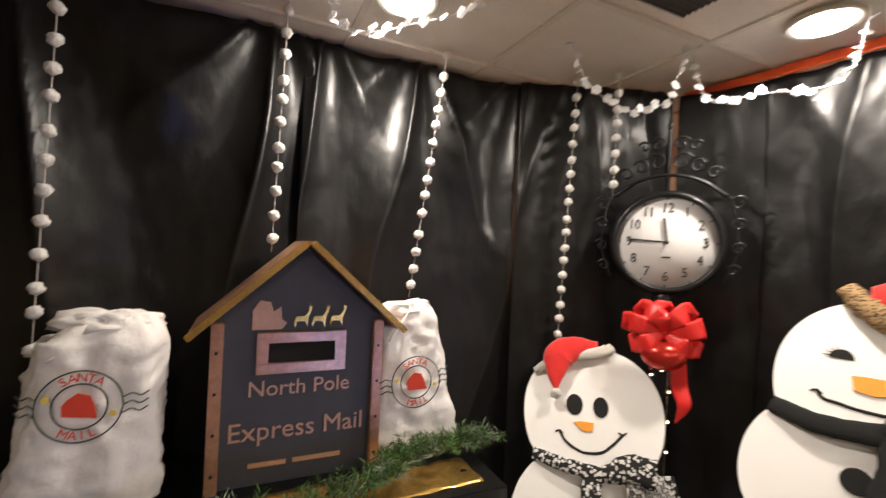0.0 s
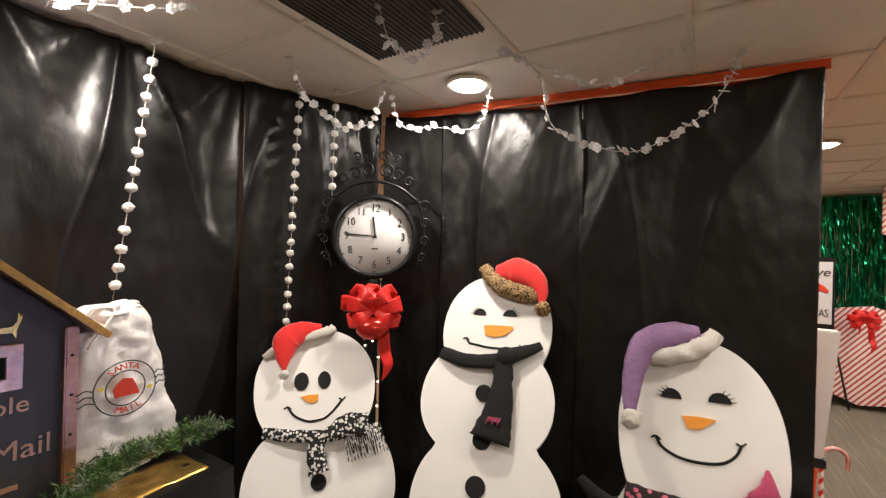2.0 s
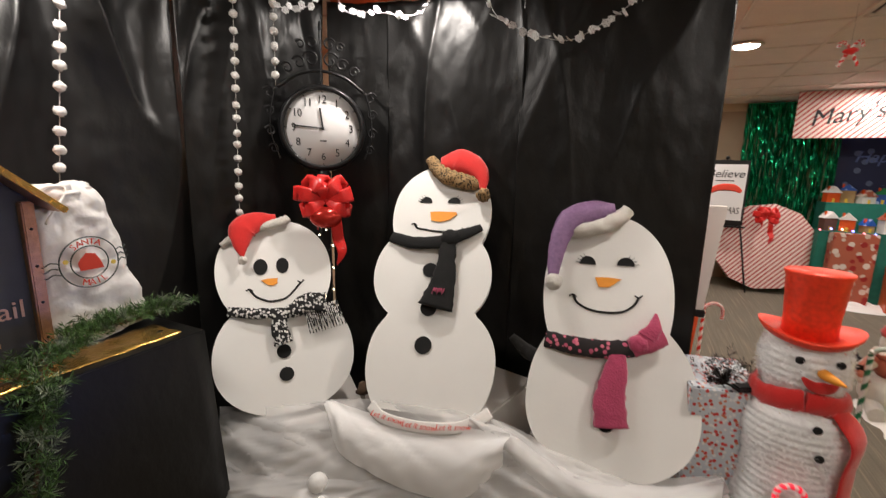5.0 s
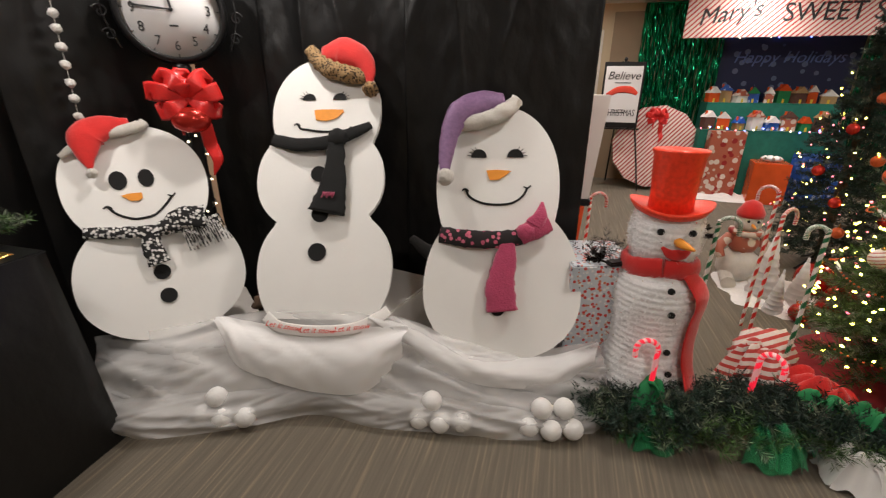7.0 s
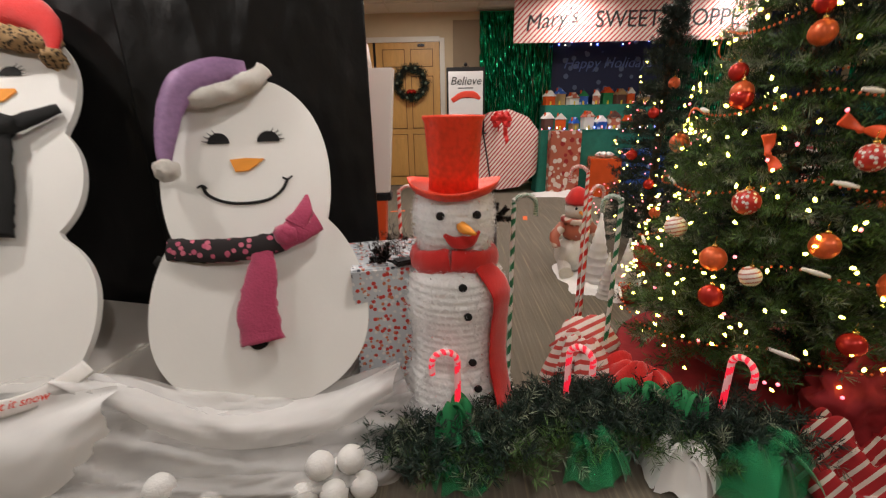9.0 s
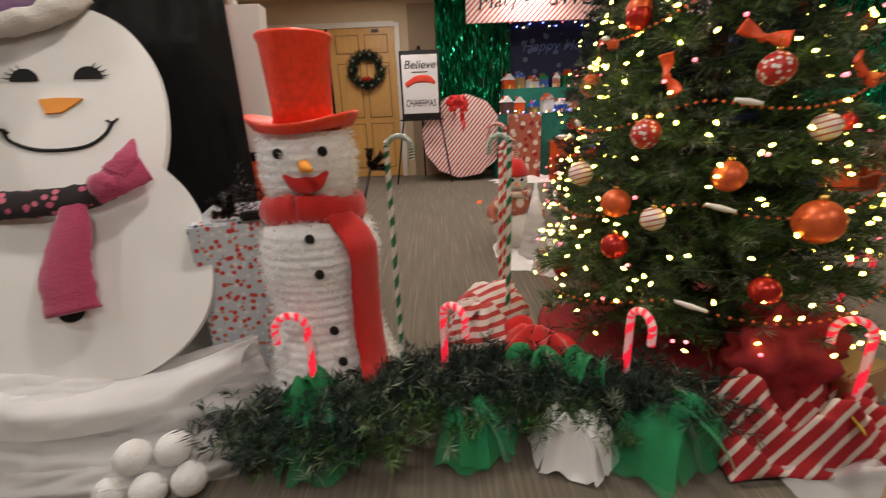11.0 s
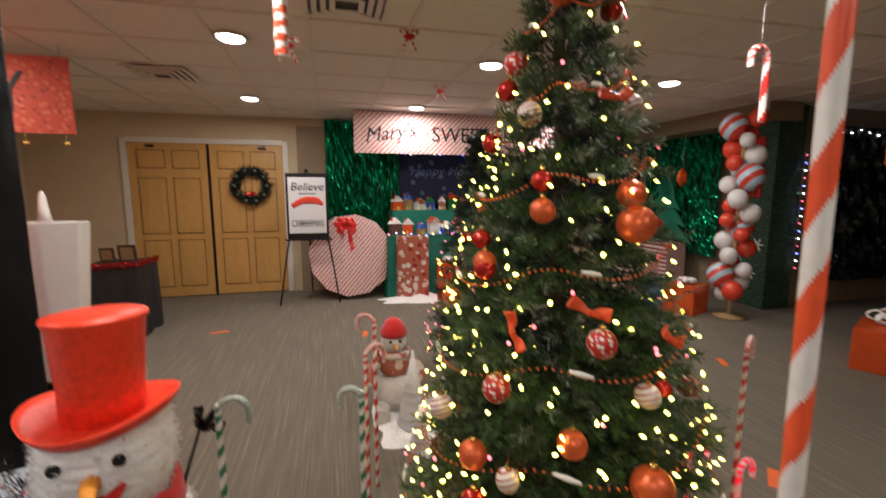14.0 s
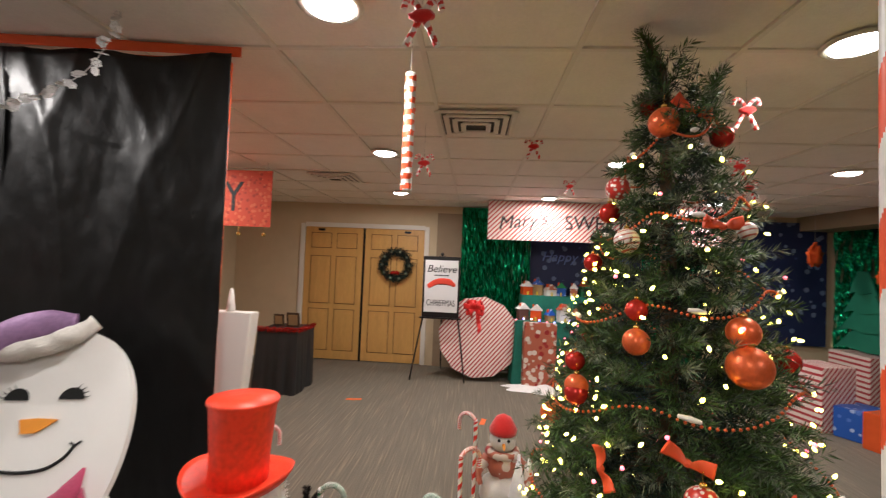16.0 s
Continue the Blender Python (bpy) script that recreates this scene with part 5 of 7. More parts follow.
    for z, a in ((0.635, 14), (0.53, 19), (0.34, 26), (0.24, 30), (0.13, 32)):
        part("button", ball(0.015, on(a, z, 0.012), 12, (0.6, 1, 1)), M_BLACK_FELT, s, "round black button")
    ring = [on(k * 30, 0.705 + 0.012 * math.cos(k), 0.022) for k in range(13)]
    part("scarf_wrap", sweep(ring, 0.042, 12, 60, (0.5, 1), rough=0.3), M_RED_FELT, s, "red felt scarf wrapped round the neck")
    tail = [on(45, 0.70, 0.03), on(58, 0.6, 0.03), on(62, 0.45, 0.025), on(60, 0.3, 0.03), on(52, 0.17, 0.05)]
    part("scarf_end", sweep(tail, [0.04, 0.058, 0.06, 0.062, 0.066], 12, 36, (1, 0.16), up=(-0.5, -0.85, 0), rough=0.1), M_RED_FELT, s, "hanging red scarf end with fringe")
    for k in range(9):
        q = tail[-1] + Vector((0.045 - 0.011 * k, -0.045 + 0.011 * k, 0.005))
        part("fringe", sweep([q, q + Vector((0, -0.004, -0.03)), q + Vector((0.003, 0.002, -0.06))], 0.004, 6, 8), M_RED_FELT, s)
    for sy in (1, -1):
        root = Vector((-0.02, sy * 0.15, 0.66))
        tip = Vector((0.16, sy * 0.15, 0.8)) if sy < 0 else Vector((-0.06, sy * 0.24, 0.69))
        arm = part("twig_arm", sweep([root, (root + tip) / 2, tip], [0.006, 0.005], 8, 10), M_TINSEL_BLACK, s, "dark tinsel twig arm")
        for d in ((0.0, 0.05 * sy, 0.05), (0, 0.06 * sy, 0.0), (0, 0.0, 0.07)):
            part("finger", needles([(np.array(tip), np.array(d), 0.06)], 0.017, 0.002, rnd, 260, 0.9), M_TINSEL_BLACK, arm)
    return s


tinsel_snowman()


def gift(label, x, y, sx, sy, sz, paper, turn=0, bow_mat=None, ribbon=None, bow_size=0.09, z=0.0):
    g = thing("gift_box", label, "gift box", pose(x, y, z, 0, 0, turn), "wrapped gifts")
    part("wrapped_box", box(sx, sy, sz, (0, 0, 0), 0.006), paper, g)
    part("paper_fold", box(sx * 0.5, 0.003, sz * 0.3, (0, -sy / 2 - 0.001, sz * 0.66), 0.0), paper, g)
    if ribbon:
        part("ribbon", box(0.03, sy + 0.008, sz + 0.004, (0, 0, 0)), ribbon, g)
    if bow_mat:
        for k in range(7):
            a = k * 2 * math.pi / 7
            L = bow_size
            pts = [(0, 0, sz), (math.cos(a) * L * 0.7, math.sin(a) * L * 0.7, sz + L * 0.6), (math.cos(a) * L, math.sin(a) * L, sz + L * 0.3), (0, 0, sz + 0.01)]
            part("bow_loop", sweep(pts, [0.01, 0.03, 0.03, 0.01], 8, 16, (1, 0.3)), bow_mat, g)
    return g


gift("tall box in pale blue snowman paper behind the tinsel snowman", 2.06, -0.39, 0.34, 0.3, 0.64, M_SNOWMAN_PAPER, 14)
bundle = thing("dark_tinsel_bundle", "bundle of dark brown tinsel twigs on the gift box", "decoration", pose(1.98, -0.42, 0.66))
rg = np.random.default_rng(8)
part("tinsel", needles([(rg.normal(size=3) * 0.03, rg.normal(size=3) + np.array((0, 0.2, 0.3)), 0.09) for k in range(26)], 0.025, 0.0014, rg, 40), M_TINSEL_BLACK, bundle)["kind"] = "stuff"
rc = part("black_clip", box(0.05, 0.09, 0.02, (0, 0, 0), 0.006), M_BLACK)
rc.matrix_world = pose(1.915, -0.47, 0.645, 0, 0, 30)
tagged(rc, "small black plastic clip on the gift box", "clip")


# ---------------------------------------------------------------- Christmas trees
def sphere_orn(name, label, r, mt, at, cap_mat=None):
    o = thing(name, label, "ornament", pose(*at), "tree ornaments")
    part("ball", ball(r, (0, 0, 0), 20), mt, o)
    part("cap", lathe([(r * 0.22, 0), (r * 0.22, r * 0.25), (r * 0.05, r * 0.3)], 10, (0, 0, r * 0.95)), M_GOLD, o)
    part("hook", sweep([(0, 0, r * 1.2), (0.004, 0, r * 1.5), (0, 0, r * 1.9)], 0.001, 5, 8), M_GOLD, o)
    return o


def christmas_tree(x, y, height, radius, seed, label, sprig_n, bulbs, orns, needle_mat, garland_turns, zlow=0.1, frost=0.12, power=1.0, red_share=0.12, bend=0.0):
    rnd = np.random.default_rng(seed)
    t = thing("christmas_tree", label, "tree", pose(x, y, 0))

    def rad(z):
        f = max(0.0, (height - 0.1 * (bend > 0) - z) / (height - zlow))
        return radius * f ** power * (0.82 if z < zlow + 0.12 else 1.0) + 0.015

    part("trunk", sweep([(0, 0, 0), (0.01, 0, height * 0.5), (0, bend * 0.4, height * 0.9), (0, bend, height - 0.02)], [0.035, 0.025, 0.006], 10, 20), M_BARK, t)
    for k in range(3):
        a = k * 2.1
        part("stand_leg", sweep([(0, 0, 0.14), (0.12 * math.cos(a), 0.12 * math.sin(a), 0.06), (0.22 * math.cos(a), 0.22 * math.sin(a), 0.012)], 0.011, 8, 12), M_BLACK, t)
    tips = []
    green, pale, inner, limbs = [], [], [], []
    top = height - 0.2 * (bend > 0)
    tiers = int(height * 13)
    for ti in range(tiers):
        z = zlow + (top - zlow - 0.04) * (ti + 0.5) / tiers
        n = max(5, int(rad(z) * 40))
        for k in range(n):
            a = 2 * math.pi * (k + rnd.random() * 0.9) / n + ti * 0.7
            r = rad(z) * rnd.uniform(0.6, 1.08)
            droop = -0.03 - 0.1 * r + rnd.normal() * 0.02
            d = np.array((math.cos(a), math.sin(a), 0.0))
            tip = d * r + np.array((0, 0, z + droop + 0.05))
            root = np.array((0, 0, z + 0.02))
            limbs.append((root, tip))
            tips.append((tip, a))
            m = max(7, int(r * sprig_n))
            for q in range(m):
                f = 0.35 + 0.65 * (q + rnd.random()) / m
                base = root + (tip - root) * f
                fan = a + rnd.choice((-1, 1)) * rnd.uniform(0.15, 1.0)
                dd = np.array((math.cos(fan), math.sin(fan), rnd.uniform(-0.15, 0.45)))
                ln = rnd.uniform(0.05, 0.1) * (0.6 + 0.5 * min(1, r / 0.3))
                # sprigs near the trunk join the darker set that paints in inner shade
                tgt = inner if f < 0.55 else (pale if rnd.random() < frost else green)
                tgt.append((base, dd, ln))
    # the leader, bent to one side, and a lower twin
    green.append((np.array((0, bend, height - 0.2)), np.array((0.03, 0.02, 1.0)), 0.2))
    for k in range(22):
        green.append((np.array((0, bend * (0.5 + 0.5 * k / 22), height - 0.3 + 0.012 * k)), np.array((rnd.normal() * 0.35, rnd.normal() * 0.35, 1.0)), 0.06))
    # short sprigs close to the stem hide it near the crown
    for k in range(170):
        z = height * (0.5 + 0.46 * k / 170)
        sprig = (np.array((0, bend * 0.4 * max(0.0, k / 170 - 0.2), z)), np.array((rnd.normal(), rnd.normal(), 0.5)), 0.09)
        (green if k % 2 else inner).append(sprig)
    if bend:
        for k in range(14):
            green.append((np.array((0, -0.09 - 0.003 * k, height - 0.32 + 0.012 * k)), np.array((rnd.normal() * 0.3, rnd.normal() * 0.3 - 0.2, 1.0)), 0.05))
    part("needle_mass", needles(green, 0.036, 0.0017, rnd, 44, 0.75), needle_mat, t)["kind"] = "stuff"
    # darker green stands in for shade inside the crown
    part("inner_shade_needle_mass", needles(inner, 0.04, 0.0022, rnd, 26, 0.85), M_NEEDLE_DARK, t)["kind"] = "stuff"
    part("frosted_needle_mass", needles(pale, 0.036, 0.0016, rnd, 40, 0.75), M_NEEDLE_PALE, t)["kind"] = "stuff"
    lb = ([], [])
    for root, tip in limbs:
        o = len(lb[0])
        s = np.cross(tip - root, (0, 0, 1.0))
        s = s / (np.linalg.norm(s) + 1e-6) * 0.004
        up = np.array((0, 0, 0.004))
        lb[0].extend([tuple(root + s), tuple(root - s), tuple(root + up), tuple(tip)])
        lb[1].extend([(o, o + 1, o + 3), (o + 1, o + 2, o + 3), (o + 2, o, o + 3)])
    part("limb_frame", lb, M_BARK, t)["kind"] = "stuff"
    # lights, wound on the branches
    ls = thing("tree_lights", "warm fairy lights wound round the tree", "string lights", pose(x, y, 0))
    turns, n = 11, 240
    pts = []
    for k in range(n):
        f = k / (n - 1)
        z = zlow + 0.06 + (height - zlow - 0.14) * f
        a = f * turns * 2 * math.pi
        r = rad(z) * (0.9 + 0.1 * math.sin(k * 1.7))
        pts.append((r * math.cos(a), r * math.sin(a), z - 0.02 + 0.015 * math.sin(k * 2.3)))
    part("wire", sweep(pts, 0.0015, 4, n * 2), M_NEEDLE_DARK, ls)
    shared = {}
    for k in range(bulbs):
        z = zlow + 0.03 + (height - zlow - 0.1) * (1 - math.sqrt(1 - rnd.random() * 0.97))
        a = rnd.random() * 2 * math.pi
        r = rad(z) + rnd.uniform(0.015, 0.06)
        red = rnd.random() < red_share
        key = "r" if red else "w"
        if key not in shared:
            o = part("bulb", lathe([(0.001, 0.0), (0.0048, 0.003), (0.005, 0.011), (0.001, 0.017)], 8) if not red else ball(0.006, (0, 0, 0), 8), M_RED_BULB if red else M_WARM_BULB, ls)
            shared[key] = o.data
        else:
            o = new("bulb", shared[key])
            o.parent = ls
        o.matrix_basis = pose(r * math.cos(a), r * math.sin(a), z, rnd.uniform(0, 180), rnd.uniform(0, 90), 0)
    # bead garland in swags
    if garland_turns:
        g = thing("bead_garland", "copper bead garland with white candies draped on the tree", "garland", pose(x, y, 0))
        gp = []
        m = garland_turns * 30
        for k in range(m):
            f = k / (m - 1)
            a = f * garland_turns * 2 * math.pi
            z = zlow + 0.14 + (height - zlow - 0.35) * f
            sag = -0.06 * abs(math.sin(a * 2.5))
            r = rad(z + sag) * 1.06
            gp.append(Vector((r * math.cos(a), r * math.sin(a), z + sag)))
        line = smooth_line(gp, 900)
        bm = bmesh.new()
        for k, c in enumerate(line):
            bmesh.ops.create_icosphere(bm, subdivisions=1, radius=0.005, matrix=Matrix.Translation(c)) if k < 900 else None
        part("bead_string", bm, M_BALL_COPPER, g, smooth=True)["kind"] = "stuff"
        for k in range(0, 900, 26):
            c, c2 = line[k], line[min(k + 3, 899)]
            part("white_candy", sweep([c * 1.01, (c + c2) * 0.505, c2 * 1.01], [0.005, 0.009, 0.005], 8, 10), M_WHITE_STRIPE, g)
    for a, z, r, mt, lab in orns:
        rr = rad(z) * 1.04
        sphere_orn("bauble", lab, r, mt, (x + rr * math.cos(radians(a)), y + rr * math.sin(radians(a)), z))
    return t


kinds = [(M_BALL_COPPER, "copper glitter bauble on the tree"), (M_BALL_WHITE, "white striped bauble on the tree"), (M_BALL_RED, "shiny red bauble on the tree"), (M_BALL_PATTERN, "red bauble with white snowflake pattern")]
orn_rnd = random.Random(4)
orns = []
for a, z, r, k in ((156, 0.73, 0.042, 0), (182, 0.61, 0.059, 0), (184, 0.85, 0.036, 1), (128, 0.84, 0.044, 3), (122, 0.63, 0.045, 0), (136, 0.6, 0.035, 1), (168, 0.43, 0.04, 2),
                   (167, 1.0, 0.043, 3), (103, 1.27, 0.033, 2), (190, 1.42, 0.043, 0), (138, 1.46, 0.033, 2), (192, 0.86, 0.024, 2), (140, 1.37, 0.039, 0), (190, 1.33, 0.057, 0),
                   (111, 1.18, 0.038, 2), (123, 1.67, 0.04, 1), (77, 1.87, 0.043, 3), (78, 1.78, 0.037, 2), (138, 2.07, 0.049, 0), (235, 2.03, 0.037, 2), (78, 2.16, 0.032, 2),
                   (213, 1.71, 0.027, 1), (125, 0.5, 0.042, 2), (110, 1.2, 0.038, 0), (100, 0.7, 0.042, 1), (60, 1.0, 0.042, 0), (20, 0.8, 0.042, 2), (300, 1.0, 0.042, 1),
                   (330, 1.4, 0.038, 2), (260, 1.3, 0.042, 2), (70, 1.6, 0.034, 2), (250, 0.7, 0.042, 3)):
    orns.append((a, z, r, *kinds[k]))
christmas_tree(2.23, -2.01, 2.42, 0.6, 21, "tall green fir with frosted tips, lit and densely decorated", 36, 420, orns, M_NEEDLE, 7, 0.13, 0.2, 0.8, 0.12, 0.11)
orns2 = [(a, z, 0.04, *kinds[2 if (a // 40) % 2 else 0]) for a, z in ((150, 0.6), (180, 0.9), (200, 0.5), (140, 1.1), (170, 1.3), (215, 1.0), (120, 0.8), (160, 0.4))]
christmas_tree(3.95, -2.28, 1.88, 0.42, 22, "smaller dark fir with red and white lights behind the large tree", 22, 150, orns2, M_NEEDLE_DARK, 0, 0.1, 0.06, 0.85, 0.55)

for a, z, rot in ((160, 1.08, 20), (128, 1.0, 70), (188, 1.72, 0), (200, 0.98, 30), (170, 2.12, 30)):
    rr = 0.6 * ((2.32 - z) / 2.29) ** 0.8 * 1.08
    o = thing("orange_bow", "orange-red ribbon bow tucked into the tree", "bow", axes((2.23 + rr * math.cos(radians(a)), -2.03 + rr * math.sin(radians(a)), z), (math.sin(radians(a)), -math.cos(radians(a)), 0), (0, 0, 1)) @ pose(0, 0, 0, 0, 0, rot), "tree bows")
    for sx in (-1, 1):
        part("loop", sweep([(0, 0, 0), (sx * 0.03, 0.008, 0.016), (sx * 0.062, 0.014, 0.008)], [0.005, 0.017, 0.022], 8, 12, (1, 0.25)), M_ORANGE_STRIPE, o)
    part("knot", ball(0.012, (0, 0, 0.012), 8), M_ORANGE_STRIPE, o)


# ---------------------------------------------------------------- candy canes
def candy_cane(name, label, x, y, h, hook, r, mats, bands, toward, z=0.0, turn3=1.0, group="candy canes"):
    ca, sa = math.cos(radians(toward)), math.sin(radians(toward))
    pts = [(0, 0, 0), (0, 0, h * 0.35), (0, 0, h * 0.7), (0, 0, h - hook)]
    for k in range(1, 8):
        a = math.pi * k / 7
        q = hook * (1 - math.cos(a))
        pts.append((ca * q, sa * q, h - hook + hook * math.sin(a)))
    pts.append((ca * 2 * hook, sa * 2 * hook, h - hook * 1.9))
    o = part(name, sweep(pts, r, 10, 420 if bands > 20 else 120, stripe=bands, turns=turn3), mats)
    o.matrix_world = pose(x, y, z)
    return tagged(o, label, "candy cane", group)


GW, RW = [M_WHITE_STRIPE, M_GREEN_STRIPE], [M_WHITE_STRIPE, M_RED_STRIPE]
candy_cane("candy_cane", "green and white striped candy cane stake", 2.04, -0.865, 0.86, 0.04, 0.009, GW, 46, -95)
candy_cane("candy_cane", "green and white striped candy cane stake", 2.03, -1.255, 0.85, 0.032, 0.009, GW, 46, 75)
candy_cane("candy_cane", "red and white striped candy cane stake", 2.75, -1.36, 0.86, 0.045, 0.009, RW, 46, 60)
candy_cane("candy_cane", "red and white striped candy cane stake", 2.6, -0.38, 0.8, 0.045, 0.009, RW, 46, -80)
candy_cane("candy_cane", "red and white striped candy cane stake", 2.05, -2.72, 0.86, 0.05, 0.009, RW, 46, -60)
candy_cane("candy_cane", "red and white striped candy cane stake", 2.5, -1.3, 0.8, 0.045, 0.009, RW, 46, -60)
LIT = [M_GLOW_WHITE, M_GLOW_RED]
for x, y, z, t in ((1.7, -0.645, 0.13, 95), (1.74, -1.02, 0.13, -135), (1.72, -1.55, 0.1, -165), (1.58, -2.49, 0.1, -140), (1.63, -2.17, 0.06, 60), (2.0, -2.68, 0.1, -80), (2.3, -2.75, 0.0, -100)):
    candy_cane("lit_candy_cane", "small glowing red and white candy cane light", x, y, 0.29, 0.042, 0.0105, LIT, 9, t, z, 1.0, "lit candy canes")

# big striped pole
pole_pts = [(1.258, -1.875, 0.01), (1.254, -1.86, 0.8), (1.248, -1.838, 1.6), (1.24, -1.82, CEIL - 0.01)]
tube = sweep(pole_pts, 0.0155, 36, 420, stripe=13, turns=1.0)
for fc in tube.faces:
    zc = fc.calc_center_median().z
    if zc < 0.72 and (fc.material_index == 0 or zc < 0.36):
        fc.material_index = 2
pl = part("striped_pole", tube, [M_WHITE_STRIPE, M_ORANGE_STRIPE, M_TUBE])
tagged(pl, "cardboard pole wrapped in white and orange-red tape, bare near its foot", "pole")

# hung sweets
st = part("hanging_candy_stick", sweep([(0, 0, 0), (0, 0, 0.22), (0, 0, 0.45)], 0.021, 14, 60, stripe=11, turns=0.6, rough=0.25), [M_WHITE_STRIPE, M_ORANGE_STRIPE])
st.matrix_world = pose(2.28, -1.055, 1.838)
tagged(st, "orange and white tinsel candy stick hung from the ceiling", "candy stick")
tagged(part("hanging_thread", sweep([(2.28, -1.055, 2.285), (2.28, -1.055, 2.35), (2.28, -1.055, CEIL)], 0.0012, 5, 4), M_THREAD), "thread that holds the candy stick", "thread")
candy_cane("hanging_candy_cane", "red and white candy cane hung from the ceiling", 2.4, -3.1, 0.32, 0.045, 0.016, RW, 7, 90, 1.74)
tagged(part("hanging_thread", sweep([(2.4, -3.06, 2.05), (2.4, -3.06, 2.2), (2.4, -3.06, CEIL)], 0.0012, 5, 4), M_THREAD), "thread that holds the candy cane", "thread")
for x, y, z in ((3.6, -1.69, 2.3), (4.8, -2.19, 2.26), (3.3, -0.99, 2.1), (1.86, -1.15, 2.18), (2.6, -2.46, 2.2), (3.4, -2.9, 2.15), (3.8, -3.2, 2.1)):
    c = thing("hanging_candy_pair", "two small red and white candy canes with red bow", "decoration", pose(x, y, z), "hung sweets")
    for sy in (-1, 1):
        part("cane", sweep([(0, sy * 0.045, 0), (0, sy * 0.015, 0.06), (0, -sy * 0.02, 0.12), (0, -sy * 0.045, 0.13), (0, -sy * 0.055, 0.1)], 0.0095, 8, 40, stripe=8, turns=1), RW, c)
    part("bow", ball(0.03, (-0.01, 0, 0.08), 12, (0.5, 1.2, 0.6), 0.4), M_RED_FELT, c)
    part("thread", sweep([(0, 0, 0.12), (0, 0, (CEIL - z) / 2 + 0.06), (0, 0, CEIL - z)], 0.0012, 5, 4), M_THREAD, c)


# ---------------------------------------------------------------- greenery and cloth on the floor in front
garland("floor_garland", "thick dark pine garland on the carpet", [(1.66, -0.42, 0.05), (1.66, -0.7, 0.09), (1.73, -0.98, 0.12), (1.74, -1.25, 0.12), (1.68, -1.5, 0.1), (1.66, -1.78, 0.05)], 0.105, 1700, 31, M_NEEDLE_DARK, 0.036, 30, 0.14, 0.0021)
garland("floor_garland", "green pine sprays in the floor garland", [(1.6, -0.5, 0.05), (1.6, -0.85, 0.08), (1.68, -1.15, 0.1), (1.6, -1.5, 0.07)], 0.09, 420, 32, M_NEEDLE, 0.036, 24, 0.25)


def mesh_bow(label, x, y, z, size, seed, material, name="deco_mesh_bow", group="deco mesh"):
    o = thing(name, label, "mesh bow", pose(x, y, z), group)
    rnd = random.Random(seed)
    for k in range(4):
        a = rnd.uniform(90, 270)
        w = size * rnd.uniform(0.8, 1.2)
        L = size * rnd.uniform(0.7, 1.0)
        ph = rnd.uniform(0, 6)

        def at(u, v):
            q = (u - 0.5) * w
            r = v * L
            zz = 0.05 * math.sin(v * 3.1) - z * 0.85 * v * v + 0.02 * math.sin(u * 9 + ph) + 0.012 * math.sin(v * 7 + ph)
            ca, sa = math.cos(radians(a)), math.sin(radians(a))
            return Vector((ca * r - sa * q * (0.5 + 0.5 * v), sa * r + ca * q * (0.5 + 0.5 * v), max(zz, 0.004 - z + 0.002 * k)))

        part("fold", sheet(at, 14, 14), material, o, smooth=True)
    return o


mesh_bow("green deco-mesh ribbon spilling from the garland", 1.66, -0.66, 0.12, 0.15, 1, M_GREEN_NET)
mesh_bow("green deco-mesh ribbon spilling from the garland", 1.68, -1.08, 0.12, 0.16, 2, M_GREEN_NET)
mesh_bow("green deco-mesh ribbon spilling from the garland", 1.62, -1.62, 0.12, 0.19, 3, M_GREEN_NET)
mesh_bow("green felt leaves in the garland", 1.78, -1.3, 0.2, 0.16, 4, M_GREEN_LEAF)
mesh_bow("green felt leaves in the garland", 1.7, -0.62, 0.2, 0.12, 5, M_GREEN_LEAF)
mesh_bow("green felt leaves in the garland", 1.74, -1.45, 0.2, 0.14, 14, M_GREEN_LEAF)
mesh_bow("stiff white mesh ribbon end", 1.6, -1.36, 0.1, 0.13, 6, M_TULLE_THICK)
mesh_bow("red and white striped mesh ribbon", 2.0, -1.16, 0.26, 0.2, 7, M_STRIPE_NET)
mesh_bow("orange-red felt ribbon under the tree", 1.9, -1.33, 0.22, 0.2, 8, M_RED_FELT)
sack2 = part("striped_mesh_roll", ball(0.12, (0, 0, 0), 24, (0.9, 1.2, 0.9), 0.35), M_STRIPE_NET)
sack2.matrix_world = pose(2.1, -1.2, 0.2, 0, 25, 20)
tagged(sack2, "crumpled red and white striped mesh roll", "mesh roll")
sack3 = part("maroon_velvet_sack", ball(0.17, (0, 0, 0), 36, (0.8, 1.1, 0.95), 0.45), M_MAROON)
sack3.matrix_world = pose(1.8, -2.08, 0.15, 0, 0, 25)
tagged(sack3, "slumped maroon velvet sack under the tree", "sack")
tagged(part("tree_skirt", lathe([(0.6, 0.004), (0.58, 0.02), (0.3, 0.04), (0.04, 0.07)], 40, (2.23, -2.03, 0)), M_MAROON), "maroon velvet tree skirt on the carpet", "tree skirt")


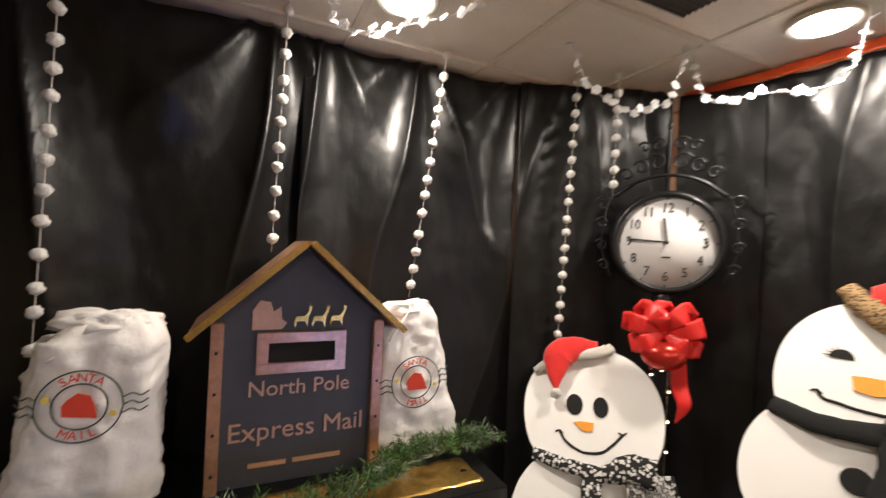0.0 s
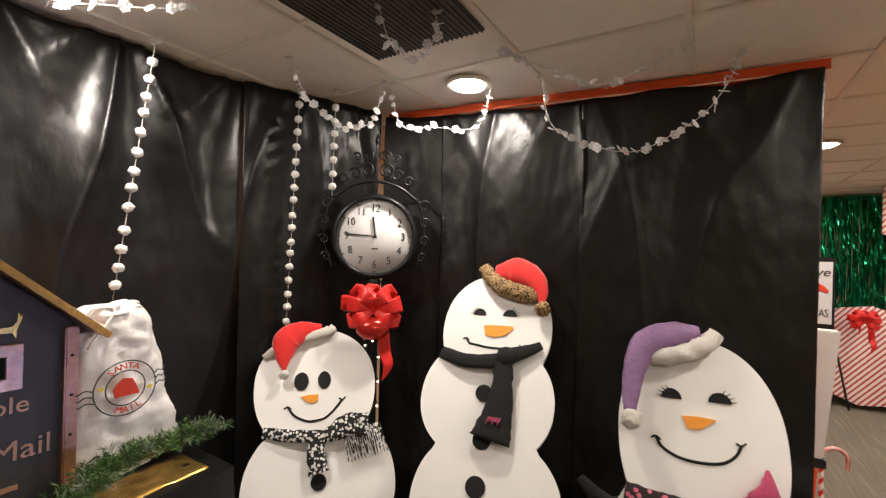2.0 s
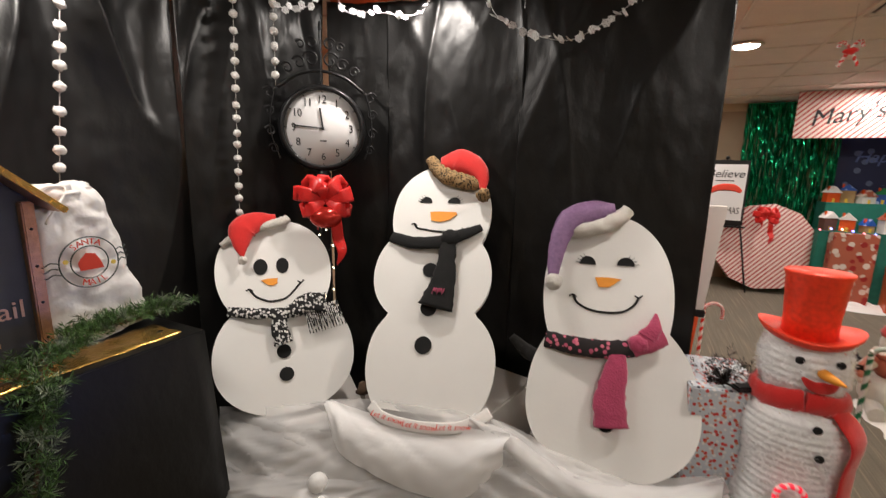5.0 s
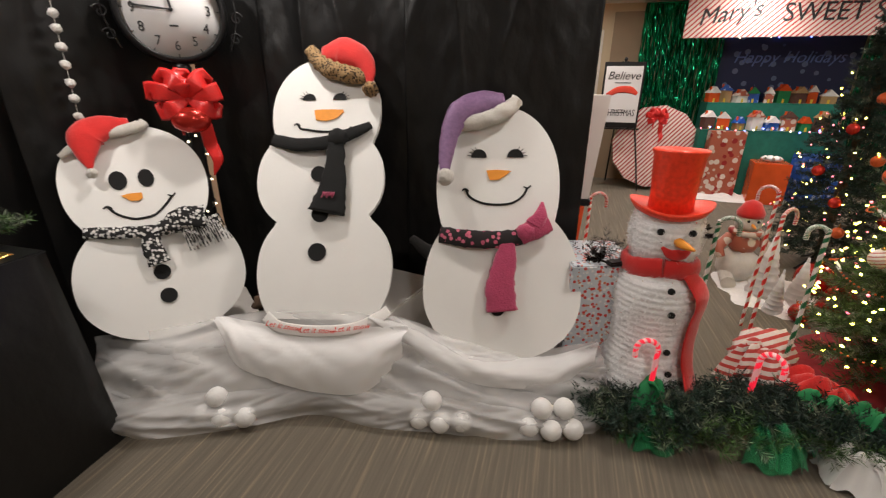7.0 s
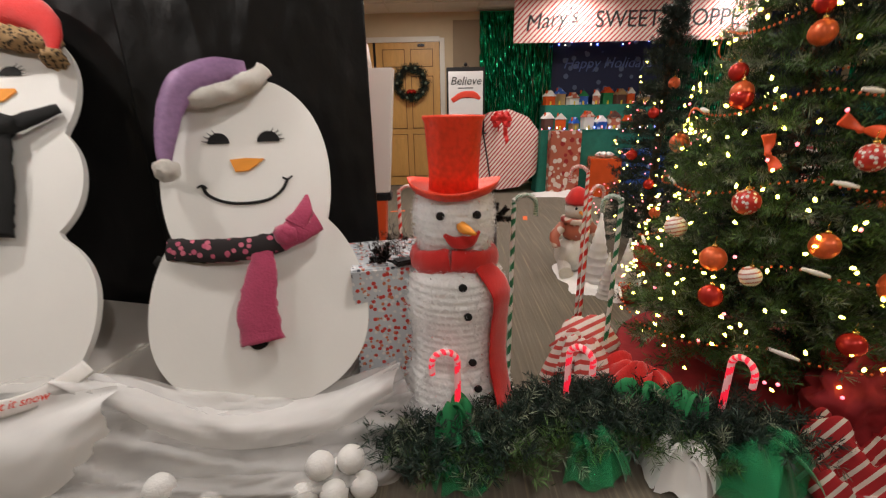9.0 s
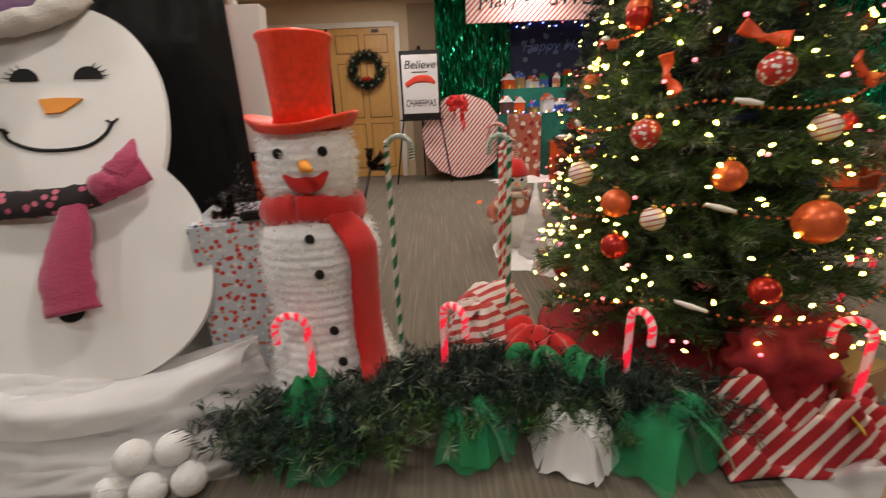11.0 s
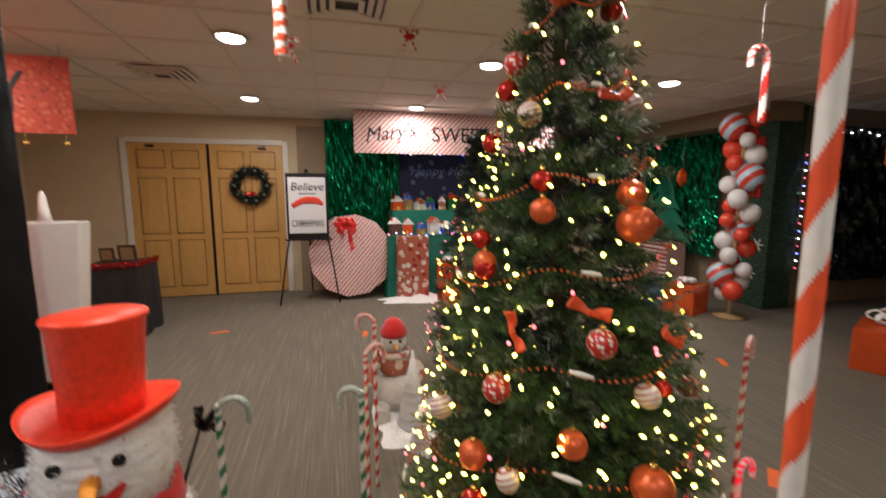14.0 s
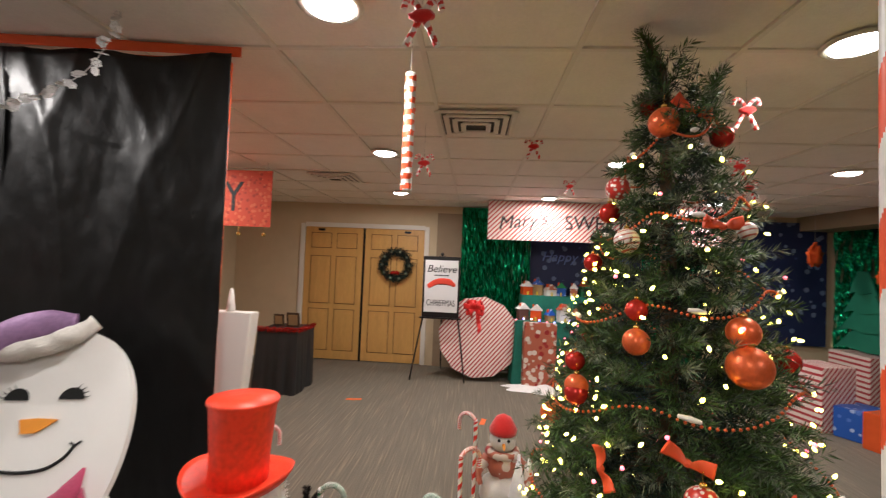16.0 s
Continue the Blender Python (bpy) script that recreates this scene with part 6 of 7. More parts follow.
def blanket(label, x, y, z, sx, sy, seed, material, lift=0.26):
    off = Vector((seed * 3.7, seed, 0))
    ob = part("crumpled_blanket", sheet(lambda u, v: Vector(((u - 0.5) * sx + 0.05 * noise.noise(Vector((u * 3, v * 3, 1)) + off), (v - 0.5) * sy, max(0.0, 0.05 + lift * noise.noise(Vector((u * 4, v * 4, 0)) + off) + 0.05 * noise.noise(Vector((u * 11, v * 11, 0)) + off)) * (1 - abs(2 * u - 1) ** 4) * (1 - abs(2 * v - 1) ** 4) + 0.004)), 44, 44), material, smooth=True)
    ob.matrix_world = pose(x, y, z)
    if material is M_KNIT:
        ob.modifiers.new("thick", "SOLIDIFY").thickness = 0.008
    return tagged(ob, label, "blanket", "blankets")


blanket("crumpled red and white knitted blanket on the floor", 1.62, -1.95, 0.02, 0.34, 0.46, 1, M_KNIT)
blanket("crumpled red and white knitted blanket on the floor", 1.66, -2.16, 0.02, 0.3, 0.32, 2, M_KNIT, 0.2)
blanket("crumpled white tulle on the floor", 1.3, -2.2, 0.01, 0.5, 0.7, 3, M_TULLE, 0.13)
blanket("crumpled white tulle on the floor", 1.6, -2.62, 0.01, 0.42, 0.45, 4, M_TULLE, 0.13)
blanket("red mesh ribbon laid over the tulle", 1.28, -2.36, 0.06, 0.34, 0.4, 5, M_RED_NET, 0.13)
ks = part("kraft_box", box(0.16, 0.22, 0.14, (0, 0, 0), 0.004), M_KRAFT)
ks.matrix_world = pose(1.78, -2.26, 0, 0, 0, 20)
tagged(ks, "small brown cardboard box under the tree", "box")
yt = part("yellow_tag", box(0.05, 0.05, 0.003, (0, 0, 0), 0.001), M_YELLOW)
yt.matrix_world = pose(1.5, -2.04, 0.15, 50, 0, -35)
tagged(yt, "yellow cardboard tag on the knitted blanket", "tag")


def led_spot():
    s = thing("led_spotlight", "small black LED floodlight, lit icy blue", "spotlight", axes((1.21, -2.11, 0.3), (-0.84, -0.54, 0), (0.16, -0.25, 0.95)))
    part("housing", box(0.11, 0.082, 0.06, (0, 0, -0.062), 0.012), M_BLACK, s)
    part("lens", plate(oval(0, 0, 0.05, 0.036, 32), 0.003, -0.001), M_LED, s, "glowing blue lens")
    part("led_chip", plate(oval(0, 0, 0.036, 0.027, 24), 0.003, 0.001), M_LED_CORE, s, "white-hot LED")
    part("bracket", sweep([(-0.055, -0.03, -0.05), (-0.05, -0.065, -0.05), (0.05, -0.065, -0.05), (0.055, -0.03, -0.05)], 0.005, 6, 20), M_BLACK, s)
    part("foot", sweep([(0, -0.08, -0.03), (0, -0.15, -0.03), (0, -0.24, -0.02)], 0.008, 6, 8), M_BLACK, s)


led_spot()


def cone_tree(name, label, x, y, r, h, mt, tiers=9, z=0.0):
    prof = []
    for k in range(tiers):
        f = k / tiers
        prof += [(r * (1 - f), h * f), (r * (1 - f) * 1.02, h * (f + 0.25 / tiers)), (r * (1 - f) * 0.75, h * (f + 0.95 / tiers))]
    prof.append((0.003, h))
    return tagged(part(name, lathe(prof, 18, (x, y, z)), mt), label, "ornamental tree", "small tabletop trees")


def pinecone_ornament(x, y, z, r, h):
    p = thing("pinecone_ornament", "tall brown pinecone of open scales standing in the tulle", "pinecone", pose(x, y, 0))
    part("core", sweep([(0, 0, 0), (0, 0, h * 0.5), (0, 0, h + z)], [r * 0.35, r * 0.3, 0.004], 8, 10), M_BRICKBROWN, p)
    shape = ball(1.0, (0, 0, 0), 8, (0.022, 0.017, 0.007))
    first = part("scale", shape, M_BRICKBROWN, p)
    for ring in range(11):
        f = ring / 10
        q = r * (0.35 + 0.75 * math.sin(math.pi * (0.2 + 0.72 * f)))
        for k in range(8):
            o = first if ring == 0 and k == 0 else new("scale", first.data)
            o.parent = p
            a = 360 / 8 * (k + 0.5 * (ring % 2))
            o.matrix_basis = pose(q * math.cos(radians(a)), q * math.sin(radians(a)), z + h * f, 0, 0, a) @ pose(0, 0, 0, 0, -28, 0)


pinecone_ornament(1.73, -2.5, 0.06, 0.05, 0.27)
star = plate([(0.035 * (1 if k % 2 == 0 else 0.42) * math.sin(k * math.pi / 5), 0.035 * (1 if k % 2 == 0 else 0.42) * math.cos(k * math.pi / 5)) for k in range(10)], 0.008)
so = part("wooden_star", star, M_BRICKBROWN)
so.matrix_world = axes((1.73, -2.5, 0.385), (0.4, -0.9, 0), (0, 0, 1))
tagged(so, "small brown star on the pinecone tree", "star")
cone_tree("white_cone_tree", "white glitter cone tree on the floor", 3.2, -1.62, 0.11, 0.5, M_TINSEL, 10)
cone_tree("white_cone_tree", "white glitter cone tree on the floor", 3.1, -1.78, 0.09, 0.36, M_TINSEL, 10)
cone_tree("silver_cone_tree", "silver cone tree on the floor", 3.0, -1.62, 0.06, 0.3, M_SILVER, 10)
for x, y, r in ((3.35, -1.98, 0.12), (3.15, -2.05, 0.09), (3.0, -1.92, 0.075), (2.9, -1.72, 0.06)):
    sphere_orn("floor_bauble", "large shiny red bauble on the floor", r, M_BALL_RED, (x, y, r))


def gnome(x, y):
    g = thing("snowman_plush", "stuffed snowman with red cap and plaid scarf", "soft toy", pose(x, y, 0))
    part("plush", ball(0.14, (0, 0, 0.13), 20, (1, 1, 0.95), 0.1), M_FUR, g)
    part("chest", ball(0.1, (0, 0, 0.31), 18, (1, 1, 0.95), 0.1), M_SANTA_PAPER, g)
    part("head", ball(0.085, (0, 0, 0.46), 18, (1, 1, 0.95), 0.06), M_FUR, g)
    part("cap", lathe([(0.085, 0.5), (0.09, 0.53), (0.05, 0.6), (0.01, 0.62)], 16), M_RED_FELT, g)
    part("muffler", sweep([(0.09 * math.cos(k), 0.09 * math.sin(k), 0.385) for k in range(7)], 0.024, 8, 30), M_SANTA_PAPER, g)
    for s in (-1, 1):
        part("arm", sweep([(0, s * 0.09, 0.34), (-0.04, s * 0.16, 0.27), (-0.08, s * 0.15, 0.2)], [0.04, 0.035, 0.03], 10, 12), M_SANTA_PAPER, g)
        part("leg", sweep([(-0.05, s * 0.08, 0.06), (-0.16, s * 0.1, 0.05), (-0.22, s * 0.11, 0.05)], [0.05, 0.045, 0.05], 10, 12), M_FUR, g)
        part("eye", ball(0.01, (-0.08, s * 0.03, 0.48), 8), M_BLACK_FELT, g)
    part("nose", sweep([(-0.08, 0, 0.455), (-0.12, 0, 0.45), (-0.14, 0, 0.445)], [0.012, 0.003], 8, 6), M_CARROT, g)


gnome(3.5, -1.55)
def cotton_patch(cx, cy, rx, ry, seed):
    """A loose rounded patch of cotton snow with an uneven rim."""
    def at(u, v):
        a = 2 * math.pi * u
        c, s = math.cos(a), math.sin(a)
        q = v * (1 + 0.35 * noise.noise(Vector((c * 2, s * 2, seed))))
        z = max(0.0, 0.035 + 0.05 * noise.noise(Vector((c * v * 5, s * v * 5, seed)))) * (1 - v ** 3)
        return Vector((cx + rx * q * c, cy + ry * q * s, 0.004 + z))
    tagged(part("cotton_snow", sheet(at, 48, 14), M_COTTON, smooth=True), "white cotton snow spread on the carpet", "cotton snow", "cotton snow")


cotton_patch(3.3, -1.75, 0.36, 0.36, 1)
for x, y, a in ((5.47, -0.035, 10), (5.05, -1.47, 80), (2.31, -3.29, 40), (3.57, -4.33, 60)):
    tp = part("floor_tape", box(0.05, 0.17, 0.002, (0, 0, 0.001)), M_TAPE)
    tp.matrix_world = pose(x, y, 0, 0, 0, a)
    tagged(tp, "short strip of orange tape on the carpet", "tape", "floor tape")


# ---------------------------------------------------------------- the far side of the room
def wreath(x, y, z, R):
    w = thing("wreath", "dark green pine wreath with red berries on the door", "wreath", pose(x, y, z, 0, 0, 0))
    rnd = np.random.default_rng(6)
    sp = []
    for k in range(420):
        a = rnd.random() * 2 * math.pi
        c = np.array((-0.02 - 0.03 * rnd.random(), math.cos(a) * R, math.sin(a) * R))
        d = rnd.normal(size=3)
        d[0] = -abs(d[0]) * 0.6
        sp.append((c + rnd.normal(size=3) * 0.02 * np.array((0.3, 1, 1)), d, 0.055))
    part("needles", needles(sp, 0.04, 0.002, rnd, 22), M_NEEDLE_DARK, w)["kind"] = "stuff"
    part("ring", sweep([(-0.02, math.cos(k * math.pi / 8) * R, math.sin(k * math.pi / 8) * R) for k in range(17)], 0.03, 8, 48, up=(1, 0, 0)), M_BARK, w)
    for k in range(10):
        a = k * 0.63
        part("frosted_cone", ball(0.022, (-0.07, math.cos(a) * R * 1.05, math.sin(a) * R * 1.05), 8), M_NEEDLE_PALE, w)
    for k in range(5):
        part("berry", ball(0.025, (-0.07, -0.05 + 0.025 * k, -0.12 + 0.015 * (k % 2)), 10), M_BALL_RED, w)


wreath(7.215, -0.13, 1.5, 0.2)


def easel():
    e = thing("easel_sign", "white sign reading Believe and CHRISTMAS on a black easel", "sign", pose(6.5, -0.888, 0, 0, 0, 0))
    tilt = Matrix.Rotation(radians(8), 4, "Y")
    b = box(0.02, 0.5, 0.82, (0, 0, 0.83), 0.004)
    part("backing_board", b, M_BLACK, e)
    part("poster", box(0.006, 0.45, 0.7, (-0.0135, 0, 0.9), 0.001), M_CLOCKFACE, e, "white printed poster")
    face = lambda y, z: axes((-0.0185, y, z), (0, -1, 0), (0, 0, 1))
    lettering("Believe", 0.14, face(0, 1.48), M_WRITING, e, shear=0.25)
    lettering("CHRISTMAS", 0.12, face(0, 1.02), M_WRITING, e, width=0.62)
    part("red_print", sweep([(-0.018, 0.18, 1.24), (-0.018, 0.05, 1.31), (-0.018, -0.1, 1.31), (-0.018, -0.19, 1.26)], [0.03, 0.04, 0.045, 0.02], 8, 20, (0.06, 1)), M_INK_RED, e)
    for k in range(3):
        part("small_print", box(0.002, 0.2 - 0.04 * k, 0.012, (-0.0175, 0, 1.39 - 0.25 * k + (0.13 if k else 0))), M_WRITING, e)
    part("ledge", box(0.05, 0.56, 0.02, (-0.02, 0, 0.81), 0.003), M_BLACK, e)
    part("knob", ball(0.025, (0, 0, 1.68), 10), M_BLACK, e)
    for y0, y1, x1 in ((0.1, 0.36, -0.15), (-0.1, -0.36, -0.15), (0, 0, 0.5)):
        part("leg", sweep([(0.015, y0 * 0.3, 1.66), (0.03 if x1 < 0 else 0.24, (y0 + y1) / 2, 0.85), (x1, y1, 0.012)], 0.011, 8, 12), M_BLACK, e)


easel()


def peppermint():
    p = thing("peppermint_disc", "huge round sweet wrapped in red and white striped paper", "decoration", pose(6.62, -1.42, 0.0, 0, 10, 0))
    pts = [(0.55 * math.cos(radians(22.5 + 30 * k)), 0.55 + 0.55 * math.sin(radians(22.5 + 30 * k))) for k in range(12)]
    d = plate(pts, 0.14, 0)
    d.transform(axes((0, 0, 0.02), (0, -1, 0), (0, 0, 1)))
    part("wrapped_disc", d, M_CHEVRON, p)
    return p


peppermint()
bow("red_bow", "dark red ribbon bow on the striped sweet", axes((6.36, -1.35, 0.98), (0, -1, 0), (0, 0, 1)), 0.13, M_RED_SATIN, True)


def shop_sign():
    s = thing("hanging_sign", "red and white striped banner sign hung above the sweet stall", "sign", pose(6.4, -2.96, 1.905))
    part("panel", box(0.03, 2.96, 0.515, (0, 0, 0), 0.003), M_PAPER_STRIPE, s)
    face = lambda y, z: axes((-0.018, y, z), (0, -1, 0), (0, 0, 1))
    lettering("Mary's", 0.25, face(1.03, 0.25) @ pose(0, 0, 0, 0, 0, 8), M_WRITING, s, shear=0.3)
    lettering("SWEET SHOPPE", 0.27, face(-0.4, 0.24), M_WRITING, s, width=0.95)
    for y in (-1.4, 1.4):
        part("cord", sweep([(0, y, 0.51), (0, y, 0.52), (0, y, CEIL - 1.905)], 0.003, 5, 4), M_BLACK, s)


shop_sign()


def foil_curtain(label, p0, p1, z0, z1, n, material, seed):
    c = thing("foil_curtain", label, "foil curtain", None, "foil curtains")
    rnd = random.Random(seed)
    a, b = Vector((*p0, 0)), Vector((*p1, 0))
    d = (b - a)
    side = Vector((d.y, -d.x, 0)).normalized()
    w = d.length / n * 1.9
    dn = d.normalized()
    strips = 0
    rest = ([], [])
    for k in range(n):
        base = a + d * ((k + 0.5) / n) + side * rnd.uniform(-0.03, 0.03)
        ph, fq = rnd.uniform(0, 6), rnd.uniform(14, 34)
        vs, fs = [], []
        for j in range(41):
            v = j / 40
            tw = 1.1 * math.sin(ph + v * fq)
            h = (dn * math.cos(tw) + side * math.sin(tw)) * w / 2
            c0 = base + side * 0.015 * math.sin(ph * 2 + v * 9) + Vector((0, 0, z1 + (z0 - z1) * v))
            vs += [tuple(c0 - h), tuple(c0 + h)]
            if j:
                fs.append((2 * j - 2, 2 * j - 1, 2 * j + 1, 2 * j))
        part("foil_strip", (vs, fs), material, c)
    part("header", sweep([tuple(a + Vector((0, 0, z1))), tuple((a + b) / 2 + Vector((0, 0, z1))), tuple(b + Vector((0, 0, z1)))], 0.012, 6, 8), material, c)


foil_curtain("shiny green foil fringe curtain", (7.15, -1.12), (7.15, -2.15), 0.05, 2.4, 90, M_GREEN_FOIL, 1)
foil_curtain("shiny green foil fringe curtain", (7.15, -3.75), (7.15, -4.65), 0.05, 2.4, 74, M_GREEN_FOIL, 2)
foil_curtain("shiny green foil fringe curtain", (7.18, -6.42), (5.7, -6.42), 0.5, 2.23, 70, M_GREEN_FOIL, 3)
foil_curtain("black foil fringe curtain in the dark recess", (2.7, -9.15), (4.85, -9.15), 0.3, 2.2, 80, M_BLACK_FOIL, 4)
foil_curtain("black foil fringe curtain in the dark recess", (4.78, -6.8), (4.78, -9.1), 0.3, 2.2, 80, M_BLACK_FOIL, 5)
tagged(part("snow_scene_panel", box(0.03, 1.6, 1.4, (7.2, -2.95, 0.95), 0.004), M_BLUE_PANEL), "dark blue snowy backdrop with pale script", "backdrop panel")
tagged(part("snow_scene_panel", box(0.03, 1.15, 1.75, (7.2, -5.75, 0.6), 0.004), M_BLUE_PANEL), "blue snowflake backdrop panel on the wall", "backdrop panel")
hl = thing("backdrop_lettering", "pale blue script Happy Holidays on the backdrop", "lettering", axes((7.18, -2.95, 1.72), (0, -1, 0), (0, 0, 1)))
lettering("Happy Holidays", 0.2, pose(0, 0, 0.003), mat("pale_blue_ink", (0.12, 0.17, 0.4), 0.7), hl, shear=0.3)
cloth_table("stall_table", "raised stall shelf under a teal cloth", 6.75, 7.1, -3.5, -2.0, 1.16, M_GREEN_CLOTH, 0.02, 4)
cloth_table("stall_table", "stall counter under a teal cloth", 6.45, 6.72, -3.5, -1.9, 0.84, M_GREEN_CLOTH, 0.03, 5)
TOYS = [M_RED_PAPER, M_KRAFT, M_WHITE_BOARD, M_BLUE_PAPER, M_SANTA_PAPER, M_GREEN_LEAF, M_BRICKBROWN]


def toy_house(x, y, z, k):
    rnd = random.Random(k)
    h = thing("toy_house", "small painted house in the sweet stall display", "toy house", pose(x, y, z, 0, 0, rnd.uniform(-25, 25)), "stall toys")
    w, t = rnd.uniform(0.09, 0.16), rnd.uniform(0.08, 0.17)
    part("wall_block", box(0.09, w, t), TOYS[k % 7], h)
    b = plate([(-w * 0.6, 0), (w * 0.6, 0), (0, 0.08)], 0.11, -0.055)
    b.transform(axes((0, 0, t), (0, -1, 0), (0, 0, 1)))
    part("roof", b, TOYS[(k + 2) % 7] if k % 4 else M_COTTON, h)
    part("door", box(0.004, 0.025, 0.05, (-0.047, 0, 0.0)), M_YELLOW, h)
    part("chimney", box(0.02, 0.02, 0.05, (0.0, w * 0.3, t + 0.03)), M_RED_PAPER, h)


for k in range(9):
    toy_house(6.9 + 0.05 * (k % 2), -2.08 - 0.165 * k, 1.163, k)
for k in range(8):
    toy_house(6.58, -2.0 - 0.18 * k, 0.843, k + 20)
sl = thing("coloured_lights", "string of small coloured lights round the stall", "string lights")
cl_rnd = random.Random(9)
lp = [(6.44, -1.9 - 0.1 * k, 0.86 + 0.02 * math.sin(k)) for k in range(17)] + [(7.17, -3.5 + 0.09 * k, 2.0 + 0.04 * math.sin(k * 1.3)) for k in range(17)]
part("wire", sweep(lp[:17], 0.002, 4, 40), M_BLACK, sl)
part("wire", sweep(lp[17:], 0.002, 4, 40), M_BLACK, sl)
for k, p in enumerate(lp):
    part("bulb", ball(0.011, p, 8), [M_RED_BULB, M_BLUE_BULB, M_POST_BULB, M_BLUE_BULB][k % 4], sl)

gift("tall gift in red motif paper", 6.5, -2.2, 0.3, 0.42, 0.84, M_SANTA_PAPER, 5)
gift("red gift with a fluffy white bow", 6.25, -2.7, 0.36, 0.38, 0.5, M_RED_PAPER, -10, M_COTTON, None, 0.1)
gift("blue snowflake gift beside the stall", 6.2, -3.2, 0.4, 0.42, 0.6, M_BLUE_PAPER, 8)
gift("blue snowflake gift by the balloons", 5.3, -5.25, 0.35, 0.4, 0.3, M_BLUE_PAPER, 30)
gift("red foil gift with a white bow", 4.95, -5.25, 0.36, 0.36, 0.34, M_RED_PAPER, 20, M_COTTON, None, 0.1)
gift("red foil gift with a white ribbon bow", 3.1, -5.55, 0.5, 0.5, 0.34, M_RED_PAPER, 25, M_COTTON, None, 0.2)
gift("striped gift with a white lid", 5.6, -5.05, 0.4, 0.4, 0.66, M_CHEVRON, 12)
cotton_patch(6.35, -2.5, 0.28, 0.75, 2)

# corner by the partition
def flared_pedestal():
    p = thing("flared_pedestal", "white flared display pedestal on an orange plastic base", "pedestal", pose(2.465, -0.24, 0))

    def frustum(z0, hx0, y00, y01, z1, hx1, y10, y11):
        b = bmesh.new()
        lo = [b.verts.new(q) for q in ((-hx0, y00, z0), (hx0, y00, z0), (hx0, y01, z0), (-hx0, y01, z0))]
        hi = [b.verts.new(q) for q in ((-hx1, y10, z1), (hx1, y10, z1), (hx1, y11, z1), (-hx1, y11, z1))]
        b.faces.new(lo[::-1])
        b.faces.new(hi)
        for k in range(4):
            b.faces.new((lo[k], lo[(k + 1) % 4], hi[(k + 1) % 4], hi[k]))
        bmesh.ops.bevel(b, geom=b.edges[:], offset=0.004, segments=2, affect="EDGES")
        return b

    part("flared_top", frustum(0.8, 0.03, -0.115, 0.12, 1.33, 0.035, -0.16, 0.12), M_WHITE_BOARD, p)
    part("collar", frustum(0.765, 0.04, -0.125, 0.13, 0.8, 0.04, -0.125, 0.13), M_BLACK, p, "black collar")
    part("base", frustum(0.0, 0.03, -0.05, 0.12, 0.765, 0.04, -0.1, 0.125), M_ORANGE, p, "base wrapped in orange plastic")


flared_pedestal()
cloth_table("covered_table", "small table under a black cloth with red tinsel edge", 5.47, 5.98, 0.65, 1.12, 0.72, M_BLACK_CLOTH, 0.02, 7)
tn = thing("red_tinsel", "red and silver tinsel along the table edge", "garland")
trn = np.random.default_rng(2)
part("tinsel", needles([(np.array((5.46, 0.64 + 0.49 * q / 60, 0.73)), trn.normal(size=3), 0.02) for q in range(60)] + [(np.array((5.47 + 0.5 * q / 40, 0.64, 0.73)), trn.normal(size=3), 0.02) for q in range(40)], 0.03, 0.002, trn, 24), M_BALL_RED, tn)["kind"] = "stuff"
for x, y, s in ((5.75, 0.82, 0.16), (5.8, 1.02, 0.13)):
    pf = thing("picture_frame", "small dark framed picture on the table", "picture frame", pose(x, y, 0.722, 0, -10, 0), "table pictures")
    part("frame", box(0.015, s, s * 1.1, (0, 0, 0), 0.003), M_BARK, pf)
    part("picture", box(0.004, s * 0.7, s * 0.8, (-0.009, 0, s * 0.15)), M_KRAFT, pf)
part_cone = lathe([(0.02, 0), (0.014, 0.04), (0.01, 0.08), (0.006, 0.095), (0.002, 0.1)], 16, (2.463, -0.29, 1.33))
tagged(part("white_figure", part_cone, M_WHITE_BOARD), "slim white cone ornament on the flared pedestal", "ornament")


def red_banner():
    b = thing("hanging_banner", "red brick-print paper banner with dark lettering", "banner", pose(4.5, 0.56, 1.83))
    part("panel", box(0.006, 1.5, 0.52, (0, 0.75, 0), 0.001), M_RED_BRICKS, b)
    lettering("RY", 0.4, axes((-0.0055, 0.46, 0.26), (0, -1, 0), (0, 0, 1)), M_WRITING, b, width=0.8)
    for y in (0.06, 0.3):
        part("cord", sweep([(0, y, 0), (0, y, -0.03), (0, y, -0.06)], 0.002, 5, 4), M_GOLD, b)
        part("jingle_bell", ball(0.02, (0, y, -0.07), 10), M_GOLD, b)
    for y in (0.05, 1.4):
        part("hanger", sweep([(0, y, 0.52), (0, y, 0.55), (0, y, CEIL - 1.83)], 0.002, 5, 4), M_THREAD, b)


red_banner()


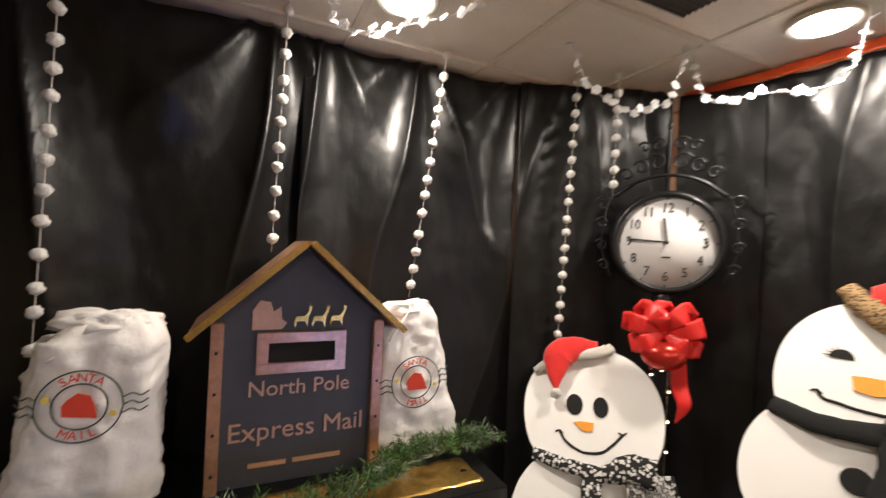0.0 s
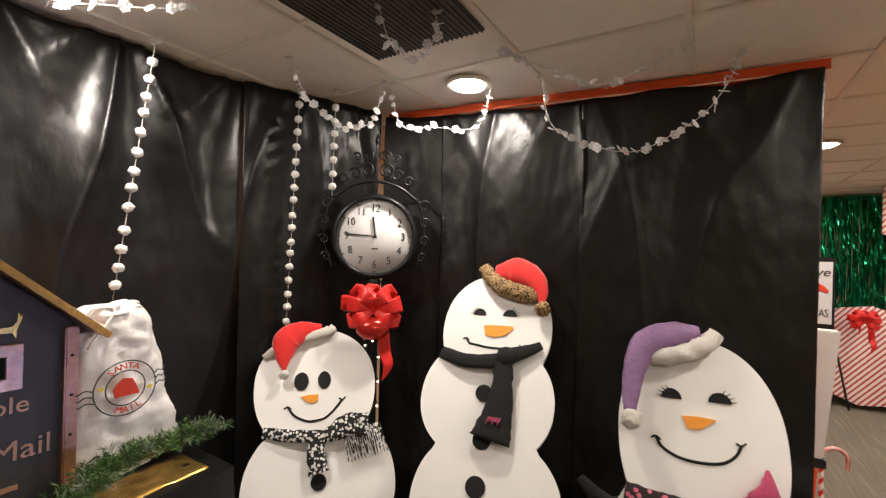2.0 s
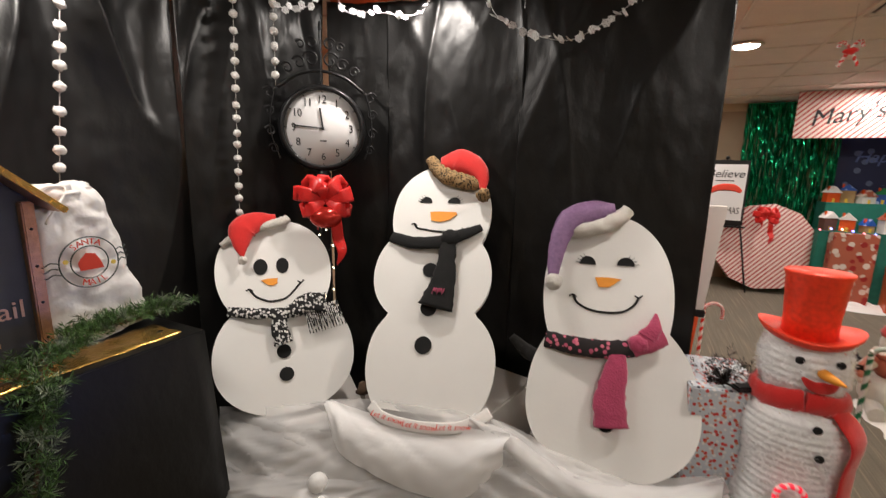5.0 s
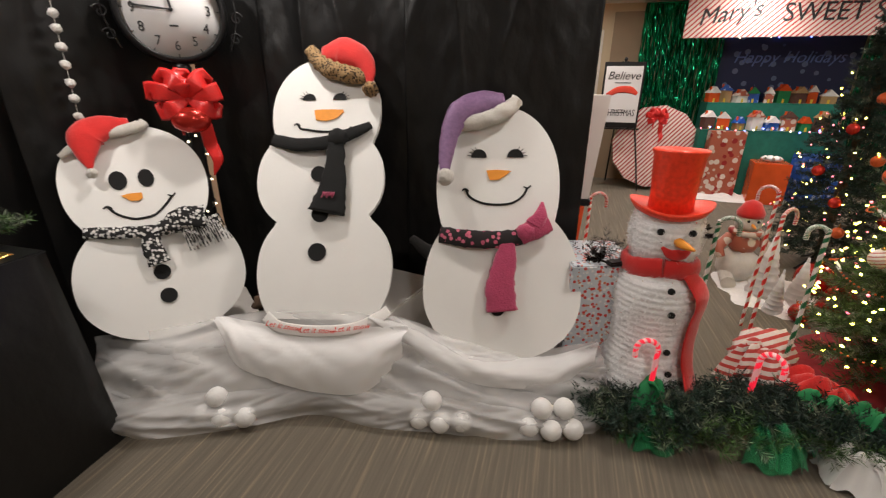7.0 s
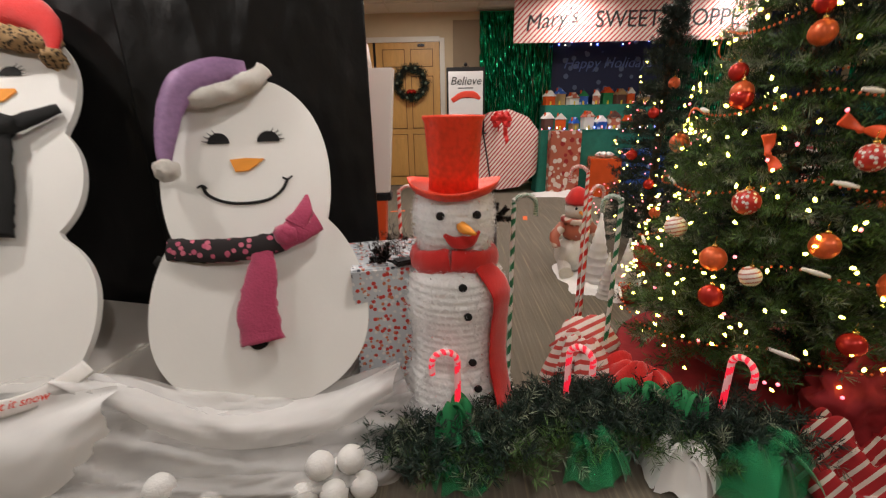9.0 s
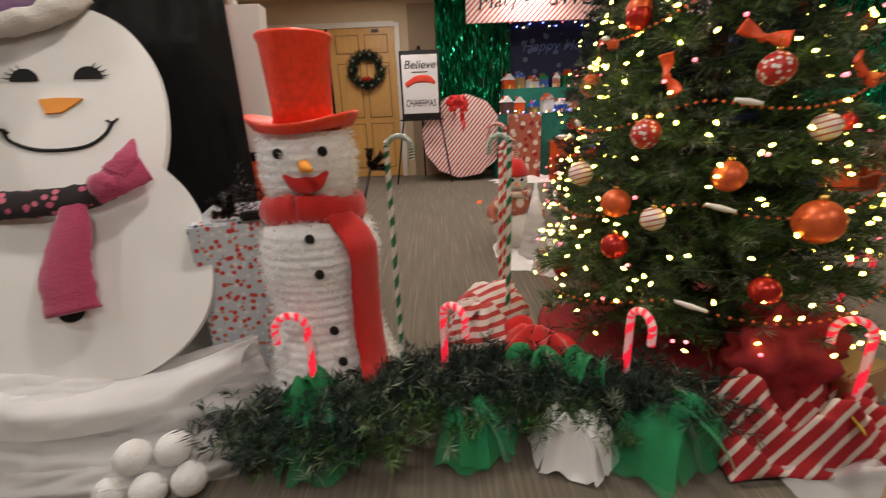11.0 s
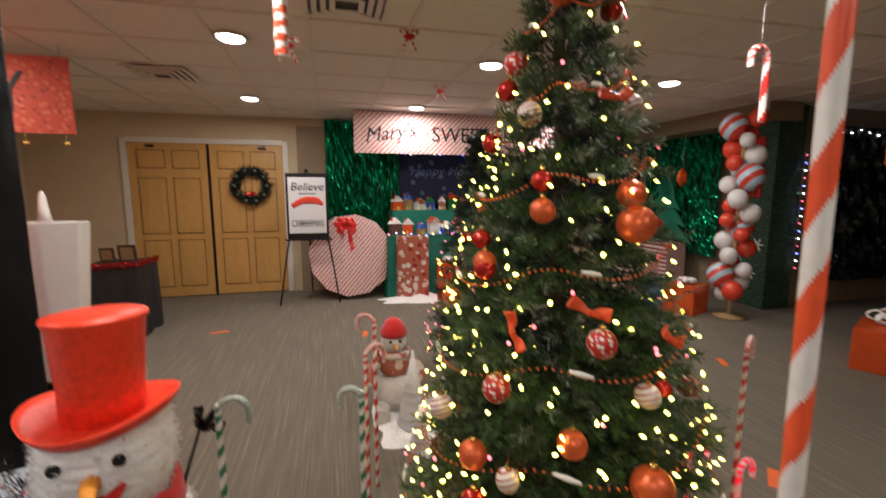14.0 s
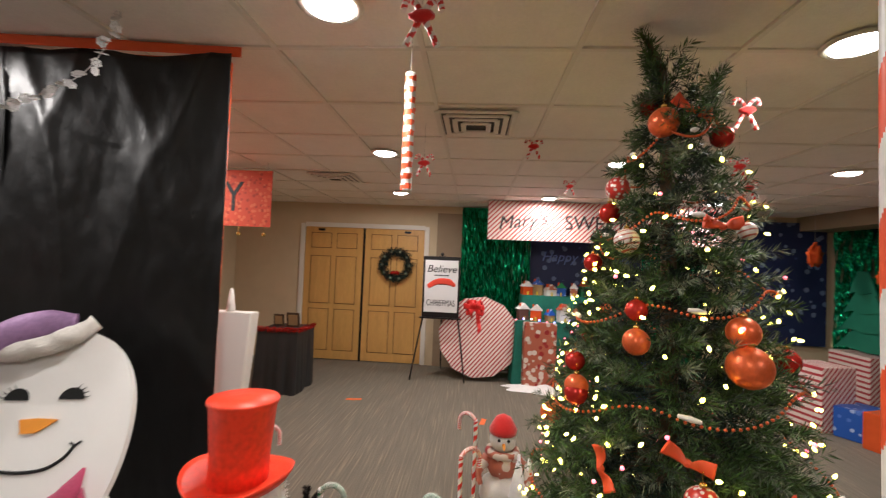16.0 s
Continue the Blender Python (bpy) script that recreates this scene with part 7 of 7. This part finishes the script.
# ---------------------------------------------------------------- balloons and far recess
def balloon_column(x, y, z0, z1, n, seed, lean=(0, 0)):
    c = thing("balloon_column", "column of red, white and swirl-striped balloons", "balloons", pose(x, y, 0), "balloon columns")
    part("stand", sweep([(0, 0, 0), (lean[0] / 2, lean[1] / 2, z1 / 2), (lean[0], lean[1], z1)], 0.02, 8, 10), M_KRAFT, c)
    part("base", lathe([(0.16, 0), (0.16, 0.02), (0.03, 0.04)], 20), M_KRAFT, c)
    rnd = random.Random(seed)
    for k in range(n):
        f = k / (n - 1)
        a = k * 2.4
        big = k % 7 == 3
        r = 0.14 if big else rnd.uniform(0.075, 0.11)
        o = 0.115
        m = M_SWIRL if big else (M_BALLOON_R if k % 2 else M_BALLOON_W)
        part("balloon", ball(r, (lean[0] * f + o * math.cos(a), lean[1] * f + o * math.sin(a), z0 + (z1 - z0) * f), 18, (1, 1, 1.08)), m, c)


balloon_column(4.62, -5.55, 0.25, 2.2, 26, 1)
balloon_column(3.0, -6.05, 0.25, 2.25, 30, 2, (0.15, 0.1))
for x, y, z, s in ((5.5, -5.6, 1.6, 0.16), (6.3, -5.5, 1.85, 0.2), (3.5, -5.9, 1.75, 0.2)):
    st = plate([(s * (1 if k % 2 == 0 else 0.55) * math.sin(k * math.pi / 5), s * (1 if k % 2 == 0 else 0.55) * math.cos(k * math.pi / 5)) for k in range(10)], 0.1, -0.05)
    bmesh.ops.bevel(st, geom=st.edges[:], offset=0.04, segments=3, affect="EDGES")
    t = thing("star_balloon", "shiny red foil star balloon on a thread", "balloon", axes((x, y, z), (0.5, -0.86, 0), (0, 0, 1)), "star balloons")
    part("foil_star", st, M_RED_PAPER, t, smooth=True)
    part("thread", sweep([(0, s * 0.9, 0), (0, (CEIL - z) * 0.6, 0), (0, CEIL - z, 0)], 0.0015, 5, 4), M_THREAD, t)
col = thing("wrapped_column", "square column wrapped in hedge-print paper with paper snowflakes", "column", pose(5.02, -6.42, 0))
part("shaft", box(0.5, 0.42, CEIL, (0, 0, 0), 0.004), M_HEDGE, col)
for k, (px_, z) in enumerate(((-0.05, 0.42), (0.12, 0.62), (-0.12, 0.78))):
    fl = bmesh.new()
    for q in range(3):
        t = box(0.16, 0.02, 0.004, (0, 0, 0))
        t.transform(pose(px_, 0.215 + 0.002 * q, z, 90, 0, 0) @ pose(0, 0, 0, 0, 0, 60 * q))
        me = bpy.data.meshes.new("tmp")
        t.to_mesh(me)
        t.free()
        fl.from_mesh(me)
    part("paper_snowflake", fl, M_CLOCKFACE, col, "white paper snowflake")
for z, mt in ((1.95, M_RED_FELT), (1.65, M_RED_FELT), (1.35, M_RED_FELT), (1.05, M_KRAFT)):
    part("wooden_plaque", box(0.26, 0.015, 0.12, (0.02, 0.22, z), 0.004), mt, col, "small painted plaque")
ft = thing("flat_tree", "green painted board cut as a stepped fir", "tree cutout", pose(6.4, -6.2, 0.66))
for k in range(4):
    w, z = 0.5 - 0.1 * k, 0.24 * k
    b = plate([(-w, 0), (-w * 0.6, 0.04), (0, 0.01), (w * 0.6, 0.04), (w, 0), (w * 0.35, 0.3), (-w * 0.35, 0.3)], 0.02)
    b.transform(pose(0, 0.022 * k, z, 90, 0, 0))
    part("tier", b, M_FLAT_GREEN, ft)
gift("large striped box under the flat tree", 6.4, -6.15, 0.6, 0.34, 0.66, M_CHEVRON, 0)
rl = thing("recess_lights", "cool white string lights over the dark recess", "string lights")
rp = [(2.7 + 0.07 * k, -8.9, 2.16 + 0.03 * math.sin(k * 1.9)) for k in range(16)] + [(4.74, -6.85 - 0.15 * k, 2.14 + 0.03 * math.sin(k * 1.9)) for k in range(14)] + [(4.73, -6.62, 0.5 + 0.09 * k) for k in range(16)]
for k, p in enumerate(rp):
    part("bulb", ball(0.009, p, 6), M_WHITE_BULB if k < 30 else [M_RED_BULB, M_WHITE_BULB, M_BLUE_BULB][k % 3], rl)
part("wire", sweep(rp[:30], 0.002, 4, 40), M_BLACK, rl)
part("wire", sweep(rp[30:], 0.002, 4, 20), M_BLACK, rl)
cloth_table("recess_table", "low table under a black cloth in the recess", 2.9, 4.8, -9.0, -8.5, 0.35, M_BLACK_CLOTH, 0.02, 9)
tagged(part("cotton_snow", sheet(lambda u, v: Vector((2.95 + 1.8 * u, -8.95 + 0.4 * v, 0.356 + 0.02 + 0.03 * noise.noise(Vector((u * 12, v * 4, 0))))), 40, 8), M_COTTON, smooth=True), "cotton snow on the recess table", "cotton snow")
lantern = lathe([(0.14, 0), (0.14, 0.25), (0.1, 0.35), (0.09, 0.45), (0.02, 0.5)], 12, (4.3, -8.75, 0.38))
tagged(part("cardboard_lantern", lantern, M_KRAFT), "brown cardboard lantern on the recess table", "lantern")
